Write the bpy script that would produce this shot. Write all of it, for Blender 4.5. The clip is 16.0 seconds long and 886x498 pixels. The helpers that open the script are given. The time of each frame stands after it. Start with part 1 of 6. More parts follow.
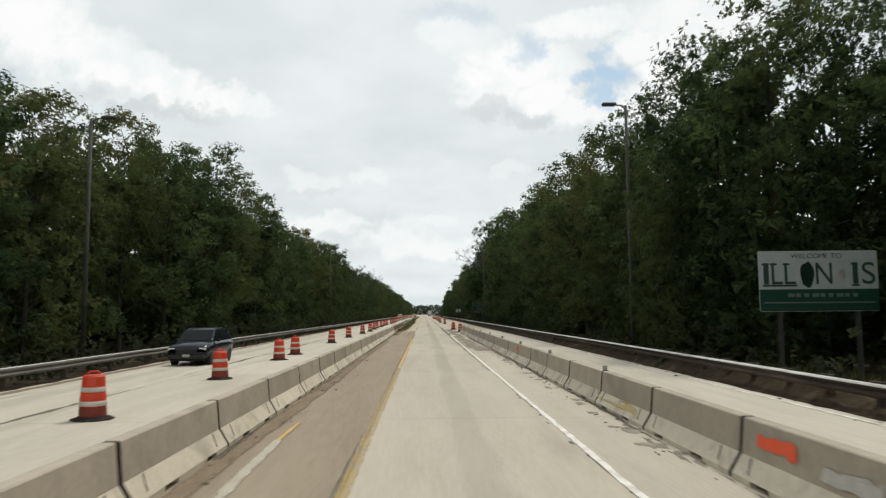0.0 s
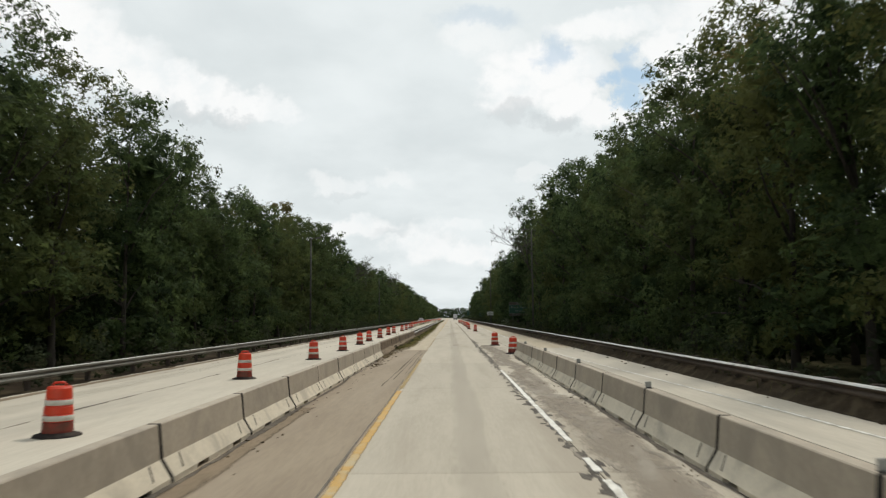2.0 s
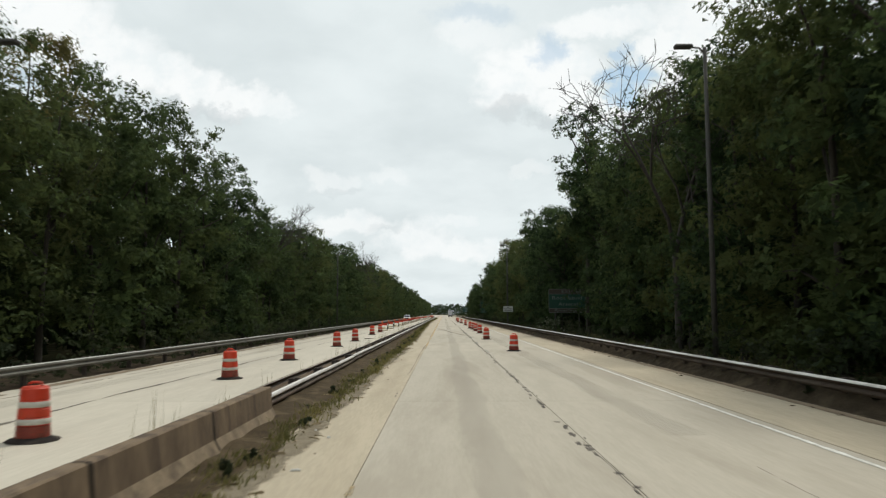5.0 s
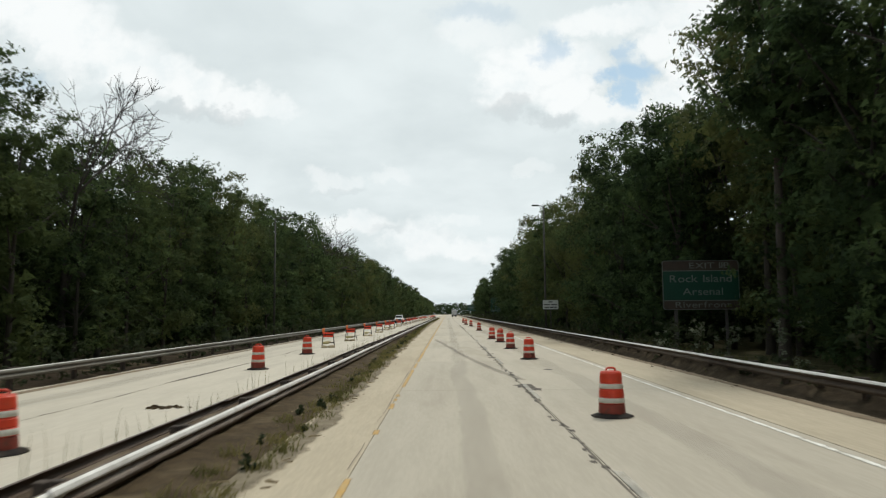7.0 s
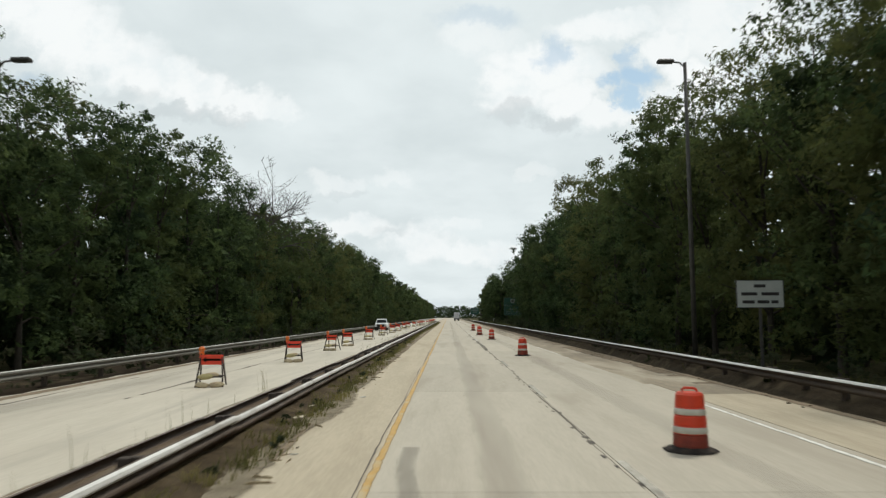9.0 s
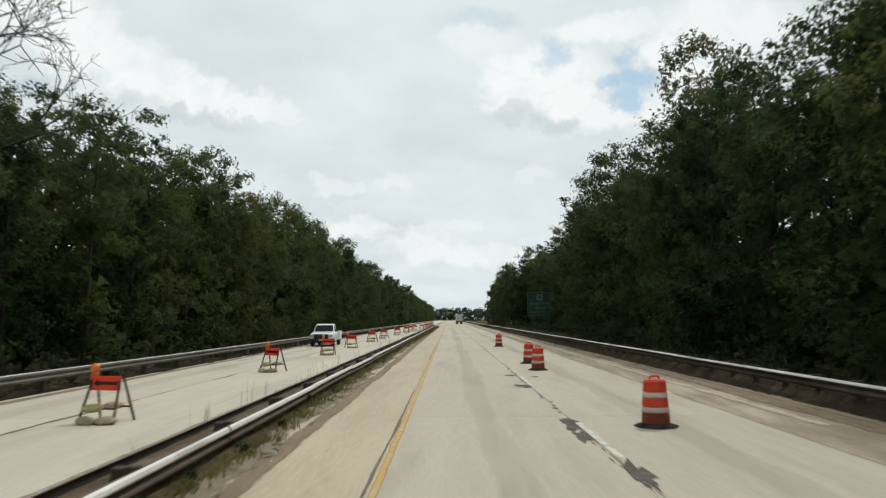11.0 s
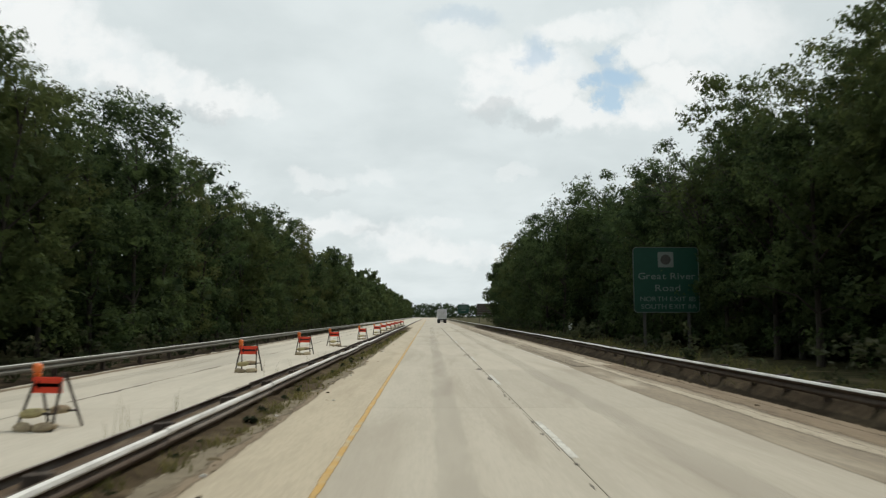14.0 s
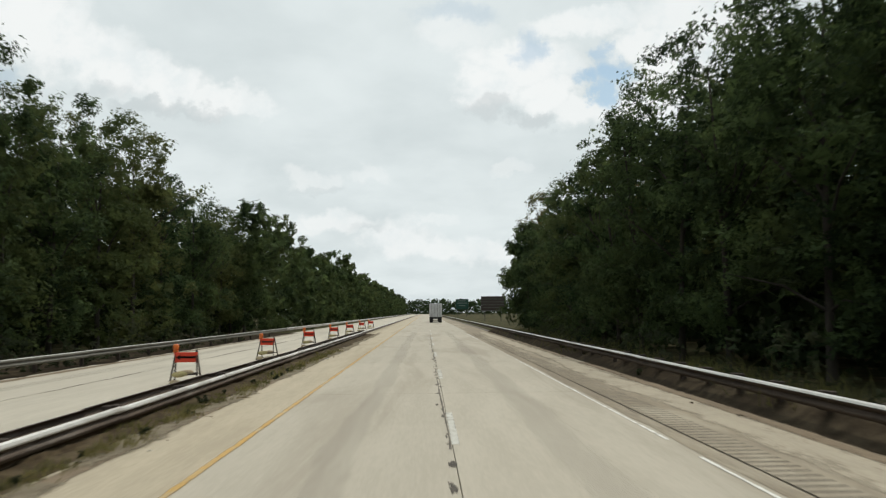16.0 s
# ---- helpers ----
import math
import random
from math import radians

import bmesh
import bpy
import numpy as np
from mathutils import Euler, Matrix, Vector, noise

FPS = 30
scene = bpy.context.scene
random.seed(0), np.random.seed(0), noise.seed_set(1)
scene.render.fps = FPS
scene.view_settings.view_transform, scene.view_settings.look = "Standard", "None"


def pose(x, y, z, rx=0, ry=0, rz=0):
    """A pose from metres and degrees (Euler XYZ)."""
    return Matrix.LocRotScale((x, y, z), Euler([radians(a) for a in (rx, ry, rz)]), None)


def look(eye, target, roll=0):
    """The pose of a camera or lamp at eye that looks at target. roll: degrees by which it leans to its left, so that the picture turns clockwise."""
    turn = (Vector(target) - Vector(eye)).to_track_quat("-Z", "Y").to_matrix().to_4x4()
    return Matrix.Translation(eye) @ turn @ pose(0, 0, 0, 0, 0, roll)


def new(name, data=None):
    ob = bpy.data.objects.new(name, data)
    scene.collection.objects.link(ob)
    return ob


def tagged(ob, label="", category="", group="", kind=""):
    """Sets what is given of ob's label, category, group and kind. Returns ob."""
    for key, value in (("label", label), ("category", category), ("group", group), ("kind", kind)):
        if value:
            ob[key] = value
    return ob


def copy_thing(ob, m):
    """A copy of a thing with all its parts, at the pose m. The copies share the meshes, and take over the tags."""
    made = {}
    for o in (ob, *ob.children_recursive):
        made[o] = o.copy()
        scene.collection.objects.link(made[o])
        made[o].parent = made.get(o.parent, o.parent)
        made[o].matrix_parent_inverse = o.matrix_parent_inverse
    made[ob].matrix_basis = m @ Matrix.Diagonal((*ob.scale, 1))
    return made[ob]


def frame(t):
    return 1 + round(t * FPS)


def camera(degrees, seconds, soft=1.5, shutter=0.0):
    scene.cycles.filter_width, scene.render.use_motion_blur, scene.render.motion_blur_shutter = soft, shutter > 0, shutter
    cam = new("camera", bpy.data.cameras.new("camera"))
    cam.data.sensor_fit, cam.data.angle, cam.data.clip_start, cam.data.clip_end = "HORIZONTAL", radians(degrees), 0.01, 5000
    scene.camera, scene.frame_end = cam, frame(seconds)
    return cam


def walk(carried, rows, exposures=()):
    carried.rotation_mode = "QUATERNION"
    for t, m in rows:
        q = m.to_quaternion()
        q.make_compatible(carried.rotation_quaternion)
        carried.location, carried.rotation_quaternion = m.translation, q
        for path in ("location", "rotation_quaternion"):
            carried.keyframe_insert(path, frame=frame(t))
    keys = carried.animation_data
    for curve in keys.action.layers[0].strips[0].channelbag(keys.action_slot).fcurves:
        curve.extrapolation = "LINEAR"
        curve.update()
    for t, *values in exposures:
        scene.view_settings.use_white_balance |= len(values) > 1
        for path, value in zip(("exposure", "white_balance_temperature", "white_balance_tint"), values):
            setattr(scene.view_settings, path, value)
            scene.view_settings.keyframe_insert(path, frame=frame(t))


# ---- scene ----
cam = camera(64.19, 16.0, soft=1.25, shutter=0.16)
# seconds, x, y, yaw, pitch, roll; the eye rides 2.25 m over the road
PATH = [
    (0, 0.002, -0.000, -1.575, 5.188, -0.464),
    (0.5, -0.001, 10.406, -1.297, 5.404, -0.668),
    (1, 0.370, 20.822, -0.720, 5.410, -0.460),
    (1.5, 0.500, 31.265, -0.190, 5.719, -0.560),
    (2, 0.530, 41.533, 0.514, 5.485, -0.569),
    (2.5, 0.560, 52.041, 1.105, 5.199, -0.145),
    (3, 0.579, 62.928, 1.221, 4.940, -0.291),
    (3.5, 0.287, 73.893, 0.285, 5.291, -0.289),
    (4, 0.093, 84.752, 0.139, 5.258, -0.008),
    (6.5, 0.305, 141.171, -0.022, 5.189, -0.434),
    (7, 0.326, 153.115, 0.286, 5.171, -0.514),
    (7.5, 0.239, 164.928, 0.366, 5.511, 0.573),
    (8, 0.095, 176.721, 0.376, 5.435, -0.004),
    (10.5, 0.016, 241.064, 0.416, 5.529, -0.259),
    (11, -0.053, 255.009, 0.434, 5.634, -0.325),
    (11.5, -0.189, 268.785, 0.234, 5.609, -0.225),
    (12, -0.189, 282.585, -0.047, 5.442, -0.553),
    (12.5, -0.103, 296.305, -0.257, 5.616, -0.060),
    (13, -0.080, 310.308, -0.463, 5.653, -0.189),
    (13.5, 0.086, 324.736, -0.722, 5.433, -0.295),
    (14, 0.397, 339.395, -1.132, 5.382, 0.014),
    (14.5, 0.888, 354.346, -1.317, 5.344, -0.372),
    (15.5, 1.971, 383.573, -1.355, 5.127, -0.508),
    (16, 2.216, 398.077, -1.421, 5.095, -0.509),
]
walk(cam, [(t, pose(x, y, 2.25, 90 + pitch, 0, yaw) @ pose(0, 0, 0, 0, 0, roll)) for t, x, y, yaw, pitch, roll in PATH],
     exposures=[(0.0, 0.0, 6500, 10), (4.0, 0.0, 6450, 9), (6.5, 0.0, 6380, 7.5), (10.5, -0.05, 6380, 7.5), (12.0, -0.06, 6400, 7.5), (14.0, -0.09, 6420, 7.5), (16.0, -0.09, 6420, 7.5)])


# ---- world, sun ----
SUN_DIR = Vector((0.27, 0.44, 0.855)).normalized()


class Nodes:
    """Short hand for building node trees."""

    def __init__(self, tree):
        self.t = tree
        self.t.nodes.clear()

    def add(self, kind, **props):
        n = self.t.nodes.new(kind)
        for k, v in props.items():
            if k.startswith("i_"):
                n.inputs[k[2:].replace("_", " ")].default_value = v
            elif k == "operation":
                n.operation = v
            elif k == "blend_type":
                n.blend_type = v
            elif k == "data_type":
                n.data_type = v
            elif k == "sky_type":
                n.sky_type = v
        return n

    def link(self, a, b):
        self.t.links.new(a, b)

    def math(self, op, a, b=None, c=None, clamp=False):
        n = self.t.nodes.new("ShaderNodeMath")
        n.operation, n.use_clamp = op, clamp
        for i, v in enumerate((a, b, c)):
            if v is None:
                continue
            if isinstance(v, (int, float)):
                n.inputs[i].default_value = v
            else:
                self.link(v, n.inputs[i])
        return n.outputs[0]

    def mix(self, fac, a, b):
        n = self.t.nodes.new("ShaderNodeMix")
        n.data_type = "RGBA"
        for i, v in ((0, fac), (6, a), (7, b)):
            if isinstance(v, (int, float)):
                n.inputs[i].default_value = v
            elif isinstance(v, tuple):
                n.inputs[i].default_value = (*v, 1)
            else:
                self.link(v, n.inputs[i])
        return n.outputs[2]

    def noise(self, vec, scale, detail=4.0, rough=0.55, distort=0.0):
        n = self.t.nodes.new("ShaderNodeTexNoise")
        n.inputs["Scale"].default_value, n.inputs["Detail"].default_value = scale, detail
        n.inputs["Roughness"].default_value, n.inputs["Distortion"].default_value = rough, distort
        if vec is not None:
            self.link(vec, n.inputs["Vector"])
        return n.outputs["Fac"]

    def ramp(self, fac, stops):
        n = self.t.nodes.new("ShaderNodeMapRange")
        n.interpolation_type = "SMOOTHSTEP"
        (a, lo), (b, hi) = stops
        for i, v in ((1, a), (2, b), (3, lo), (4, hi)):
            n.inputs[i].default_value = v
        self.link(fac, n.inputs[0])
        return n.outputs[0]

    def scaled(self, vec, s):
        n = self.t.nodes.new("ShaderNodeMapping")
        n.inputs["Scale"].default_value = s
        self.link(vec, n.inputs["Vector"])
        return n.outputs[0]


def build_world():
    world = bpy.data.worlds.new("sky")
    scene.world = world
    world.use_nodes = True
    n = Nodes(world.node_tree)
    sky = n.add("ShaderNodeTexSky", sky_type="NISHITA")
    sky.sun_disc = False
    sky.sun_elevation = math.asin(SUN_DIR.z)
    sky.sun_rotation = math.atan2(SUN_DIR.x, SUN_DIR.y)
    coord = n.add("ShaderNodeTexCoord").outputs["Generated"]
    sep = n.add("ShaderNodeSeparateXYZ")
    n.link(coord, sep.inputs[0])
    sx, sy, sz = sep.outputs[0], sep.outputs[1], sep.outputs[2]
    # a broken cloud layer over the whole sky, flatter towards the horizon
    deep = n.math("ADD", n.math("MAXIMUM", sz, 0.0), 0.25)
    flat = n.add("ShaderNodeCombineXYZ")
    n.link(n.math("DIVIDE", sx, deep), flat.inputs[0])
    n.link(n.math("DIVIDE", sy, deep), flat.inputs[1])
    layer = n.noise(flat.outputs[0], 1.1, 5.0, 0.5, 0.2)
    fine = n.noise(flat.outputs[0], 3.0, 5.0, 0.55, 0.2)
    # bearing and height, as tangents, for the single clouds ahead
    ahead = n.math("MAXIMUM", sy, 0.05)
    plane = n.add("ShaderNodeCombineXYZ")
    n.link(n.math("DIVIDE", sx, ahead), plane.inputs[0])
    n.link(n.math("DIVIDE", sz, ahead), plane.inputs[1])
    lumps = n.add("ShaderNodeTexNoise", i_Scale=15.0, i_Detail=8.0, i_Roughness=0.62)
    n.link(plane.outputs[0], lumps.inputs["Vector"])
    shift = n.add("ShaderNodeVectorMath", operation="MULTIPLY_ADD")
    n.link(lumps.outputs["Color"], shift.inputs[0])
    shift.inputs[1].default_value, shift.inputs[2].default_value = (0.13, 0.09, 0), (-0.065, -0.045, 0)
    bent = n.add("ShaderNodeVectorMath", operation="ADD")
    n.link(plane.outputs[0], bent.inputs[0])
    n.link(shift.outputs[0], bent.inputs[1])
    front = n.ramp(sy, ((0.2, 0.0), (0.5, 1.0)))

    def cloud(*spots, soft=0.5):
        """Soft lumpy ellipses: bearing, height, half width, half height, strength."""
        total = None
        for u, v, ru, rv, k in spots:
            m = n.add("ShaderNodeVectorMath", operation="SUBTRACT")
            n.link(bent.outputs[0], m.inputs[0])
            m.inputs[1].default_value = (u, v, 0)
            d = n.add("ShaderNodeVectorMath", operation="DIVIDE")
            n.link(m.outputs[0], d.inputs[0])
            d.inputs[1].default_value = (ru, rv, 1)
            ln = n.add("ShaderNodeVectorMath", operation="LENGTH")
            n.link(d.outputs[0], ln.inputs[0])
            one = n.math("MULTIPLY", n.ramp(ln.outputs["Value"], ((soft, 1.0), (1.3, 0.0))), k)
            total = one if total is None else n.math("MAXIMUM", total, one)
        return n.math("MULTIPLY", total, front)

    # the puff at bearing -0.04, height 0.10 stands for windscreen glare, no cloud
    white = cloud((-0.60, 0.455, 0.09, 0.05, 1), (-0.545, 0.415, 0.07, 0.05, 1), (-0.485, 0.375, 0.07, 0.045, 1), (-0.42, 0.345, 0.065, 0.036, 1), (-0.355, 0.328, 0.05, 0.034, 1), (-0.30, 0.306, 0.05, 0.022, 0.95),
                  (-0.245, 0.296, 0.03, 0.014, 0.7), (-0.16, 0.195, 0.042, 0.015, 0.5), (-0.075, 0.2, 0.032, 0.012, 0.35), (0.125, 0.206, 0.022, 0.011, 0.35),
                  (-0.125, 0.13, 0.055, 0.018, 0.75), (-0.17, 0.115, 0.05, 0.016, 0.6), (-0.04, 0.10, 0.06, 0.03, 0.85), (0.03, 0.088, 0.05, 0.02, 0.8), (0.085, 0.082, 0.05, 0.02, 0.75), (0.015, 0.132, 0.03, 0.009, 0.45),
                  (0.15, 0.36, 0.085, 0.04, 1.0), (0.10, 0.325, 0.055, 0.03, 1.0), (0.185, 0.315, 0.05, 0.03, 1.0), (0.235, 0.29, 0.05, 0.025, 0.9), (0.32, 0.298, 0.06, 0.03, 1.0), (0.37, 0.34, 0.06, 0.035, 1.0),
                  (0.33, 0.39, 0.05, 0.03, 0.9), (0.24, 0.42, 0.09, 0.02, 0.85), (0.05, 0.40, 0.06, 0.03, 0.5), (0.42, 0.42, 0.12, 0.06, 0.8), soft=0.55)
    grey = cloud((0.098, 0.302, 0.034, 0.018, 0.85), (0.155, 0.283, 0.034, 0.014, 0.9), (-0.47, 0.318, 0.06, 0.012, 0.5), (-0.39, 0.296, 0.06, 0.012, 0.8), (-0.32, 0.289, 0.045, 0.009, 0.7), (-0.15, 0.180, 0.04, 0.006, 0.35), (-0.085, 0.122, 0.03, 0.008, 0.4))
    blue = cloud((0.276, 0.348, 0.030, 0.026, 1.0), (0.242, 0.343, 0.030, 0.014, 0.95), (0.264, 0.317, 0.018, 0.026, 0.9), (0.266, 0.377, 0.018, 0.016, 0.7), (0.16, 0.392, 0.022, 0.030, 0.55), (0.145, 0.372, 0.02, 0.012, 0.4), (-0.61, 0.345, 0.05, 0.02, 0.4), (0.05, 0.435, 0.06, 0.018, 0.3), soft=0.3)
    tone = n.math("ADD", n.math("MULTIPLY", layer, 0.6), n.math("MULTIPLY", fine, 0.4))
    base = n.mix(n.ramp(tone, ((0.36, 0.0), (0.62, 1.0))), (0.70, 0.755, 0.765), (0.835, 0.885, 0.89))
    puff = n.mix(n.ramp(lumps.outputs["Fac"], ((0.32, 0.0), (0.55, 1.0))), (0.89, 0.925, 0.93), (1.0, 1.0, 0.99))
    base = n.mix(n.math("MULTIPLY", white, 0.88), base, puff)
    base = n.mix(n.math("MULTIPLY", grey, 0.55), base, (0.56, 0.60, 0.615))
    gap = n.math("MAXIMUM", blue, n.math("MULTIPLY", n.ramp(layer, ((0.30, 0.7), (0.36, 0.0))), n.math("SUBTRACT", 1.0, front)))
    bg_sky = n.add("ShaderNodeBackground", i_Strength=0.115)
    bg_cloud = n.add("ShaderNodeBackground", i_Strength=1.0)
    hue = n.add("ShaderNodeHueSaturation", i_Hue=0.475, i_Saturation=0.8, i_Value=1.0)
    n.link(sky.outputs[0], hue.inputs["Color"])
    n.link(hue.outputs[0], bg_sky.inputs[0])
    n.link(base, bg_cloud.inputs[0])
    mixed = n.add("ShaderNodeMixShader")
    n.link(gap, mixed.inputs[0])
    n.link(bg_cloud.outputs[0], mixed.inputs[1])
    n.link(bg_sky.outputs[0], mixed.inputs[2])
    out = n.add("ShaderNodeOutputWorld")
    n.link(mixed.outputs[0], out.inputs[0])


build_world()
sun_data = bpy.data.lights.new("sun", "SUN")
sun_data.energy, sun_data.angle, sun_data.color = 2.0, radians(10), (1.0, 0.93, 0.82)
sun = new("sun", sun_data)
sun.matrix_world = look(SUN_DIR * 100, (0, 0, 0))


# ---- materials ----
def surface(name, base, dark, rough=0.8, metal=0.0, scale=1.0, stain=None, stain_scale=0.35, stain_amount=0.5, bump=0.3,
            stretch=(1, 1, 1), vary=0.0, grain=14.0, spec=0.4, fade=0.0):
    """A worn surface: base and dark colours mixed by fine grain, a third colour in large stains, bump, and a shift per object."""
    m = bpy.data.materials.new(name)
    m.use_nodes = True
    n = Nodes(m.node_tree)
    pos = n.scaled(n.add("ShaderNodeNewGeometry").outputs["Position"], stretch)
    fine = n.noise(pos, grain * scale, 5.0, 0.65)
    mid = n.noise(pos, 1.7 * scale, 5.0, 0.6)
    amount = n.math("ADD", n.math("MULTIPLY", fine, 0.5), n.math("MULTIPLY", mid, 0.5))
    col = n.mix(n.ramp(amount, ((0.36, 0.0), (0.64, 1.0))), dark, base)
    if stain:
        col = n.mix(n.ramp(n.noise(pos, stain_scale, 6.0, 0.62, 0.6), ((0.48, 0.0), (0.68, stain_amount))), col, stain)
    if vary:
        rnd = n.add("ShaderNodeObjectInfo").outputs["Random"]
        hsv = n.add("ShaderNodeHueSaturation")
        n.link(n.math("ADD", n.math("MULTIPLY", rnd, vary), 1.0 - vary / 2), hsv.inputs["Value"])
        n.link(col, hsv.inputs["Color"])
        col = hsv.outputs[0]
    b = n.add("ShaderNodeBsdfPrincipled", i_Metallic=metal, i_Roughness=rough)
    b.inputs["Specular IOR Level"].default_value = spec
    n.link(col, b.inputs["Base Color"])
    n.link(n.math("ADD", n.math("MULTIPLY", fine, 0.2), rough - 0.1, clamp=True), b.inputs["Roughness"])
    if bump:
        bp = n.add("ShaderNodeBump", i_Strength=bump, i_Distance=0.02)
        n.link(n.math("ADD", fine, mid), bp.inputs["Height"])
        n.link(bp.outputs[0], b.inputs["Normal"])
    out = n.add("ShaderNodeOutputMaterial")
    shade = b.outputs[0]
    if fade:
        # thin films on the road: ragged, thinning towards both edges of the strip
        uv = n.add("ShaderNodeSeparateXYZ")
        n.link(n.add("ShaderNodeUVMap").outputs[0], uv.inputs[0])
        across = n.math("MULTIPLY", n.math("MULTIPLY", uv.outputs[0], n.math("SUBTRACT", 1.0, uv.outputs[0])), 4.0)
        rag = n.math("MULTIPLY", n.math("SUBTRACT", n.math("ADD", n.math("MULTIPLY", mid, 0.6), n.math("MULTIPLY", fine, 0.4)), 0.5), 2.4 if fade < 1 else 1.7)
        cover = n.ramp(n.math("ADD", across, rag), ((0.15, 0.0), (0.85, fade)))
        mx, clear = n.add("ShaderNodeMixShader"), n.add("ShaderNodeBsdfTransparent")
        n.link(cover, mx.inputs[0])
        n.link(clear.outputs[0], mx.inputs[1])
        n.link(shade, mx.inputs[2])
        shade = mx.outputs[0]
    n.link(shade, out.inputs[0])
    return m


def foliage(name, light, dark, yellow, ragged=True):
    """Leaves: colour by leaf (per island) and by tree, lit clumps and shaded gaps painted in, a little light through
    the blade.
    """
    m = bpy.data.materials.new(name)
    m.use_nodes = True
    n = Nodes(m.node_tree)
    geo = n.add("ShaderNodeNewGeometry")
    isl, rnd = geo.outputs["Random Per Island"], n.add("ShaderNodeObjectInfo").outputs["Random"]
    # position noise paints lit clumps and dark shaded gaps into the leaf colour
    clump_light = n.ramp(n.noise(geo.outputs["Position"], 0.6, 3.0), ((0.40, 0.0), (0.64, 0.75)))
    col = n.mix(n.math("ADD", n.math("MULTIPLY", isl, 0.4), clump_light, clamp=True), dark, light)
    patch = n.noise(geo.outputs["Position"], 0.22, 3.0)
    col = n.mix(n.ramp(n.math("ADD", n.math("MULTIPLY", rnd, 0.5), n.math("MULTIPLY", patch, 0.6)), ((0.45, 0.0), (0.85, 0.8))), col, yellow)
    b = n.add("ShaderNodeBsdfPrincipled", i_Roughness=0.75)
    b.inputs["Specular IOR Level"].default_value = 0.06
    n.link(col, b.inputs["Base Color"])
    tr = n.add("ShaderNodeBsdfTranslucent")
    through_leaf = n.add("ShaderNodeHueSaturation", i_Hue=0.485, i_Saturation=1.05, i_Value=1.7)
    n.link(col, through_leaf.inputs["Color"])
    n.link(through_leaf.outputs[0], tr.inputs[0])
    mx = n.add("ShaderNodeMixShader")
    mx.inputs[0].default_value = 0.38
    n.link(b.outputs[0], mx.inputs[1])
    n.link(tr.outputs[0], mx.inputs[2])
    out = n.add("ShaderNodeOutputMaterial")
    shade = mx.outputs[0]
    if ragged:
        # each blade is a spray of leaflets with gaps between them
        holes = n.ramp(n.noise(geo.outputs["Position"], 9.0, 2.0), ((0.425, 0.0), (0.445, 1.0)))
        cut, clear = n.add("ShaderNodeMixShader"), n.add("ShaderNodeBsdfTransparent")
        n.link(holes, cut.inputs[0])
        n.link(clear.outputs[0], cut.inputs[1])
        n.link(shade, cut.inputs[2])
        shade = cut.outputs[0]
    n.link(shade, out.inputs[0])
    return m


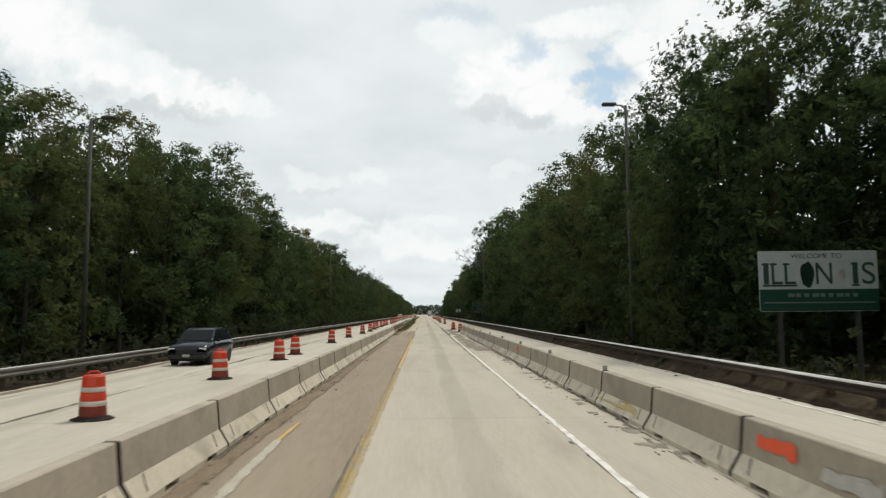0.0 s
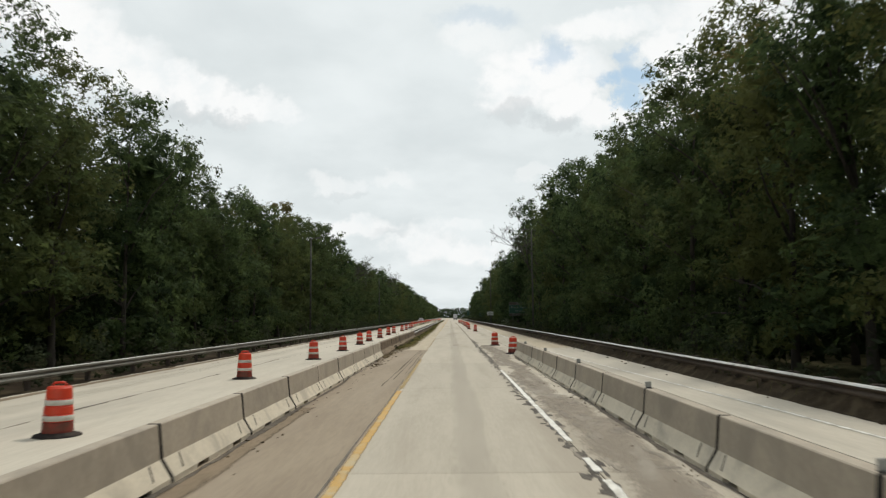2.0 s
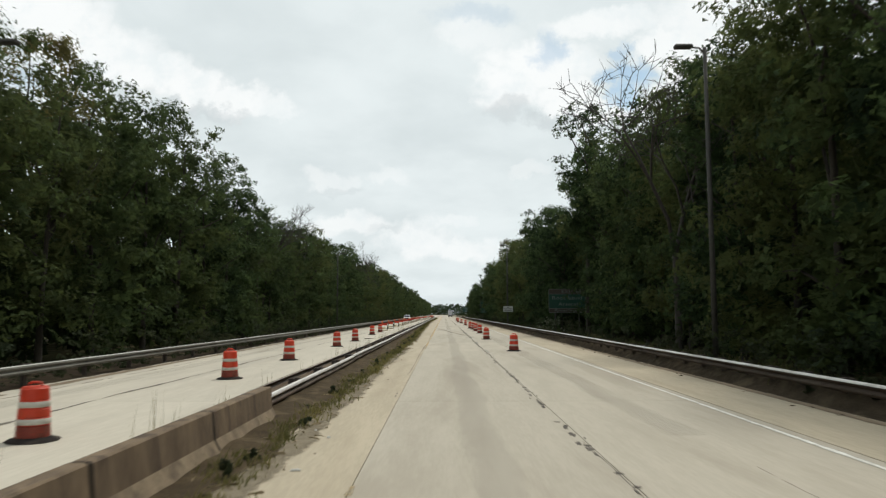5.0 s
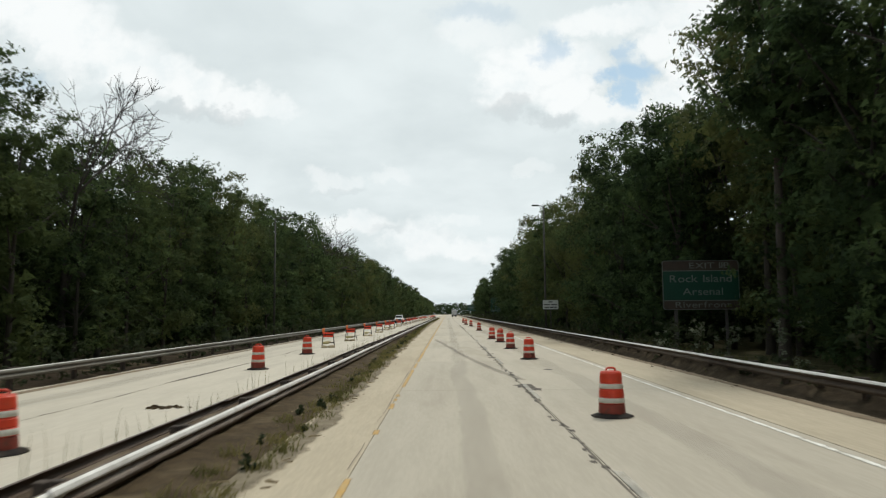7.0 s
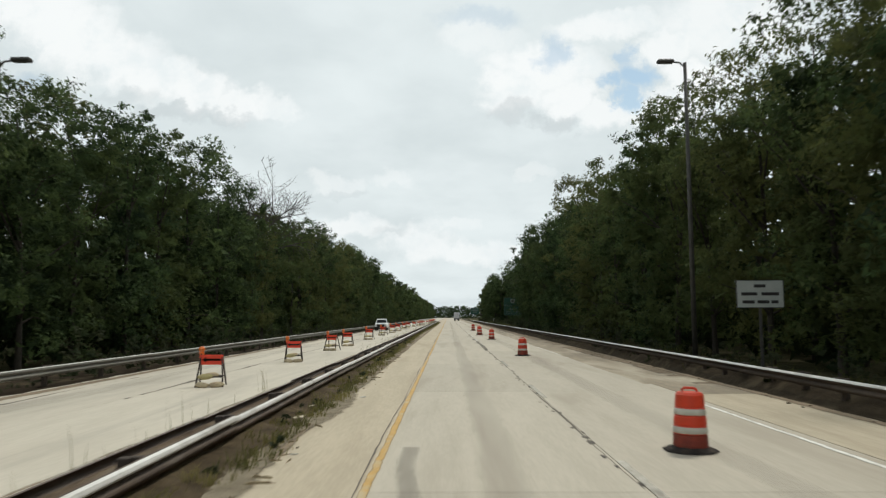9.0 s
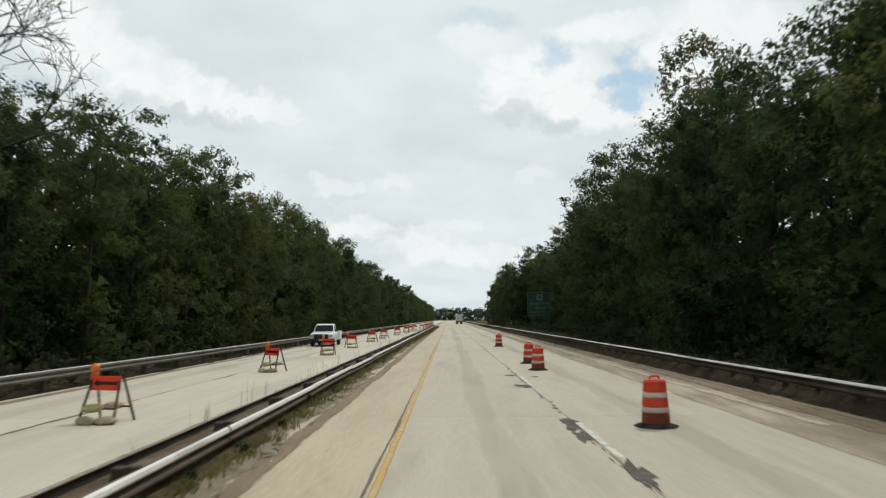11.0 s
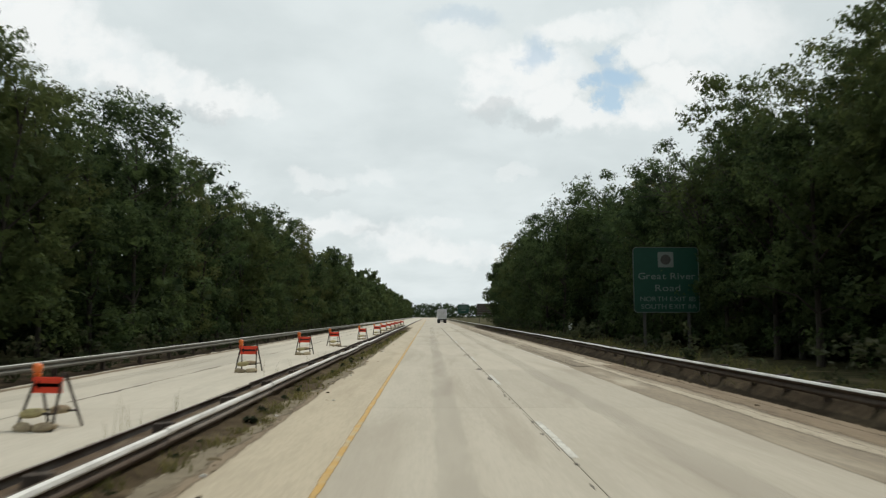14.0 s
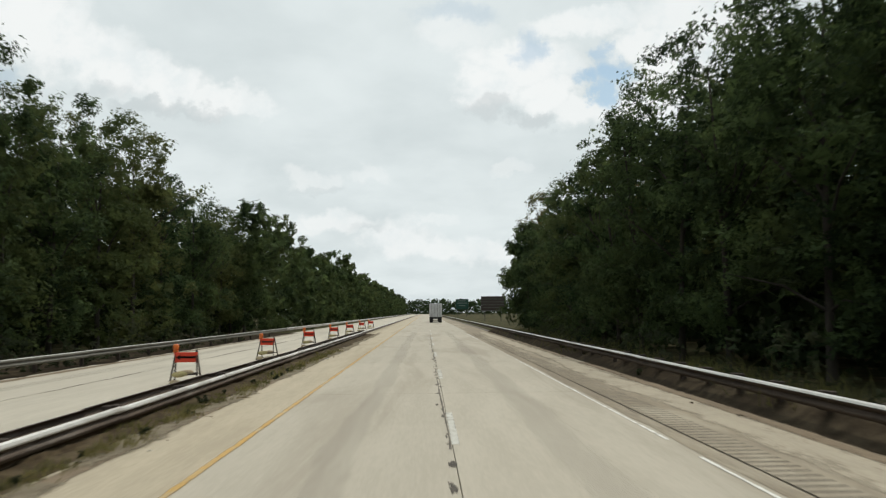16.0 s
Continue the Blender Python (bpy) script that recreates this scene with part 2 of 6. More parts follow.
LONG = (1, 0.12, 1)
M = {
    "slab": surface("slab_concrete", (0.452, 0.409, 0.333), (0.395, 0.356, 0.286), 0.85, scale=1.0, stain=(0.31, 0.27, 0.21), stain_scale=0.5, stain_amount=0.6, bump=0.12, stretch=LONG, vary=0.10),
    "slab_far": surface("slab_concrete_pale", (0.52, 0.477, 0.395), (0.455, 0.415, 0.34), 0.85, scale=1.0, stain=(0.33, 0.30, 0.25), stain_scale=0.5, stain_amount=0.5, bump=0.12, stretch=LONG, vary=0.10),
    "shoulder": surface("brown_dusty_shoulder", (0.295, 0.24, 0.172), (0.235, 0.188, 0.135), 0.9, scale=0.8, stain=(0.34, 0.285, 0.215), stain_scale=0.4, stain_amount=0.45, bump=0.25, stretch=LONG),
    "shoulder_pale": surface("pale_dusty_shoulder", (0.47, 0.405, 0.30), (0.39, 0.335, 0.245), 0.9, stain=(0.31, 0.255, 0.175), stain_scale=0.6, stain_amount=0.45, bump=0.25, stretch=LONG),
    "shoulder_right": surface("grey_asphalt_shoulder", (0.30, 0.25, 0.18), (0.21, 0.175, 0.13), 0.92, stain=(0.44, 0.39, 0.30), stain_scale=0.45, stain_amount=0.8, bump=0.5, stretch=(1, 0.2, 1)),
    "joint": surface("dark_joint", (0.19, 0.165, 0.13), (0.11, 0.095, 0.08), 0.95, bump=0.6),
    "filler_film": surface("worn_joint_asphalt", (0.18, 0.16, 0.135), (0.09, 0.078, 0.066), 0.9, scale=2, stain=(0.30, 0.27, 0.23), stain_scale=1.4, stain_amount=0.8, bump=0.8, fade=0.72),
    "crack_film": surface("worn_crack_filling", (0.27, 0.24, 0.20), (0.18, 0.16, 0.135), 0.9, scale=2, bump=0.5, fade=0.6),
    "oil_film": surface("faint_oil_stain", (0.27, 0.25, 0.215), (0.22, 0.20, 0.17), 0.75, scale=1.2, bump=0.05, stretch=LONG, fade=0.10),
    "dust_film": surface("brown_dust_film", (0.26, 0.20, 0.135), (0.19, 0.145, 0.095), 0.95, scale=1.4, stain=(0.14, 0.105, 0.07), stain_scale=0.9, stain_amount=0.6, bump=0.5, stretch=(1, 0.3, 1), fade=0.9),
    "pale_dust": surface("pale_dust_film", (0.52, 0.455, 0.35), (0.42, 0.365, 0.28), 0.95, scale=1.4, bump=0.3, stretch=(1, 0.3, 1), fade=0.8),
    "grime": surface("brown_grime_on_concrete", (0.30, 0.255, 0.20), (0.20, 0.165, 0.13), 0.92, scale=1.5, stain=(0.38, 0.345, 0.29), stain_scale=1.1, stain_amount=0.9, bump=0.5, stretch=(1, 0.3, 1), fade=0.55),
    "tar": surface("black_patch", (0.055, 0.05, 0.045), (0.03, 0.028, 0.025), 0.85, scale=3, bump=0.9),
    "tyre_mark": surface("tyre_mark_film", (0.20, 0.185, 0.16), (0.16, 0.15, 0.13), 0.85, scale=1.5, bump=0.1, stretch=LONG, fade=0.3),
    "white_paint": surface("worn_white_paint", (0.78, 0.77, 0.72), (0.60, 0.58, 0.52), 0.7, scale=2, stain=(0.40, 0.375, 0.32), stain_scale=2.2, stain_amount=0.85, bump=0.15, fade=1.0),
    "white_rubbed": surface("rubbed_white_paint", (0.66, 0.64, 0.58), (0.50, 0.475, 0.41), 0.75, scale=2, stain=(0.38, 0.35, 0.29), stain_scale=2.4, stain_amount=0.9, bump=0.15, fade=0.5),
    "white_thin": surface("thin_white_paint", (0.74, 0.73, 0.67), (0.57, 0.55, 0.49), 0.72, scale=2, stain=(0.40, 0.37, 0.31), stain_scale=2.2, stain_amount=0.85, bump=0.15, fade=0.8),
    "yellow_paint": surface("worn_yellow_paint", (0.51, 0.31, 0.082), (0.43, 0.275, 0.09), 0.75, scale=2, stain=(0.43, 0.36, 0.23), stain_scale=1.6, stain_amount=0.9, bump=0.15, fade=1.0),
    "yellow_faint": surface("rubbed_yellow_paint", (0.52, 0.36, 0.11), (0.43, 0.32, 0.15), 0.8, scale=2, stain=(0.36, 0.30, 0.21), stain_scale=1.8, stain_amount=0.9, bump=0.15, fade=0.5),
    "ground_off": surface("grind_mark", (0.55, 0.50, 0.42), (0.47, 0.43, 0.36), 0.9, scale=2, bump=0.3, fade=0.8),
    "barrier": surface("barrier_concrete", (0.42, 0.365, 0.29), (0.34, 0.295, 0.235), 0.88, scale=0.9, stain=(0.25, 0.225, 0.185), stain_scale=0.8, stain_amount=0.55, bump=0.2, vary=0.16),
    "barrier_old": surface("stained_old_concrete", (0.215, 0.155, 0.098), (0.11, 0.078, 0.05), 0.92, scale=1.3, stain=(0.065, 0.046, 0.032), stain_scale=2.6, stain_amount=0.95, bump=0.6, stretch=(1, 1, 0.16)),
    "barrier_old_foot": surface("stained_old_concrete_foot", (0.30, 0.235, 0.155), (0.18, 0.135, 0.088), 0.92, scale=1.5, stain=(0.09, 0.065, 0.045), stain_scale=2.2, stain_amount=0.85, bump=0.6, stretch=(1, 1, 0.4)),
    # paler than the stem: sky light on the slope is painted in
    "barrier_foot": surface("sky_lit_barrier_foot", (0.64, 0.575, 0.455), (0.53, 0.475, 0.375), 0.9, scale=1.3, stain=(0.30, 0.265, 0.215), stain_scale=1.4, stain_amount=0.6, bump=0.3, vary=0.14),
    # verge soil whose near-black colour also carries the shade under the guardrails
    "litter": surface("shaded_leaf_litter", (0.042, 0.032, 0.022), (0.022, 0.017, 0.012), 0.98, scale=1.2, stain=(0.10, 0.08, 0.05), stain_scale=0.6, stain_amount=0.6, bump=1.0, spec=0.03),
    "track": surface("muddy_track_film", (0.17, 0.135, 0.095), (0.12, 0.095, 0.068), 0.95, scale=1.6, bump=0.3, stretch=(1, 0.3, 1), fade=0.6),
    "bank": surface("brown_verge_soil", (0.060, 0.046, 0.030), (0.028, 0.022, 0.015), 0.98, scale=1.6, stain=(0.115, 0.092, 0.06), stain_scale=1.1, stain_amount=0.55, bump=1.0, spec=0.05),
    "reflector": surface("dull_grey_reflector", (0.36, 0.36, 0.33), (0.28, 0.28, 0.255), 0.5, scale=3, bump=0.0),
    "sign_back": surface("dull_aluminium_sign_back", (0.30, 0.34, 0.32), (0.24, 0.27, 0.255), 0.6, 0.1, scale=2, bump=0.02),
    "fill": surface("rusty_median_dirt", (0.15, 0.11, 0.075), (0.075, 0.055, 0.04), 0.98, scale=1.8, stain=(0.24, 0.20, 0.15), stain_scale=1.4, stain_amount=0.5, bump=0.8, stretch=(1, 0.35, 1), spec=0.1),
    "filler_dark": surface("dark_pothole_asphalt", (0.115, 0.10, 0.085), (0.055, 0.048, 0.04), 0.92, scale=2, stain=(0.21, 0.185, 0.15), stain_scale=2.5, stain_amount=0.5, bump=0.9),
    "silt_film": surface("ragged_silt_film", (0.27, 0.23, 0.165), (0.19, 0.16, 0.115), 0.98, scale=1.8, stain=(0.12, 0.10, 0.065), stain_scale=1.2, stain_amount=0.5, bump=0.5, spec=0.1, fade=0.85),
    "grime_dark": surface("grime_and_gap_shade_film", (0.12, 0.10, 0.08), (0.065, 0.055, 0.045), 0.95, scale=2.2, stain=(0.20, 0.17, 0.13), stain_scale=1.5, stain_amount=0.6, bump=0.5, fade=0.9),
    "worn_grey": surface("worn_grey_brown_concrete", (0.24, 0.21, 0.17), (0.15, 0.13, 0.105), 0.92, scale=2, stain=(0.33, 0.295, 0.24), stain_scale=1.5, stain_amount=0.7, bump=0.6),
    # near-black that stands for the shade in slits and barrier joints
    "slot": surface("slit_and_joint_shade", (0.05, 0.045, 0.04), (0.03, 0.027, 0.024), 0.95, bump=0.3),
    "rail_steel": surface("weathered_galvanised_rail", (0.40, 0.39, 0.37), (0.27, 0.25, 0.225), 0.52, 0.55, scale=2, stain=(0.13, 0.085, 0.055), stain_scale=1.1, stain_amount=0.85, bump=0.12, stretch=(1, 0.2, 1), vary=0.2),
    # rail lips paled and faces darkened: sky light and shade put into the colours
    "rail_lip": surface("sky_lit_galvanised_lip", (0.76, 0.75, 0.72), (0.64, 0.63, 0.60), 0.5, 0.1, scale=2, stain=(0.30, 0.27, 0.23), stain_scale=1.3, stain_amount=0.6, bump=0.1, stretch=(1, 0.3, 1)),
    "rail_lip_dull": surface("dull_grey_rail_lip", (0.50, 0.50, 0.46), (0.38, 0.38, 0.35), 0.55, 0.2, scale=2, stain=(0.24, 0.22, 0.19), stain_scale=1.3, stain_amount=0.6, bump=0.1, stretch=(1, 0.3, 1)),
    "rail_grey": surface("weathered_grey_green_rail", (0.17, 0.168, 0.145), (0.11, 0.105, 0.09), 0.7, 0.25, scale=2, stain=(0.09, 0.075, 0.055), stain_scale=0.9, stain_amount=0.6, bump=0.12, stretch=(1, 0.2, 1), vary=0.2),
    "rail_dull": surface("shaded_rail_face", (0.072, 0.056, 0.044), (0.044, 0.035, 0.028), 0.9, 0.0, scale=2, stain=(0.12, 0.10, 0.08), stain_scale=0.9, stain_amount=0.6, bump=0.15, stretch=(1, 0.2, 1), vary=0.2, spec=0.08),
    # darker than the shoulder: shade in the milled grooves is put in the colour
    "groove": surface("shaded_groove", (0.19, 0.165, 0.125), (0.13, 0.11, 0.085), 0.95, bump=0.4),
    "rail_rust": surface("rusty_brown_rail", (0.115, 0.082, 0.06), (0.07, 0.05, 0.038), 0.7, 0.25, scale=2, stain=(0.24, 0.21, 0.18), stain_scale=1.2, stain_amount=0.7, bump=0.2, stretch=(1, 0.2, 1), vary=0.25),
    "post": surface("weathered_wood_post", (0.085, 0.065, 0.05), (0.045, 0.036, 0.03), 0.9, scale=2, bump=0.5, stretch=(1, 1, 0.15)),
    "dirt": surface("brown_dirt", (0.085, 0.062, 0.036), (0.042, 0.031, 0.019), 0.98, scale=1.6, stain=(0.14, 0.108, 0.066), stain_scale=1.3, stain_amount=0.7, bump=1.0, spec=0.1),
    "ground": surface("verge_soil_and_grass", (0.075, 0.07, 0.036), (0.035, 0.036, 0.018), 0.98, scale=0.8, stain=(0.14, 0.115, 0.07), stain_scale=0.25, stain_amount=0.7, bump=1.0, spec=0.03),
    "orange": surface("orange_plastic", (0.62, 0.055, 0.021), (0.50, 0.042, 0.017), 0.45, scale=3, stain=(0.42, 0.075, 0.035), stain_scale=2.6, stain_amount=0.5, bump=0.04, vary=0.18),
    # road grime together with the shade low on the drum, as one colour
    "orange_grime_shade": surface("grimy_shaded_orange_plastic", (0.26, 0.040, 0.022), (0.15, 0.028, 0.018), 0.6, scale=3, stain=(0.10, 0.055, 0.035), stain_scale=3.0, stain_amount=0.7, bump=0.08, vary=0.2),
    "band": surface("scuffed_white_sheeting", (0.60, 0.58, 0.52), (0.46, 0.44, 0.38), 0.5, scale=4, stain=(0.36, 0.31, 0.26), stain_scale=3.0, stain_amount=0.6, bump=0.05),
    "rubber": surface("dusty_black_rubber", (0.030, 0.025, 0.022), (0.016, 0.014, 0.013), 0.9, scale=5, stain=(0.09, 0.07, 0.055), stain_scale=4.0, stain_amount=0.5, bump=0.4, spec=0.15),
    "sign_orange": surface("orange_sign_face", (0.78, 0.068, 0.03), (0.70, 0.058, 0.026), 0.5, scale=3, bump=0.02, vary=0.1),
    "black": surface("matt_black", (0.028, 0.026, 0.025), (0.016, 0.016, 0.016), 0.7, scale=4, bump=0.05),
    "barricade_steel": surface("brown_steel_leg", (0.075, 0.06, 0.05), (0.04, 0.034, 0.03), 0.75, 0.3, scale=5, bump=0.2),
    "lamp_amber": surface("amber_lens", (0.80, 0.20, 0.03), (0.66, 0.14, 0.02), 0.3, scale=4, bump=0.0, spec=0.6),
    "sandbag": surface("tan_sandbag_cloth", (0.50, 0.415, 0.27), (0.33, 0.265, 0.17), 0.95, scale=4, stain=(0.20, 0.15, 0.10), stain_scale=3.0, stain_amount=0.7, bump=0.6, vary=0.35),
    "sandbag_green": surface("yellow_tan_sandbag", (0.48, 0.42, 0.20), (0.32, 0.27, 0.13), 0.95, scale=4, stain=(0.30, 0.23, 0.14), stain_scale=3.0, stain_amount=0.7, bump=0.6),
    "sign_green": surface("green_sign_sheeting", (0.004, 0.044, 0.027), (0.003, 0.037, 0.022), 0.5, scale=2, bump=0.02),
    "sign_white": surface("white_sign_sheeting", (0.40, 0.42, 0.40), (0.34, 0.36, 0.34), 0.45, scale=2, bump=0.02),
    "sign_brown": surface("dark_brown_sheeting", (0.05, 0.035, 0.026), (0.035, 0.026, 0.02), 0.5, scale=2, bump=0.02),
    "sign_letter": surface("dull_white_letters", (0.15, 0.17, 0.152), (0.115, 0.13, 0.116), 0.45, scale=3, bump=0.0),
    "sign_dark_letter": surface("dark_green_letters", (0.016, 0.05, 0.033), (0.012, 0.04, 0.026), 0.5, scale=3, bump=0.0),
    "steel": surface("dark_weathered_pole", (0.07, 0.067, 0.06), (0.042, 0.04, 0.036), 0.7, 0.2, scale=2, bump=0.05),
    "spray": surface("orange_spray_paint", (0.85, 0.11, 0.04), (0.75, 0.10, 0.04), 0.7, scale=4, bump=0.0),
    "yellow_stain": surface("yellow_painted_concrete", (0.56, 0.42, 0.15), (0.44, 0.33, 0.14), 0.85, scale=3, stain=(0.42, 0.38, 0.30), stain_scale=2.0, stain_amount=0.9, bump=0.2),
    "pale_stain": surface("pale_scrape", (0.52, 0.51, 0.47), (0.42, 0.40, 0.36), 0.85, scale=3, bump=0.2),
    "bark": surface("dark_bark", (0.055, 0.046, 0.036), (0.028, 0.024, 0.019), 0.95, scale=2, bump=0.9, stretch=(1, 1, 0.3), vary=0.3),
    "bark_pale": surface("grey_dead_bark", (0.06, 0.053, 0.045), (0.032, 0.028, 0.024), 0.95, scale=2, bump=0.8, stretch=(1, 1, 0.3)),
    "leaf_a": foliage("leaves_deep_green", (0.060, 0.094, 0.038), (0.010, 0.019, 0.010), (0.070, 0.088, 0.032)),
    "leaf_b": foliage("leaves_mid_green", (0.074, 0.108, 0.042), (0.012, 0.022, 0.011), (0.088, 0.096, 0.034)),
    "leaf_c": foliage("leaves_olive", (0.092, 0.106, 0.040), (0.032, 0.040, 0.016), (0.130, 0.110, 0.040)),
    # both greens darker than the trees': shade inside the wood put in the colour
    "leaf_deep": foliage("leaves_shaded_wood", (0.030, 0.048, 0.022), (0.007, 0.013, 0.008), (0.034, 0.046, 0.018), ragged=False),
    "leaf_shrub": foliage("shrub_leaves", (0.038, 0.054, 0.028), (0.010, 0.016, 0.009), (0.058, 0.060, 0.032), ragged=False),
    "leaf_pale": foliage("pale_shrub_leaves", (0.15, 0.17, 0.12), (0.07, 0.085, 0.055), (0.17, 0.18, 0.12), ragged=False),
    "verge_grass": foliage("brown_verge_grass", (0.12, 0.11, 0.045), (0.05, 0.055, 0.02), (0.09, 0.10, 0.035), ragged=False),
    "straw": surface("dry_straw", (0.34, 0.27, 0.16), (0.20, 0.155, 0.09), 0.95, scale=2, bump=0.2),
    "grass": foliage("dry_grass", (0.18, 0.165, 0.065), (0.075, 0.08, 0.028), (0.11, 0.13, 0.04), ragged=False),
    "car_white": surface("white_car_paint", (0.78, 0.79, 0.80), (0.775, 0.785, 0.795), 0.28, scale=0.04, bump=0.0, spec=0.6),
    "car_navy": surface("dark_navy_car_paint", (0.010, 0.014, 0.022), (0.007, 0.010, 0.016), 0.2, scale=0.04, bump=0.0, spec=0.3),
    "glass_dark": surface("dark_vehicle_glass", (0.02, 0.025, 0.028), (0.015, 0.018, 0.02), 0.1, scale=0.04, bump=0.0, spec=0.3),
    "chrome": surface("dull_chrome", (0.50, 0.50, 0.50), (0.40, 0.40, 0.40), 0.25, 0.9, scale=2, bump=0.0),
    "headlight": surface("clear_headlight_lens", (0.62, 0.64, 0.65), (0.45, 0.47, 0.48), 0.15, 0.2, scale=4, bump=0.0),
    "tyre": surface("tyre_rubber", (0.03, 0.03, 0.03), (0.018, 0.018, 0.018), 0.8, scale=5, bump=0.2),
    "trailer": surface("grey_white_trailer_skin", (0.52, 0.53, 0.53), (0.44, 0.45, 0.45), 0.5, scale=0.8, stain=(0.33, 0.32, 0.30), stain_scale=0.6, stain_amount=0.5, bump=0.02),
    "red_lens": surface("red_lens", (0.35, 0.02, 0.02), (0.25, 0.015, 0.015), 0.3, scale=4, bump=0.0),
}


# ---- mesh helpers ----
def mesh_from(name, verts, faces, mats, face_mats=None, smooth=False):
    me = bpy.data.meshes.new(name)
    me.from_pydata([tuple(v) for v in verts], [], [tuple(f) for f in faces])
    for mm in mats:
        me.materials.append(mm)
    if face_mats is not None:
        me.polygons.foreach_set("material_index", face_mats)
    if smooth:
        me.polygons.foreach_set("use_smooth", [True] * len(me.polygons))
    me.update()
    return me


def part(name, bm, material, parent=None, label="", smooth=False):
    """Links a bmesh (or a ready mesh) as one object under a thing or a part."""
    if isinstance(bm, bmesh.types.BMesh):
        me = bpy.data.meshes.new(name)
        bmesh.ops.recalc_face_normals(bm, faces=bm.faces)
        bm.to_mesh(me)
        bm.free()
        me.materials.append(material)
        if smooth:
            me.polygons.foreach_set("use_smooth", [True] * len(me.polygons))
    else:
        me = bm
    ob = new(name, me)
    if parent is not None:
        ob.parent = parent
    if label:
        tagged(ob, label)
    return ob


def box(bm, lo, hi, bevel=0.0, turn=None):
    """A box between two corners, bevelled, perhaps turned by a matrix."""
    lo, hi = Vector(lo), Vector(hi)
    m = Matrix.Translation((lo + hi) / 2) @ Matrix.Diagonal((*(hi - lo), 1))
    res = bmesh.ops.create_cube(bm, size=1.0, matrix=m)
    vs = res["verts"]
    if bevel:
        edges = list({e for v in vs for e in v.link_edges})
        out = bmesh.ops.bevel(bm, geom=edges, offset=bevel, segments=1, affect="EDGES", profile=0.6)
        vs = list({v for f in out["faces"] for v in f.verts} | {v for v in vs if v.is_valid})
    if turn is not None:
        bmesh.ops.transform(bm, matrix=turn, verts=vs)
    return vs


def boxed(lo, hi, bevel=0.0):
    bm = bmesh.new()
    box(bm, lo, hi, bevel)
    return bm


def lathe(profile, seg=28, cap=True):
    """Turns (radius, height) pairs round the z axis."""
    bm = bmesh.new()
    rings = [[bm.verts.new((r * math.cos(2 * math.pi * i / seg), r * math.sin(2 * math.pi * i / seg), z)) for i in range(seg)] for r, z in profile]
    for a, b in zip(rings, rings[1:]):
        for i in range(seg):
            bm.faces.new((a[i], a[(i + 1) % seg], b[(i + 1) % seg], b[i]))
    if cap:
        bm.faces.new(rings[0])
        bm.faces.new(rings[-1])
    return bm


def tube(bm, points, radii, seg=8):
    """A round tube through points, with its ends closed."""
    rings = []
    for i, p in enumerate(points):
        p = Vector(p)
        a, b = Vector(points[max(i - 1, 0)]), Vector(points[min(i + 1, len(points) - 1)])
        d = (b - a).normalized()
        s = d.cross((0, 0, 1) if abs(d.z) < 0.9 else (1, 0, 0)).normalized()
        t = d.cross(s)
        r = radii[i] if isinstance(radii, (list, tuple)) else radii
        rings.append([bm.verts.new(p + r * (math.cos(2 * math.pi * k / seg) * s + math.sin(2 * math.pi * k / seg) * t)) for k in range(seg)])
    for a, b in zip(rings, rings[1:]):
        for k in range(seg):
            bm.faces.new((a[k], a[(k + 1) % seg], b[(k + 1) % seg], b[k]))
    bm.faces.new(rings[0])
    bm.faces.new(rings[-1])


def thing(name, label, category, group="", at=(0, 0, 0), rz=0.0, kind=""):
    ob = new(name)
    ob.empty_display_size = 0.1
    ob.matrix_world = pose(*at, 0, 0, rz)
    return tagged(ob, label, category, group, kind)


def strip(name, x0, x1, y0, y1, z, step, material, label="", wobble=0.0, thick=0.0, seed=0):
    """A long flat strip along the road; wobble makes its edges uneven."""
    rng = np.random.default_rng(seed)
    n = max(2, int((y1 - y0) / step) + 1)
    ys = np.linspace(y0, y1, n)
    wa, wb = rng.normal(0, 1, n) * wobble, rng.normal(0, 1, n) * wobble
    f0 = x0 if callable(x0) else (lambda y: x0)
    f1 = x1 if callable(x1) else (lambda y: x1)
    verts, faces = [], []
    for y, a, b in zip(ys, wa, wb):
        verts += [(f0(y) + a, y, z), (f1(y) + b, y, z)]
    faces = [(2 * i, 2 * i + 1, 2 * i + 3, 2 * i + 2) for i in range(n - 1)]
    if thick:
        k = len(verts)
        verts += [(x, y, zz - thick) for x, y, zz in verts]
        faces += [(2 * i + k, 2 * i + 2 + k, 2 * i, 2 * i + 0) for i in range(0)]
        faces += [(2 * i, 2 * i + 2, 2 * i + 2 + k, 2 * i + k) for i in range(n - 1)]
        faces += [(2 * i + 3, 2 * i + 1, 2 * i + 1 + k, 2 * i + 3 + k) for i in range(n - 1)]
        faces += [(0, k, k + 1, 1), (2 * n - 2, 2 * n - 1, 2 * n - 1 + k, 2 * n - 2 + k)]
    me = mesh_from(name, verts, faces, [material])
    ob = new(name, me)
    return tagged(ob, label, kind="structure")


# ---- ground and carriageways ----
X_YELLOW, X_LANE, X_EDGE = -1.06, 2.65, 6.51
X_RAIL_R, X_RAIL_L, X_RAIL_M = 9.55, -12.95, -3.86
FAR_END = 1150.0


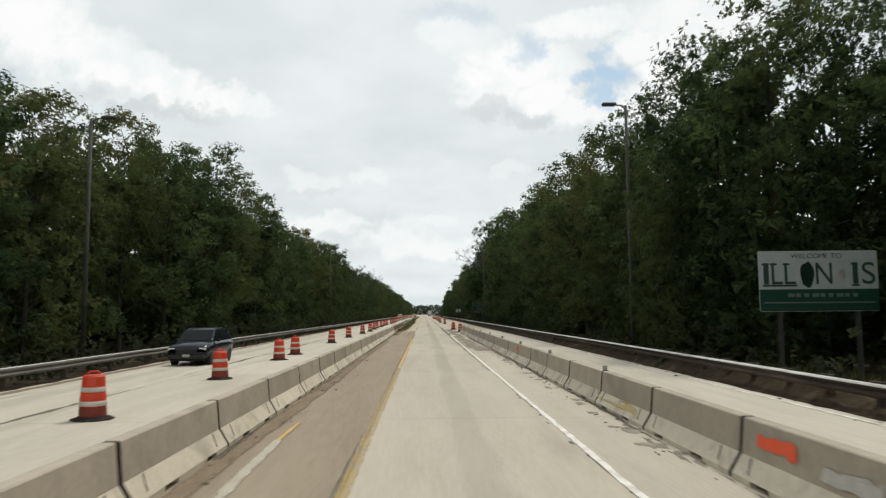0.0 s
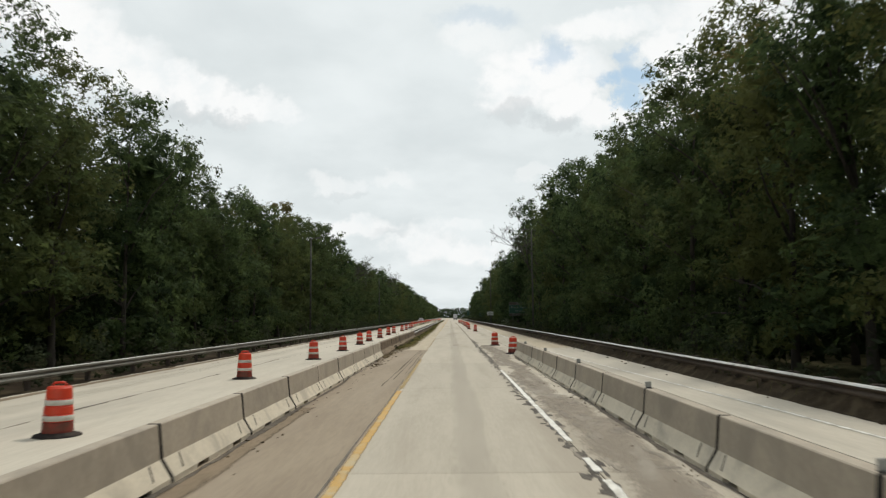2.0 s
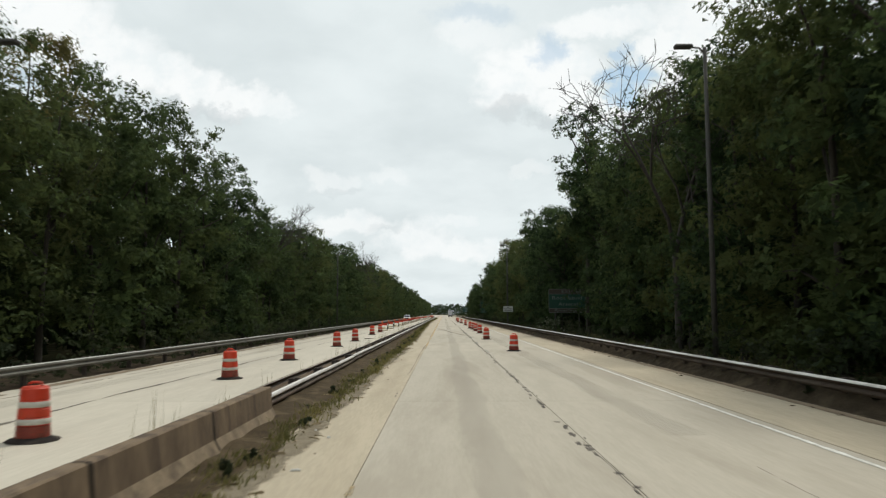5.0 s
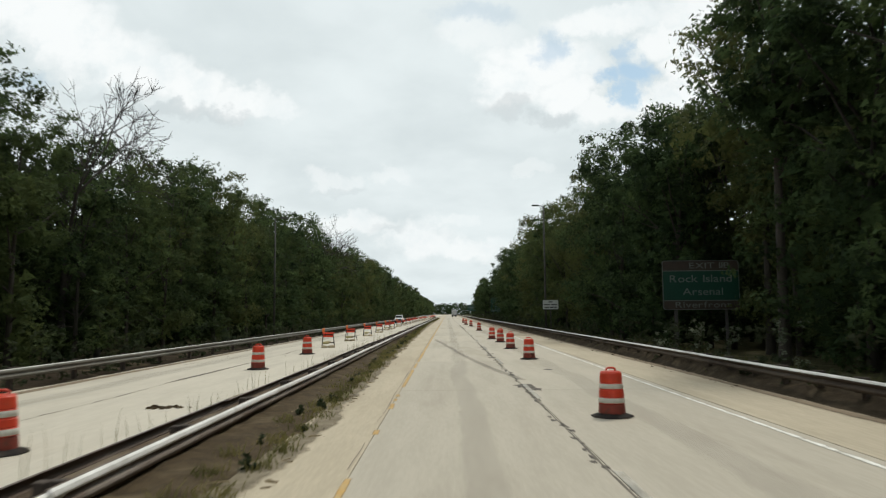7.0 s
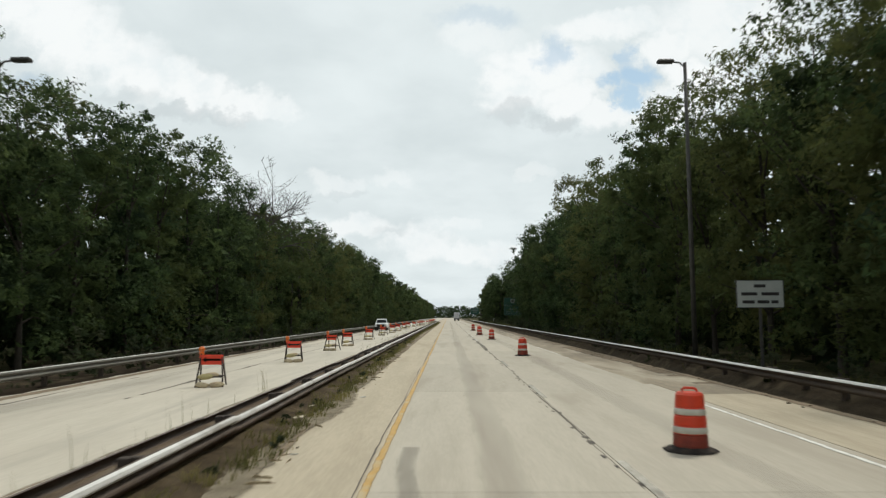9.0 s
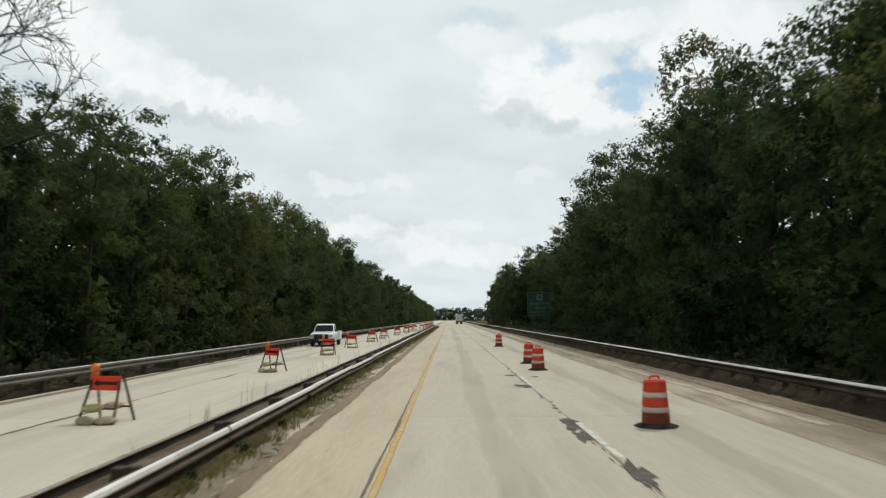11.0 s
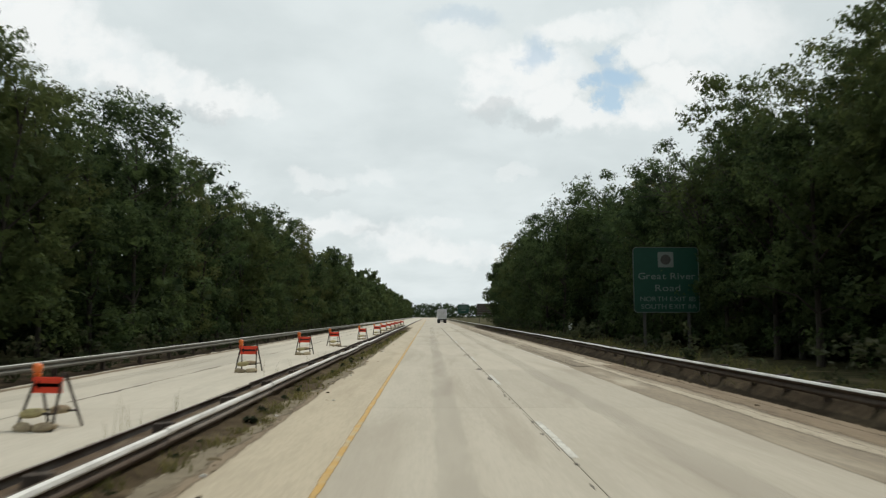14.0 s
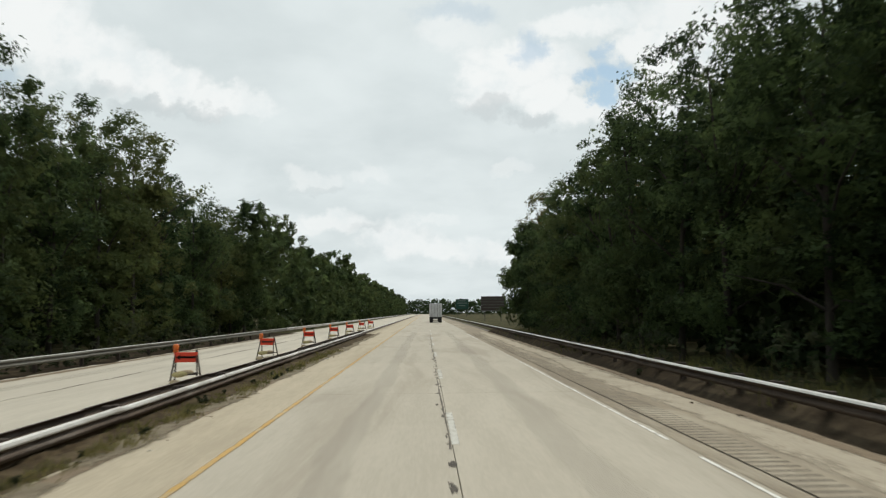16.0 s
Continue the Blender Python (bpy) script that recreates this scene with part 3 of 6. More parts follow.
def build_ground():
    verts, faces = [], []
    xs = [-2500, -400, -60, -30, -20, -15, -13.6, 10.2, 12, 18, 30, 60, 400, 2500]
    zs = [-2, -2, -1.2, -0.7, -0.5, -0.35, -0.12, -0.12, -0.3, -0.45, -0.6, -1.2, -2, -2]
    ys = [-2500, -200] + [y for y in range(-60, 1201, 30)] + [1600, 3500]
    for y in ys:
        verts += [(x, y, z) for x, z in zip(xs, zs)]
    k = len(xs)
    faces = [(j * k + i, j * k + i + 1, (j + 1) * k + i + 1, (j + 1) * k + i) for j in range(len(ys) - 1) for i in range(k - 1)]
    ob = new("ground", mesh_from("ground", verts, faces, [M["ground"]]))
    tagged(ob, "dark weedy soil and grass beside the motorway", kind="structure")


build_ground()
road = strip("road", X_RAIL_L - 0.6, X_RAIL_R + 0.5, -60, FAR_END, -0.03, 40, M["joint"], "concrete motorway base with dark open joints", thick=0.2)
far_road = strip("road_far_stretch", X_YELLOW, X_EDGE + 0.3, 478.82, FAR_END, 0.0, 20, M["slab"], "pale grey concrete lanes running to the horizon", thick=0.04)
far_road_l = strip("road_far_stretch_opposite", X_RAIL_L - 0.3, -5.0, 478.82, FAR_END, 0.0, 20, M["slab_far"], "pale concrete lanes of the opposite carriageway", thick=0.04)
shoulder_l = strip("shoulder_brown", -4.9, X_YELLOW - 0.006, -60, 90.3, -0.006, 4, M["shoulder"], "brown dusty concrete shoulder beside the lane", thick=0.02)
shoulder_p = strip("shoulder_pale", -4.9, X_YELLOW - 0.006, 90.3, FAR_END, -0.006, 4, M["shoulder_pale"], "pale dusty shoulder with dirt along the rail", thick=0.02)
shoulder_r = strip("shoulder_right", X_EDGE + 0.33, X_RAIL_R - 0.30, 222, FAR_END, -0.006, 4, M["shoulder_right"], "grey asphalt shoulder with gravel and dust", thick=0.02)
lane_mid = strip("lane_strip_closed", X_EDGE + 0.33, X_RAIL_R - 0.25, -60, 92, -0.002, 4, M["slab_far"], "pale concrete outer strip of the closed lane", thick=0.02)
shoulder_c = strip("shoulder_closed_lane", X_EDGE + 0.33, X_RAIL_R - 0.28, 92, 222, -0.004, 4, M["shoulder_pale"], "pale dusty shoulder beside the closed lane", thick=0.02)


def rumble_strip(y, end):
    """Milled grooves across the right shoulder."""
    verts, faces = [], []
    x0, x1 = 6.88, 7.56
    prof = [(0.0, 0.018), (0.06, 0.018), (0.12, 0.016), (0.14, 0.002), (0.18, 0.002), (0.205, 0.016), (0.24, 0.018)]
    while y < end:
        for dy, z in prof:
            verts += [(x0, y + dy, z), (x1, y + dy, z)]
        y += 0.29
    n = len(verts) // 2
    faces = [(2 * i, 2 * i + 1, 2 * i + 3, 2 * i + 2) for i in range(n - 1)]
    ob = new("rumble_strip", mesh_from("rumble_strip", verts, faces, [M["shoulder_right"], M["groove"]], [1 if i % 7 in (2, 3, 4) else 0 for i in range(n - 1)]))
    tagged(ob, "milled grooves of a rumble strip in the shoulder", kind="structure")


rumble_strip(298.0, 343.0)
rumble_strip(371.0, 470.0)
strip("shoulder_lip", 6.52, X_EDGE + 0.335, 225, 478, 0.005, 1.0, M["shoulder_right"], "grey asphalt shoulder edge lapping the slabs", wobble=0.02, seed=16)
strip("verge_soil", X_RAIL_R - 0.30, X_RAIL_R + 2.6, -60, 480, 0.004, 0.35, M["litter"], "dark soil and dead weeds under the guardrail", wobble=0.045, seed=14)
strip("verge_soil_opposite", X_RAIL_L - 2.6, X_RAIL_L + 0.25, -60, 480, 0.004, 0.8, M["litter"], "dark soil under the opposite guardrail", wobble=0.06, seed=15)


def ribbon(name, xc, y0, y1, width, material, label, z, seed, step=0.35, gaps=0.0, rough=1.0):
    """An irregular patched joint: width and edges wander, parts are missing."""
    rng = np.random.default_rng(seed)
    ys = np.arange(y0, y1, step)
    n = len(ys)
    k = np.ones(9) / 9
    slow = np.convolve(rng.normal(0, 1, n + 16), np.ones(17) / 17 ** 0.5, "same")[8:8 + n]
    mid = np.convolve(rng.normal(0, 1, n + 8), k * 3, "same")[4:4 + n]
    w = np.clip(width * (1 - 0.45 * rough + rough * (0.35 * slow + 0.4 * mid)), 0.012, width * 2.4)
    off = 0.35 * rough * width * np.convolve(rng.normal(0, 1, n + 8), k * 3, "same")[4:4 + n]
    keep = np.convolve(rng.normal(0, 1, n + 30), np.ones(31) / 31 ** 0.5, "same")[15:15 + n] > gaps
    fx = xc if callable(xc) else (lambda y: xc)
    verts, faces = [], []
    for y, a, o in zip(ys, w, off):
        j = rng.uniform(-0.1, 0.1, 2) * width * rough
        verts += [(fx(y) + o - a / 2 + j[0], y, z), (fx(y) + o + a / 2 + j[1], y, z)]
    faces = [(2 * i, 2 * i + 1, 2 * i + 3, 2 * i + 2) for i in range(n - 1) if keep[i]]
    me = mesh_from(name, verts, faces, [material])
    across = me.uv_layers.new(name="UVMap")
    for loop in me.loops:
        across.data[loop.index].uv = (loop.vertex_index % 2, loop.vertex_index * 0.5 * step)
    ob = new(name, me)
    return tagged(ob, label, kind="structure")


def median_edge(y):
    """Where the washed-up dirt of the median ends towards the lane."""
    return float(np.interp(y, [60, 84, 92, 98, 115, 164, 190, 240, 280, 310, 365, 472], [-3.2, -3.1, -2.6, -2.2, -2.24, -2.1, -2.35, -2.8, -3.2, -3.2, -2.7, -2.6]))


def blots(name, label, spots, material, seed):
    """Ragged flat blots of worn or patched surface: x, y, half width, half length; all in one mesh."""
    rng = np.random.default_rng(seed)
    verts, faces = [], []
    for x, y, rx, ry in spots:
        k, c = len(verts), 13
        ang = np.linspace(0, 2 * math.pi, c, endpoint=False) + rng.normal(0, 0.12, c)
        rad = np.clip(1 + rng.normal(0, 0.30, c), 0.35, 1.7)
        z = 0.006 + 0.003 * rng.random()
        for q, zz in ((1.0, 0.002), (0.9, z)):
            verts += [(x + q * rx * r * math.cos(a), y + q * ry * r * math.sin(a), zz) for a, r in zip(ang, rad)]
        faces += [(k + i, k + (i + 1) % c, k + c + (i + 1) % c, k + c + i) for i in range(c)]
        verts.append((x, y, z))
        faces += [(k + c + i, k + c + (i + 1) % c, k + 2 * c) for i in range(c)]
    tagged(new(name, mesh_from(name, verts, faces, [M[material]])), label, kind="stuff")


def worn_joint():
    """The broken lane joint: a hairline with crumbled spots whose size and number follow the wear."""
    rng = random.Random(18)
    small, worn = [], []
    y = 6.0
    while y < 470:
        wear = float(np.interp(y, [6, 20, 30, 44, 62, 92, 104, 112, 135, 165, 190, 205, 240, 252, 262, 290, 310, 330, 362, 395, 420, 470],
                               [0.25, 0.35, 0.5, 0.9, 1.0, 1.0, 0.9, 0.6, 0.5, 0.55, 0.6, 0.45, 0.35, 0.45, 0.5, 0.4, 0.12, 0.15, 0.2, 0.45, 0.5, 0.2]))
        if rng.random() < 0.35 + 0.6 * wear:
            small.append((X_LANE - 0.06 + rng.gauss(0, 0.03 + 0.05 * wear), y, rng.uniform(0.015, 0.03 + 0.07 * wear), rng.uniform(0.06, 0.10 + 0.28 * wear)))
        y += rng.uniform(0.12, 0.5) / (0.3 + wear)
    large = [(2.69, 102.8, 0.22, 0.42), (2.58, 100.0, 0.2, 0.5), (2.6, 97.2, 0.13, 0.8), (2.52, 94.2, 0.11, 0.7), (2.55, 112.2, 0.12, 0.6), (2.72, 175.1, 0.30, 0.55), (2.9, 174.2, 0.16, 0.5), (2.66, 178.8, 0.12, 0.35),
             (2.58, 199.6, 0.14, 0.5), (2.56, 196.5, 0.16, 0.35), (2.69, 192.0, 0.14, 0.3), (2.54, 190.4, 0.13, 0.4), (2.6, 188.9, 0.18, 0.32), (2.5, 270.2, 0.2, 0.9), (2.46, 268.8, 0.18, 0.6), (2.70, 265.3, 0.16, 0.9),
             (2.38, 283.3, 0.2, 0.35), (3.26, 282.6, 0.13, 0.18), (2.42, 278.8, 0.22, 0.7), (2.51, 261.5, 0.2, 0.35), (2.4, 334.6, 0.2, 0.26), (2.54, 342.0, 0.10, 0.3), (2.52, 369.4, 0.14, 0.4), (2.58, 364.8, 0.09, 0.45)]
    for y in (378.2, 378.9, 379.4, 379.9, 380.4, 381.0):
        large.append((2.55 + rng.uniform(-0.14, 0.14), y, rng.uniform(0.05, 0.1), rng.uniform(0.08, 0.25)))
    for _ in range(120):
        y = rng.triangular(42, 100, 74)
        x = 2.55 + abs(rng.gauss(0, 0.6))
        worn.append((x, y, rng.uniform(0.02, 0.11), rng.uniform(0.10, 0.5)))
    for _ in range(34):
        worn.append((rng.uniform(2.95, 4.0), rng.uniform(83, 98), rng.uniform(0.12, 0.34), rng.uniform(0.05, 0.14)))
    for _ in range(30):
        large.append((2.68 + rng.gauss(0, 0.09), rng.uniform(46, 98), rng.uniform(0.02, 0.07), rng.uniform(0.15, 0.55)))
    for _ in range(16):
        worn.append((X_LANE - 0.05 + rng.gauss(0, 0.1), rng.uniform(250, 263), rng.uniform(0.02, 0.07), rng.uniform(0.1, 0.3)))
    for _ in range(60):
        worn.append((rng.uniform(3.7, 4.1), rng.uniform(6, 62), rng.uniform(0.04, 0.2), rng.uniform(0.08, 0.35)))
    worn = [w for w in worn if w[0] < 4.15]
    blots("worn_patches", "worn grey-brown patches of crumbled concrete along the joint", worn, "worn_grey", 19)
    blots("joint_crumbs", "small dark crumbled spots along the lane joint", small, "filler_dark", 20)
    blots("potholes", "dark asphalt-filled potholes in the lane joint", large, "filler_dark", 21)


worn_joint()
ribbon("silt_edge", lambda y: median_edge(y) - 0.3, 88, 472, 0.8, M["silt_film"], "grey tan silt washed over the shoulder", 0.0125, 13, gaps=-3, rough=0.35)
ribbon("joint_hairline", X_LANE - 0.06, 6, 470, 0.035, M["joint"], "thin dark crack between two lanes", 0.004, 1, gaps=-0.5)
ribbon("patched_joint", X_LANE - 0.02, 76, 107, 0.30, M["filler_film"], "ragged dark patched joint between two lanes", 0.0075, 10, gaps=-3, rough=0.45)
ribbon("patched_joint_wide", X_LANE + 0.75, 42, 98, 1.5, M["grime"], "wide worn brown grime beside the lane", 0.004, 2, gaps=-2, rough=0.2)
ribbon("patched_joint_grey", X_LANE - 0.04, 244, 264, 0.36, M["crack_film"], "faint grey patched strip over the joint", 0.0045, 3, gaps=-1.5, rough=0.3)
# grime strips that also paint in the dark gap below the barriers
ribbon("barrier_grime", -3.27, -10, 92, 0.16, M["grime_dark"], "dark grime, leaves and painted gap shade along the barrier's foot", 0.0105, 33, gaps=-0.6, rough=0.6)
ribbon("barrier_grime_outer", 4.10, -10, 82, 0.20, M["grime_dark"], "dark grime, leaves and painted gap shade along the outer barrier's foot", 0.0105, 34, gaps=-0.9, rough=0.6)
for k, (xa, xb, w) in enumerate(((-1.75, -1.5, 0.07), (-1.55, -1.38, 0.05), (-1.3, -1.22, 0.07), (-2.3, -1.75, 0.16))):
    ribbon("mud_track", lambda y, a=xa, b=xb: float(np.interp(y, [66, 90], [a, b])), 65 + 2.5 * k, 90 - 0.7 * k, w, M["track"], "muddy tyre track on the brown shoulder", 0.009 + 0.0006 * k, 35 + k, gaps=-0.5, rough=0.5)
ribbon("edge_crack", X_YELLOW - 0.10, -10, 320, 0.035, M["joint"], "thin dark crack along the shoulder joint", 0.004, 5, gaps=-0.6)
ribbon("opposite_joint", -8.95, -10, 470, 0.13, M["joint"], "dark open joint between the opposite lanes", 0.005, 6, gaps=-1.4)
ribbon("opposite_joint_edge", -11.6, -10, 300, 0.12, M["filler_film"], "thin crack in the opposite lane", 0.005, 7, gaps=0.2)
ribbon("closed_lane_joint", 4.75, 82, 130, 0.10, M["filler_film"], "thin dark seam across the closed lane", 0.004, 8, gaps=-0.4)
ribbon("tyre_mark", lambda y: float(np.interp(y, [176, 180, 185.5, 189, 194, 203, 212], [3.0, 2.4, 1.65, 1.35, 0.9, 0.2, -0.6])), 177, 214, 0.42, M["tyre_mark"], "faint dark curved tyre mark on the lane", 0.003, 9, gaps=-3, rough=0.1)
for k, (nm, x, y0, y1, w, mt, lab) in enumerate((("oil_strip", 0.85, -10, 478, 0.9, "oil_film", "faint grey oil strip along the lane"), ("oil_strip_outer", 4.6, 120, 478, 1.0, "oil_film", "faint grey oil strip in the outer lane"),
                                                  ("oil_strip_opposite", -10.8, -10, 478, 1.2, "oil_film", "faint grey strip along the opposite lane"), 
                                                  ("dust_edge_rail", -2.9, 120, 478, 0.5, "dust_film", "brown dust film beside the median dirt"), ("dust_right", 8.75, 225, 374, 1.2, "dust_film", "brown dirt on the right shoulder"), ("sand_right", 8.35, 372, 478, 1.35, "pale_dust", "pale sandy dirt on the right shoulder"), ("dust_line", 7.76, 270, 376, 0.5, "pale_dust", "pale dusty edge along the shoulder"),
                                                  ("gravel_right", 9.05, 95, 478, 0.5, "dust_film", "brown grit along the guardrail"), ("dust_foot", -3.1, -10, 60, 0.5, "dust_film", "brown dust at the barrier's foot"),
                                                  ("gutter_left", -12.3, -10, 478, 0.6, "dust_film", "brown grit along the opposite guardrail"),
                                                  ("inner_dust", -5.3, 84, 478, 0.6, "dust_film", "brown dust behind the median rail"))):
    ribbon(nm, x, y0, y1, w, M[mt], lab, 0.0035 + 0.0007 * k, 60 + k, gaps=-2.5, step=0.6, rough=0.12)


def spall_patches(name, boxes_, material, label):
    """Irregular blots lying on the road."""
    rng = np.random.default_rng(5)
    for x, y, rx, ry in boxes_:
        k = 14
        ang = np.linspace(0, 2 * math.pi, k, endpoint=False)
        rad = 1 + rng.normal(0, 0.16, k)
        verts = [(rx * r * math.cos(a), ry * r * math.sin(a), 0.0) for a, r in zip(ang, rad)] + [(0.7 * rx * r * math.cos(a), 0.7 * ry * r * math.sin(a), 0.008) for a, r in zip(ang, rad)]
        faces = [(i, (i + 1) % k, k + (i + 1) % k, k + i) for i in range(k)] + [tuple(range(k, 2 * k))]
        ob = new(name, mesh_from(name, verts, faces, [material]))
        ob.location = (x, y, 0.004)
        tagged(ob, label, kind="structure")


spall_patches("lane_stain", [(0.9, 97.5, 0.22, 0.12), (4.28, 181.2, 0.2, 0.22)], M["tar"], "small dark stain and scrap on the concrete")

# ---- markings ----
def marking(name, xc, y0, y1, width, material, label, seed, gaps=-3.0):
    rng = np.random.default_rng(seed)
    ob = ribbon(name, xc, y0, y1, width, material, label, 0.009, seed, step=0.5, gaps=gaps)
    me = ob.data
    fx = xc if callable(xc) else (lambda y: xc)
    co = np.empty(len(me.vertices) * 3)
    me.vertices.foreach_get("co", co)
    co = co.reshape(-1, 3)
    for i, c in enumerate(co):
        c[0] = fx(c[1]) + (0.5 if i % 2 else -0.5) * width + rng.normal(0, 0.006)
    me.vertices.foreach_set("co", co.ravel())
    me.update()
    return ob


marking("yellow_line_worn", X_YELLOW + 0.02, -10, 30, 0.24, M["yellow_faint"], "worn yellow edge line, mostly rubbed away", 21, gaps=0.75)
marking("yellow_line", X_YELLOW + 0.02, 30, 64, 0.22, M["yellow_paint"], "solid yellow edge line, scuffed", 22)
marking("yellow_line_scuffed", X_YELLOW + 0.02, 64, 80, 0.22, M["yellow_faint"], "rubbed yellow edge line breaking up", 32, gaps=-0.2)
marking("yellow_line_rubbed", X_YELLOW + 0.02, 80.2, 156, 0.12, M["yellow_faint"], "faint remains of a yellow edge line", 23, gaps=0.3)
marking("yellow_line_dusty", X_YELLOW + 0.02, 156, 185.5, 0.14, M["yellow_paint"], "dusty yellow edge line, partly rubbed off", 33, gaps=-0.5)
marking("yellow_line_on", X_YELLOW + 0.02, 186, 700, 0.16, M["yellow_paint"], "solid yellow edge line, dusty", 24, gaps=-2.6)
marking("old_yellow_dash", -2.62, 13.0, 15.5, 0.14, M["yellow_paint"], "left-over yellow dash on the shoulder", 25)
marking("removed_line", lambda y: -2.62 + 0.02 * (13 - y), 6.0, 13.2, 0.24, M["ground_off"], "pale ground-off strip of a removed line", 26)
marking("white_line", X_LANE, -10, 50, 0.18, M["white_paint"], "solid white lane line, worn", 27)
marking("white_line_worn", X_LANE, 50, 72, 0.18, M["white_paint"], "broken remains of a white lane line", 28, gaps=0.2)


def edge_line(y):
    return float(np.interp(y, [-10, 20, 45, 58, 90], [9.0, 8.9, 8.6, 8.2, 6.55]))


marking("edge_line_taper", edge_line, -10, 88, 0.17, M["white_paint"], "thin white edge line behind the barrier", 29)
marking("edge_line", X_EDGE, 88, 222, 0.16, M["white_paint"], "thin white edge line of the closed lane", 30)
marking("edge_line_thin", X_EDGE, 222, 262, 0.11, M["white_paint"], "worn thin white edge line", 40, gaps=-0.2)
marking("edge_line_broken", lambda y: float(np.interp(y, [262, 370, 382, 410, 478], [6.58, 6.55, 6.46, 6.40, 6.42])), 262, 700, 0.095, M["white_paint"], "worn white edge line along the shoulder", 31, gaps=0.25)


def dash_mesh(material):
    me = mesh_from("lane_dash", [(-0.07, 0, 0), (0.07, 0.0, 0), (0.075, 1.9, 0), (0.07, 3.8, 0), (-0.07, 3.85, 0), (-0.065, 1.9, 0)], [(0, 1, 2, 5), (5, 2, 3, 4)], [M[material]])
    across = me.uv_layers.new(name="UVMap")
    for loop in me.loops:
        across.data[loop.index].uv = (0.2 if me.vertices[loop.vertex_index].co.x < 0 else 0.8, 0.0)
    return me


def dashes():
    rubbed, thin = dash_mesh("white_rubbed"), dash_mesh("white_thin")
    ys = [147.2 + 12.3 * k for k in range(8)] + [266.7 + 12.2 * k for k in range(3)] + [303.2 + 11.9 * k for k in range(16)]
    for y in ys:
        ob = new("lane_dash", rubbed if y < 250 else thin)
        ob.location = (X_LANE + 0.06, y, 0.011)
        tagged(ob, "short white lane dash, worn", kind="structure")


dashes()


# ---- barriers ----
def barrier_mesh(length, profile, name, material, slots=(), start=0.012):
    """A piece of a concrete barrier: (half width, height) pairs swept along y; slots are cut through its foot; ends are
    near-black, the joint's shade painted on.
    """
    ys = [(0.0, 0), (start, 0)]
    for a, b in slots:
        ys += [(a, 0), (a + 0.004, 1), (b, 1), (b + 0.004, 0)]
    ys += [(length - 0.095, 0), (length - 0.08, 0)]
    verts, faces, fm = [], [], []
    m = len(profile) * 2
    for k, (y, cut) in enumerate(ys):
        shrink = 0.012 if k in (0, len(ys) - 1) else 0.0
        pts = [(w - shrink, z) for w, z in profile] + [(-(w - shrink), z) for w, z in reversed(profile)]
        for w, z in pts:
            verts.append((w, y, max(z, 0.075) if cut and z < 0.075 else z))
    for k in range(len(ys) - 1):
        for i in range(m):
            a, b = k * m + i, k * m + (i + 1) % m
            faces.append((a, b, b + m, a + m))
            fm.append(1 if k == 0 else 0)
    faces += [tuple(range(m)), tuple(range((len(ys) - 1) * m, len(ys) * m))[::-1]]
    fm += [1, 1]
    return mesh_from(name, verts, faces, [material, M["slot"]], fm)


FOOT = [(0.30, 0.0), (0.30, 0.08), (0.145, 0.33)]
STEM = [(0.145, 0.33), (0.10, 0.795), (0.085, 0.81)]
SEG = 3.92


def slit_mesh():
    """A slanted pin slit on the sloping foot, a dark slab 5 mm proud, coloured as the shade inside it."""
    (w0, z0), (w1, z1) = FOOT[1], FOOT[2]
    pts = [(w0 + (w1 - w0) * t, dy, z0 + (z1 - z0) * t) for t, dy in ((0.20, 0.0), (0.20, 0.035), (0.95, 0.155), (0.95, 0.12))]
    verts = [(x + 0.004, y, z + 0.003) for x, y, z in pts] + [(x - 0.02, y, z - 0.015) for x, y, z in pts]
    return mesh_from("slit", verts, [(0, 1, 2, 3)] + [(i, 4 + i, 4 + (i + 1) % 4, (i + 1) % 4) for i in range(4)], [M["slot"]])


def barriers():
    rng = random.Random(3)
    slit = slit_mesh()
    for x, y_first, y_end, side, seg in ((-3.63, 20.2 - 8 * SEG, 82.0, 1, SEG), (4.46, 9.8 - 5 * 3.83, 82.5, -1, 3.83)):
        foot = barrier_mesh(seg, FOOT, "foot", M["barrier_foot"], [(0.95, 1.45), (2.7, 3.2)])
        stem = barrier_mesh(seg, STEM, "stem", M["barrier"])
        y = y_first
        while y < y_end - 2.0:
            root = thing("concrete_barrier", "grey precast concrete safety barrier with slots in its foot", "barrier", "concrete barriers",
                         at=(x + rng.uniform(-0.006, 0.006), y, -0.005), rz=rng.uniform(-0.06, 0.06))
            new("foot", foot).parent = root
            new("stem", stem).parent = root
            for dy in (0.42, 3.3):
                s = new("slit", slit)
                s.matrix_basis = Matrix.Translation((0, dy, 0)) @ Matrix.Diagonal((side, 1, 1, 1))
                s.parent = root
            y += seg
    foot = barrier_mesh(3.9, [(0.30, 0.0), (0.30, 0.1), (0.16, 0.35)], "foot", M["barrier_old_foot"], [(1.5, 1.8)])
    stem = barrier_mesh(3.9, [(0.16, 0.35), (0.12, 0.78), (0.09, 0.80)], "stem", M["barrier_old"])
    for k in range(10):
        root = thing("median_barrier", "old brown-stained concrete median barrier in dirt", "barrier", "old median barriers", at=(-3.66 + rng.uniform(-0.015, 0.015), 82.95 + 3.92 * k, -0.01 - 0.01 * k), rz=rng.uniform(-0.2, 0.2))
        new("foot", foot).parent = root
        new("stem", stem).parent = root


barriers()


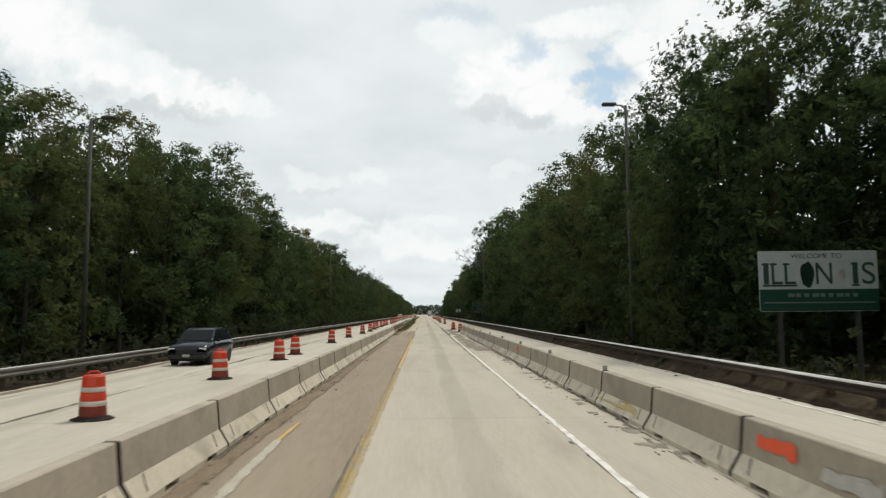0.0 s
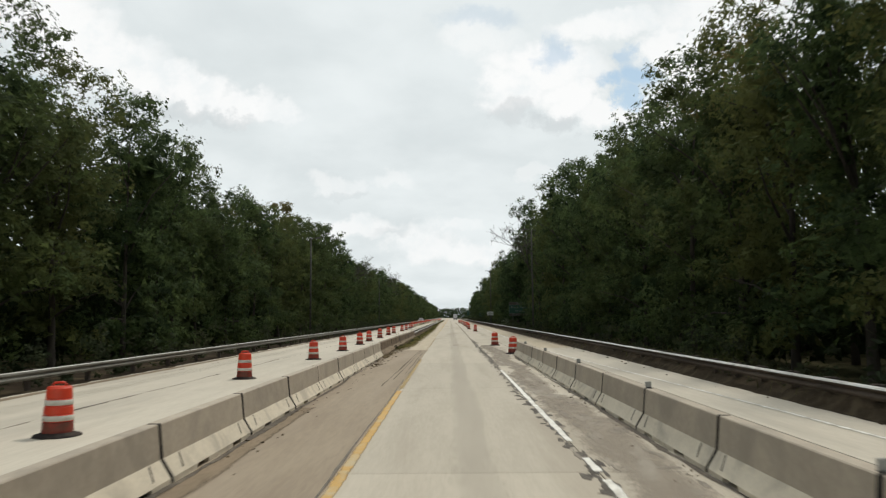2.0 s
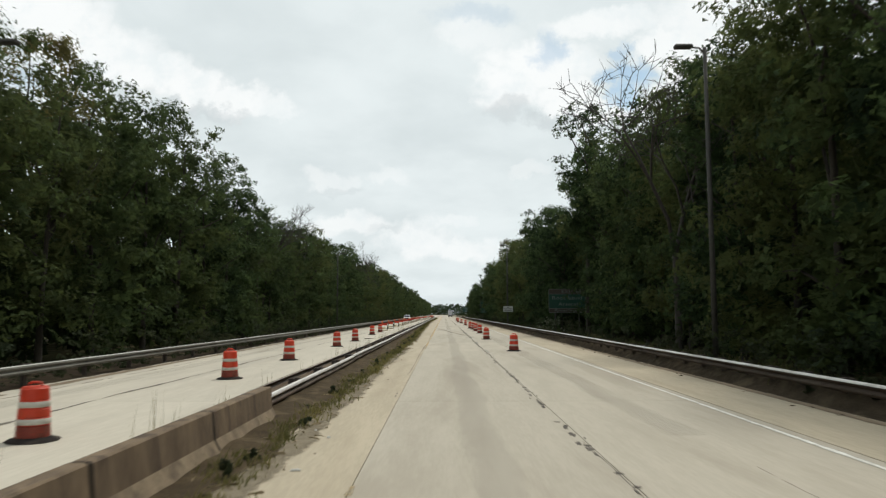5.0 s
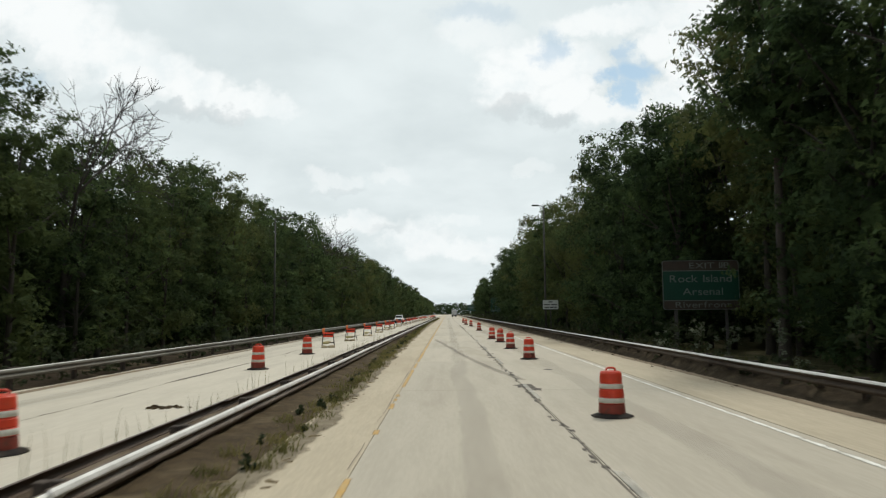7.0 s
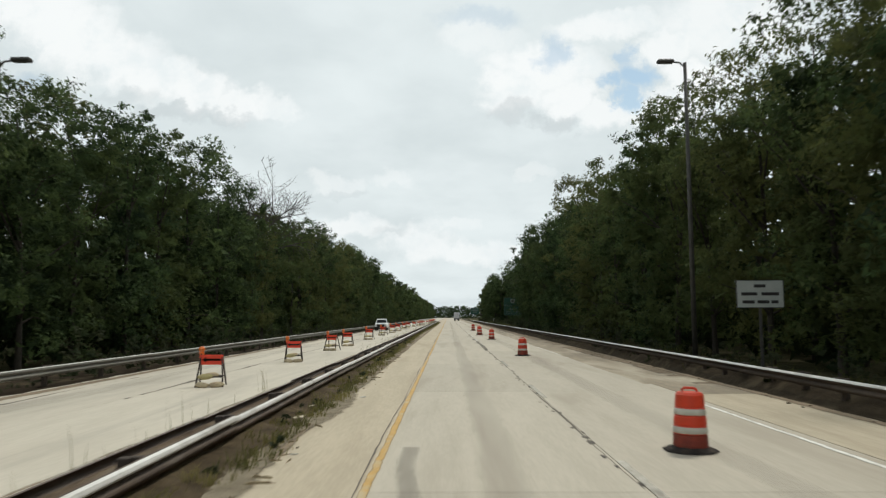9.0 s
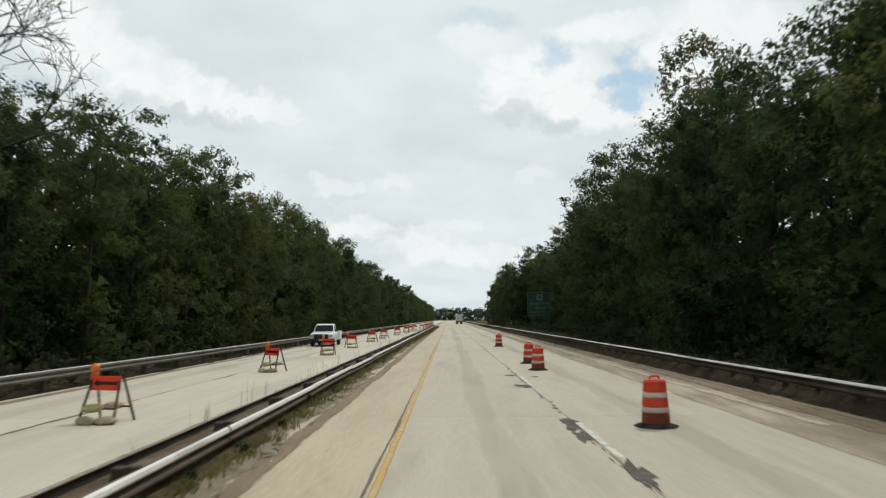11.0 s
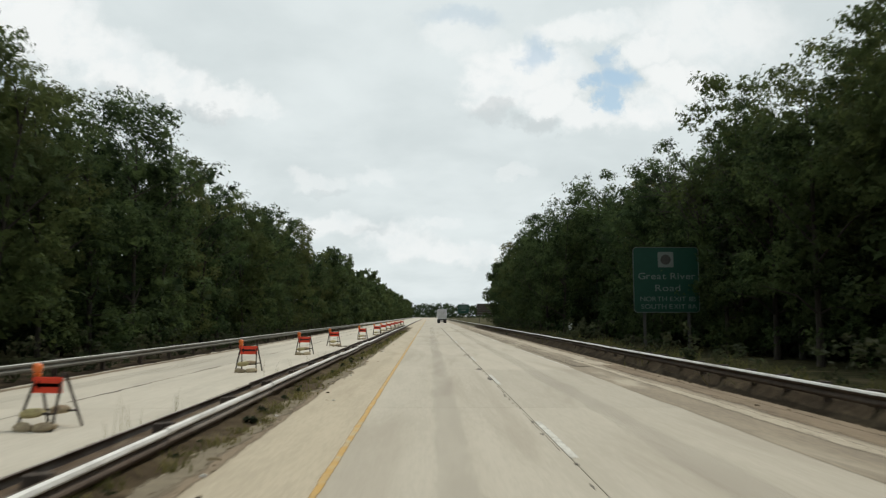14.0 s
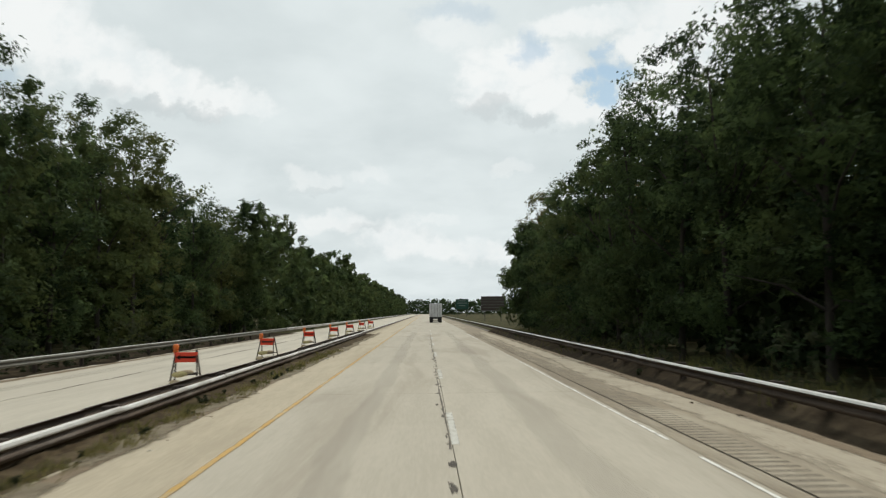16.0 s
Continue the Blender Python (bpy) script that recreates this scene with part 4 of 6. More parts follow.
def reflectors():
    """Small grey reflector plates on the outer barrier's top, one at every second joint."""
    first = None
    for k in range(9):
        m = pose(4.46, 9.8 + 3.83 * 2 * (k + 1) + 0.06, 0.804, 0, 0, 4 * (k % 3) - 4)
        if first is None:
            first = thing("barrier_reflector", "small dull grey reflector plate on the concrete barrier", "reflector", "barrier reflectors")
            part("bracket", boxed((-0.05, -0.035, 0.0), (0.05, 0.035, 0.014), 0.003), M["black"], first, "dark bracket")
            part("plate", boxed((-0.06, -0.012, 0.012), (0.06, 0.012, 0.125), 0.006), M["reflector"], first)
            first.matrix_world = m
        else:
            copy_thing(first, m)


reflectors()


def blot(name, x, y0, y1, z0, z1, lean, material, label, seed):
    """An uneven painted patch on a barrier's face (facing the lane)."""
    rng = np.random.default_rng(seed)
    top = [(x + lean, y0 + (y1 - y0) * t, z1 + rng.normal(0, 0.018) + 0.02 * math.sin(6 * t)) for t in np.linspace(0, 1, 9)]
    bot = [(x, y0 + (y1 - y0) * t + rng.normal(0, 0.02), z0 + rng.normal(0, 0.018)) for t in np.linspace(1, 0, 9)]
    ob = new(name, mesh_from(name, top + bot, [tuple(range(18))], [material]))
    tagged(ob, label, kind="structure")


blot("spray_mark", 4.314, 8.3, 9.25, 0.50, 0.66, 0.014, M["spray"], "bright orange spray-painted mark on the barrier", 1)
blot("spray_mark", 4.314, 32.4, 33.3, 0.50, 0.66, 0.014, M["spray"], "bright orange spray-painted mark on the barrier", 2)
blot("pale_scrape_mark", 4.306, 6.7, 7.7, 0.40, 0.58, 0.014, M["pale_stain"], "pale rectangular scrape on the barrier", 3)
blot("yellow_foot", 4.16 + 0.06, 14.3, 17.5, 0.17, 0.29, 0.074, M["yellow_stain"], "yellow paint on the foot of the barrier", 4)

# ---- guardrails ----
WBEAM = [(-0.012, 0.308), (0.035, 0.311), (0.066, 0.285), (0.081, 0.248), (0.083, 0.23), (0.07, 0.205), (0.02, 0.165), (0.012, 0.155), (0.02, 0.145), (0.07, 0.105), (0.083, 0.08), (0.08, 0.06), (0.06, 0.025), (0.045, 0.012), (0.0, 0.0)]


def wbeam_mesh(length, material, low_lip=True, wide=False, lip_material=None):
    """One panel of W-beam rail along y, 6 mm thick, bulging to -x."""
    n = len(WBEAM)
    verts, faces = [], []
    for y in (0.0, length / 2, length):
        verts += [(-d, y, z) for d, z in WBEAM] + [(-d + 0.006, y, z) for d, z in WBEAM[::-1]]
    m = 2 * n
    for k in range(2):
        for i in range(m):
            a, b = k * m + i, k * m + (i + 1) % m
            faces.append((a, b, b + m, a + m))
    faces += [tuple(range(m)), tuple(range(2 * m, 3 * m))[::-1]]
    lip = (0, 1, n - 2) if lip_material else (0, 1, 2, n - 2, m - 1) if low_lip else (0, 1, 2, m - 1)  # sky-lit lips painted pale, shaded face between painted dark
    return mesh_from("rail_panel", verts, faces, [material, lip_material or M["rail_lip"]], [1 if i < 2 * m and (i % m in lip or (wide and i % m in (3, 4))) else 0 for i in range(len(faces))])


def guardrail(label, x, y0, y1, top, flip, material, post_step, double=False, seed=0, sag=0.0, lip_material=None):
    """A guardrail: a row of lapped W-beam panels on posts with spacer blocks."""
    rng = random.Random(seed)
    root = thing("guardrail", label, "guardrail")
    length = 7.62
    panel = wbeam_mesh(length + 0.3, material, flip, double, lip_material)
    blockm = bpy.data.meshes.new("spacer_block")
    b = boxed((-0.075, -0.07, -0.18), (0.075, 0.07, 0.18), 0.012)
    b.to_mesh(blockm)
    b.free()
    blockm.materials.append(M["post"])
    postm = bpy.data.meshes.new("post")
    b = boxed((-0.075, -0.075, -1.0), (0.075, 0.075, 0.0), 0.012)
    b.to_mesh(postm)
    b.free()
    postm.materials.append(M["post"])
    sides = ((1, 0.0), (-1, 0.5)) if double else ((1, 0.0),)
    s = -1 if flip else 1  # rail bulges to -x unless flipped
    y, k = y0, 0
    while y < y1:
        for side, gap in sides:
            ob = new("rail_panel", panel)
            dz = rng.uniform(-1, 1) * sag
            face = s * side
            ob.matrix_world = pose(x - s * gap * -1 + (0.004 if k % 2 else 0.0), y, top - 0.311 + dz, rng.uniform(-1, 1) * sag * 4, 0, rng.uniform(-1, 1) * sag * 6)
            if face < 0:
                ob.matrix_world = ob.matrix_world @ Matrix.Diagonal((-1, 1, 1, 1))
            ob.parent = root
        y += length
        k += 1
    y = y0 + 0.4
    while y < y1:
        lean = rng.uniform(-2, 2)
        p = new("post", postm)
        p.matrix_world = pose(x + s * (0.25 if double else 0.235), y, top + 0.01, 0, lean)
        p.parent = root
        q = new("spacer_block", blockm)
        q.matrix_world = pose(x + s * 0.08, y, top - 0.155)
        q.parent = root
        y += post_step
    return root


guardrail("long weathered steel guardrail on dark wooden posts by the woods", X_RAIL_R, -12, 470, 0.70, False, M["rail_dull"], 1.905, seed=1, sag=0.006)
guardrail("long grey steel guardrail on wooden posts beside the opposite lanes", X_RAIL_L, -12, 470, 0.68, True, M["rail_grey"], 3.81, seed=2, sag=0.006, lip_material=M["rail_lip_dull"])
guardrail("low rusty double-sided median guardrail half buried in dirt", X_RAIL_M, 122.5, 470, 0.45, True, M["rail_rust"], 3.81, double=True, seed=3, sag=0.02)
for nm, x, top, flip, mt, lab in (("guardrail_far", X_RAIL_R, 0.70, False, "rail_dull", "far run of weathered steel guardrail"), ("guardrail_far_opposite", X_RAIL_L, 0.68, True, "rail_steel", "far run of grey steel guardrail"),
                                  ("guardrail_far_median", X_RAIL_M, 0.45, True, "rail_rust", "far run of rusty median guardrail")):
    me = wbeam_mesh(FAR_END - 470, M[mt], x < 0)
    ob = new(nm, me)
    ob.matrix_world = pose(x, 470, top - 0.311)
    if flip:
        ob.matrix_world = ob.matrix_world @ Matrix.Diagonal((-1, 1, 1, 1))
    tagged(ob, lab, kind="structure")


strip("median_fill", X_RAIL_M - 0.49, X_RAIL_M - 0.02, 122.4, 470, 0.31, 0.9, M["fill"], "brown dirt and rust between the two median rails", wobble=0.012, thick=0.3, seed=16)


# ---- traffic drums and barricades ----
def traffic_drum():
    root = thing("traffic_drum", "orange plastic traffic drum with two white bands on a rubber base", "traffic drum", "traffic drums")
    tyre = lathe([(0.24, 0.0), (0.44, 0.0), (0.46, 0.012), (0.43, 0.035), (0.34, 0.06), (0.285, 0.085), (0.24, 0.085)], 10)
    part("rubber_base", tyre, M["rubber"], root, "dusty black rubber base ring")
    r = lambda z: 0.282 - 0.060 * z  # noqa: E731
    part("drum_skirt", lathe([(0.285, 0.04), (0.285, 0.09), (r(0.09) + 0.006, 0.10), (r(0.1) + 0.010, 0.112), (r(0.28) + 0.010, 0.268), (r(0.28) - 0.004, 0.285)], 28), M["orange_grime_shade"], root, "grimy lower section with shade in its dark colour")
    prof = []
    for k, (z0, z1) in enumerate(((0.285, 0.43), (0.43, 0.585), (0.585, 0.73), (0.73, 0.945))):
        step = 0.010 - 0.004 * k  # each tier sits a little inside the one below
        prof += [(r(z0) - 0.004 + step, z0 + 0.003), (r(z0) + 0.006 + step, z0 + 0.012), (r(z1) + 0.006 + step, z1 - 0.018), (r(z1) - 0.006 + step, z1 - 0.004)]
    prof += [(0.20, 0.965), (0.12, 0.968)]
    part("drum_body", lathe(prof, 28), M["orange"], root, smooth=False)
    for z0, z1, step in ((0.305, 0.408, 0.010), (0.605, 0.706, 0.002)):
        part("reflective_band", lathe([(r(z0) + 0.0075 + step, z0), (r(z0) + 0.0115 + step, z0 + 0.003), (r(z1) + 0.0115 + step, z1 - 0.003), (r(z1) + 0.0075 + step, z1)], 28, cap=False), M["band"], root, "white reflective band", smooth=True)
    bm = bmesh.new()
    tube(bm, [(-0.12, 0, 0.955), (-0.12, 0, 1.0), (-0.08, 0, 1.035), (0.08, 0, 1.035), (0.12, 0, 1.0), (0.12, 0, 0.955)], 0.022, 8)
    part("handle", bm, M["orange"], root, smooth=True)
    return root


def place_all(maker, places, seed):
    rng = random.Random(seed)
    first = None
    for x, y in places:
        m = pose(x, y, 0.0, rng.uniform(-0.8, 0.8), rng.uniform(-0.8, 0.8), rng.uniform(-25, 25))
        if first is None:
            first = maker()
            first.matrix_world = m
        else:
            copy_thing(first, m)


DRUMS_LEFT = [(-7.25, 15.9), (-7.2, 25.4), (-7.2, 35.6), (-7.25, 40.3), (-7.2, 55.6), (-7.24, 68.4), (-6.94, 80.4), (-6.8, 90.0), (-7.05, 101.1), (-7.2, 109.2), (-7.2, 119.6), (-7.3, 131.6), (-7.4, 141.5), (-7.2, 155.7), (-7.1, 165.0), (-7.49, 182.5), (-7.57, 193.2)]
DRUMS_RIGHT = [(4.3, 84.5), (4.0, 97.0), (4.35, 149.4), (3.86, 168.6), (4.25, 187.4), (4.25, 197.4), (4.35, 207.2), (4.1, 213.4), (4.3, 242.0), (4.24, 270.0), (3.83, 286.2), (3.95, 290.8), (3.95, 312.2)]
place_all(traffic_drum, DRUMS_LEFT + DRUMS_RIGHT, 11)


def barricade():
    """A folding A-frame barricade with an arrow panel, an amber lamp and sandbags over its foot rails."""
    root = thing("barricade", "orange arrow panel on a folding steel barricade weighted with sandbags", "barricade", "arrow barricades")
    for s, name in ((-1, "front_leg"), (1, "back_leg")):
        for x in (-0.33, 0.33):
            bm = bmesh.new()
            foot, top = Vector((x * 1.28, s * 0.40, 0.0)), Vector((x * 0.95, s * 0.03, 1.10))
            d = (top - foot)
            turn = Matrix.Translation((foot + top) / 2) @ d.to_track_quat("Z", "Y").to_matrix().to_4x4()
            box(bm, (-0.022, -0.022, -d.length / 2), (0.022, 0.022, d.length / 2), 0.004, turn)
            part(name, bm, M["barricade_steel"], root)
        bm = bmesh.new()
        box(bm, (-0.39, s * 0.285 - 0.018, 0.30), (0.39, s * 0.285 + 0.018, 0.34), 0.004)
        part("cross_rail", bm, M["barricade_steel"], root)
    panel = part("arrow_panel", boxed((-0.37, -0.105, 0.70), (0.37, -0.085, 1.02), 0.008), M["sign_orange"], root, "orange panel with a black arrow")
    bm = bmesh.new()
    pts = [(-0.30, 0.86), (-0.17, 0.95), (-0.17, 0.895), (0.29, 0.895), (0.29, 0.825), (-0.17, 0.825), (-0.17, 0.77)]
    front = [bm.verts.new((x, -0.110, z)) for x, z in pts]
    bm.faces.new(front)
    bmesh.ops.solidify(bm, geom=bm.faces[:], thickness=0.004)
    part("arrow", bm, M["black"], panel, "black arrow")
    lamp = part("warning_lamp", boxed((-0.40, -0.07, 1.0), (-0.24, 0.02, 1.10), 0.02), M["lamp_amber"], root, "amber warning lamp")
    part("lens", lathe([(0.05, 1.09), (0.085, 1.12), (0.10, 1.19), (0.085, 1.26), (0.04, 1.29)], 16), M["lamp_amber"], lamp, smooth=True).location = (-0.32, -0.03, 0)
    rng = random.Random(8)
    for i, (x, y, z, sx, mt) in enumerate(((-0.14, -0.30, 0.335, 0.24, "sandbag_green"), (0.22, -0.36, 0.085, 0.24, "sandbag"), (-0.05, 0.30, 0.335, 0.24, "sandbag"), (-0.22, -0.42, 0.075, 0.22, "sandbag"))):
        bm = bmesh.new()
        bmesh.ops.create_icosphere(bm, subdivisions=3, radius=1.0)
        for v in bm.verts:
            c = v.co
            k = 1 + 0.10 * noise.noise(c * 2.2 + Vector((i * 7, 0, 0)))
            c.x = math.copysign(abs(c.x) ** 0.75, c.x) * sx * k
            c.y = math.copysign(abs(c.y) ** 0.8, c.y) * 0.15 * k
            c.z = c.z * 0.09 * k - 0.04 * abs(c.y / 0.15) ** 2
            c.z = max(c.z, -z + 0.005)
        bmesh.ops.transform(bm, matrix=pose(x, y, z, 0, rng.uniform(-6, 6), rng.uniform(-18, 18)), verts=bm.verts)
        part("sandbag", bm, M[mt], root, "slumped tan sandbag" if mt == "sandbag" else "yellowish sandbag", smooth=True)
    return root


def barricade_x(y):
    return float(np.interp(y, [200, 335, 368, 391, 407, 421, 480], [-7.7, -7.7, -6.85, -6.75, -5.9, -5.6, -5.7]))


BARRICADE_Y = [201, 212.3, 224.6, 237, 248.8, 256, 271, 286, 300, 310.7, 326, 338, 354, 368.3, 380.8, 392.5, 407, 421.5, 433.5, 446, 459, 472, 486, 500]
place_all(barricade, [(barricade_x(y), y) for y in BARRICADE_Y], 12)


# ---- signs ----
def letter_shapes(chars):
    """Meshes of single letters, one metre in size, from the built-in font."""
    obs = {}
    for ch in chars:
        cu = bpy.data.curves.new("writing", "FONT")
        cu.body, cu.size, cu.extrude, cu.align_y = ch, 1.0, 0.004, "CENTER"
        obs[ch] = bpy.data.objects.new("writing", cu)
        scene.collection.objects.link(obs[ch])
    graph = bpy.context.evaluated_depsgraph_get()
    shapes = {ch: bpy.data.meshes.new_from_object(ob.evaluated_get(graph)) for ch, ob in obs.items()}
    for ob in obs.values():
        bpy.data.objects.remove(ob)
    return shapes


LETTERS = letter_shapes(sorted(set("WELCOMETO" "ILNS" "EXIT11B" "RockIsland" "Arsenal" "Riverfront" "GreatRiver" "Road" "NORTH" "SOUTH" "AB1")))


def letter_mesh(ch, material):
    me = LETTERS[ch].copy()
    me.name = "letter"
    me.materials.clear()
    me.materials.append(material)
    return me


def lettering(root, body, x, z, size, material, y=-0.045, width=None):
    """Writing in the xz plane, letter by letter, fitted to a width."""
    made, at = [], 0.0
    for ch in body:
        if ch == " ":
            at += 0.32 * size
            continue
        me = letter_mesh(ch, material)
        lo, hi = size * min(v.co.x for v in me.vertices), size * max(v.co.x for v in me.vertices)
        made.append((me, at - lo))
        at += hi - lo + 0.09 * size
    at -= 0.09 * size
    k = (width or at) / at
    for me, dx in made:
        ob = new("letter", me)
        ob.matrix_basis = pose(x + (dx - at / 2) * k, y, z, 90, 0, 0) @ Matrix.Diagonal((k * size, size, 1, 1))
        ob.parent = root


def rounded_plate(w, h, r, thick, z0=0.0):
    """A sign plate with rounded corners, in the xz plane, standing on z0."""
    bm = bmesh.new()
    pts = []
    for cx, cz, a0 in ((w / 2 - r, h - r, 0), (-w / 2 + r, h - r, 90), (-w / 2 + r, r, 180), (w / 2 - r, r, 270)):
        for k in range(5):
            a = radians(a0 + 22.5 * k)
            pts.append((cx + r * math.cos(a), cz + r * math.sin(a) + z0))
    f = [bm.verts.new((x, -thick / 2, z)) for x, z in pts]
    b = [bm.verts.new((x, thick / 2, z)) for x, z in pts]
    n = len(pts)
    bm.faces.new(f)
    bm.faces.new(b[::-1])
    for i in range(n):
        bm.faces.new((f[i], f[(i + 1) % n], b[(i + 1) % n], b[i]))
    return bm


def frame_of(root, w, h, r, z0, wide, material, y=-0.028):
    """A thin border line that follows the plate's edge."""
    bm = bmesh.new()
    loops = []
    for inset in (0.0, wide):
        ring = []
        for cx, cz, a0 in ((w / 2 - r, h - r, 0), (-w / 2 + r, h - r, 90), (-w / 2 + r, r, 180), (w / 2 - r, r, 270)):
            for k in range(5):
                a = radians(a0 + 22.5 * k)
                ring.append(bm.verts.new((cx + (r - inset) * math.cos(a), y, cz + (r - inset) * math.sin(a) + z0)))
        loops.append(ring)
    n = len(loops[0])
    for i in range(n):
        bm.faces.new((loops[0][i], loops[0][(i + 1) % n], loops[1][(i + 1) % n], loops[1][i]))
    bmesh.ops.solidify(bm, geom=bm.faces[:], thickness=0.004)
    part("border", bm, material, root)


def sign_posts(root, xs, top, width=0.15):
    for x in xs:
        bm = bmesh.new()
        box(bm, (x - width / 2, 0.03, -1.0), (x + width / 2, 0.05, top))
        box(bm, (x - 0.012, 0.05, -1.0), (x + 0.012, 0.17, top))
        box(bm, (x - width / 2, 0.17, -1.0), (x + width / 2, 0.19, top))
        part("sign_post", bm, M["steel"], root)


def welcome_sign():
    w, h, z0 = 4.56, 2.35, 2.2
    root = thing("welcome_sign", "white and green state welcome sign in front of dark trees", "sign", at=(15.3, 27.0, 0), rz=-3)
    part("plate", rounded_plate(w, h, 0.05, 0.04, z0), M["sign_white"], root, "white sign plate")
    part("green_panel", boxed((-w / 2 + 0.003, -0.032, z0 + 0.02), (w / 2 - 0.003, -0.021, z0 + 0.86), 0.002), M["sign_green"], root, "dark green lower panel")
    part("white_stripe", boxed((-w / 2 + 0.15, -0.037, z0 + 0.32), (w / 2 - 0.15, -0.033, z0 + 0.37)), M["sign_letter"], root)
    part("green_stripe", boxed((-w / 2 + 0.12, -0.037, z0 + 0.10), (w / 2 - 0.3, -0.033, z0 + 0.16)), M["sign_dark_letter"], root)
    lettering(root, "WELCOME TO", -0.05, z0 + 2.14, 0.27, M["sign_dark_letter"], -0.024, 1.95)
    for ch, x, wide in (("I", -2.0, 0.2), ("L", -1.58, 0.42), ("L", -1.08, 0.42), ("N", 0.22, 0.62), ("I", 1.42, 0.2), ("S", 1.92, 0.5)):
        lettering(root, ch, x, z0 + 1.42, 1.22, M["sign_dark_letter"], -0.024, wide)
        if ch in "IL":
            part("serif", boxed((x - wide / 2 - 0.06, -0.026, z0 + 0.97), (x + wide / 2 + 0.04, -0.0215, z0 + 1.04)), M["sign_dark_letter"], root)
            part("serif", boxed((x - wide / 2 - 0.06, -0.026, z0 + 1.80), (x - wide / 2 + 0.22, -0.0215, z0 + 1.87)), M["sign_dark_letter"], root)
    # plain leaf-shaped emblem and small round emblem in the name
    for x, rx, rz, mt in ((-0.42, 0.27, 0.50, "sign_dark_letter"), (0.90, 0.13, 0.22, "pale_stain")):
        bm = bmesh.new()
        ring = [bm.verts.new((x + rx * math.cos(a) * (1 + 0.1 * math.sin(3 * a)), -0.024, z0 + 1.42 + rz * math.sin(a) * (1 + 0.08 * math.cos(5 * a)))) for a in np.linspace(0, 2 * math.pi, 22, endpoint=False)]
        bm.faces.new(ring)
        bmesh.ops.solidify(bm, geom=bm.faces[:], thickness=0.003)
        part("emblem", bm, M[mt], root, "plain emblem")
    for k in range(9):
        x = -1.2 + 0.31 * k
        part("writing_bar", boxed((x, -0.037, z0 + 0.56), (x + (0.18 if k % 3 else 0.25), -0.033, z0 + 0.70)), M["sign_letter"], root)
    sign_posts(root, (-1.5, 1.5), z0 + h - 0.1)


def exit_sign():
    w, h, z0 = 4.6, 3.0, 2.3
    root = thing("exit_sign", "dark green motorway exit sign with thin pale border", "sign", at=(15.7, 196.0, 0), rz=-2)
    part("plate", rounded_plate(w, h, 0.18, 0.04, z0), M["sign_brown"], root, "dark brown sign plate")
    part("green_panel", boxed((-w / 2 + 0.05, -0.030, z0 + 0.58), (w / 2 - 0.05, -0.0215, z0 + 2.35), 0.002), M["sign_green"], root, "green middle panel")
    frame_of(root, w, h, 0.18, z0, 0.05, M["sign_letter"])
    for z in (0.56, 2.36):
        part("border", boxed((-w / 2 + 0.05, -0.034, z0 + z - 0.02), (w / 2 - 0.05, -0.0305, z0 + z + 0.02)), M["sign_letter"], root)
    lettering(root, "EXIT 11B", 0.55, z0 + 2.66, 0.50, M["sign_letter"], -0.026, 2.4)
    lettering(root, "Rock Island", 0, z0 + 1.86, 0.62, M["sign_letter"], -0.034, 3.7)
    lettering(root, "Arsenal", 0.1, z0 + 1.08, 0.62, M["sign_letter"], -0.034, 2.4)
    lettering(root, "Riverfront", 0.1, z0 + 0.29, 0.5, M["sign_letter"], -0.026, 3.3)
    sign_posts(root, (-1.5, 1.5), z0 + h - 0.1)


def river_sign():
    w, h, z0 = 4.65, 4.65, 2.45
    root = thing("guide_sign", "large dark green motorway guide sign before dark trees", "sign", at=(17.15, 389.0, 0), rz=-2)
    part("plate", rounded_plate(w, h, 0.28, 0.04, z0), M["sign_green"], root, "dark green sign plate")
    frame_of(root, w, h, 0.28, z0, 0.06, M["sign_letter"])
    part("shield", rounded_plate(1.1, 1.1, 0.08, 0.012, z0 + 3.2), M["sign_letter"], root, "pale square route shield").location = (0, -0.028, 0)
    bm = lathe([(0.01, 0), (0.36, 0), (0.36, 0.006), (0.01, 0.006)], 24)
    ob = part("shield_wheel", bm, M["steel"], root, "grey round emblem")
    ob.matrix_basis = pose(0, -0.036, z0 + 3.75, 90)
    lettering(root, "Great River", 0.05, z0 + 2.56, 0.66, M["sign_letter"], -0.026, 4.0)
    lettering(root, "Road", 0.1, z0 + 1.72, 0.66, M["sign_letter"], -0.026, 1.75)
    lettering(root, "NORTH EXIT 11B", 0.1, z0 + 0.95, 0.46, M["sign_letter"], -0.026, 3.9)
    lettering(root, "SOUTH EXIT 11A", 0.15, z0 + 0.42, 0.46, M["sign_letter"], -0.026, 3.9)
    sign_posts(root, (-1.55, 1.55), z0 + h - 0.1, 0.18)


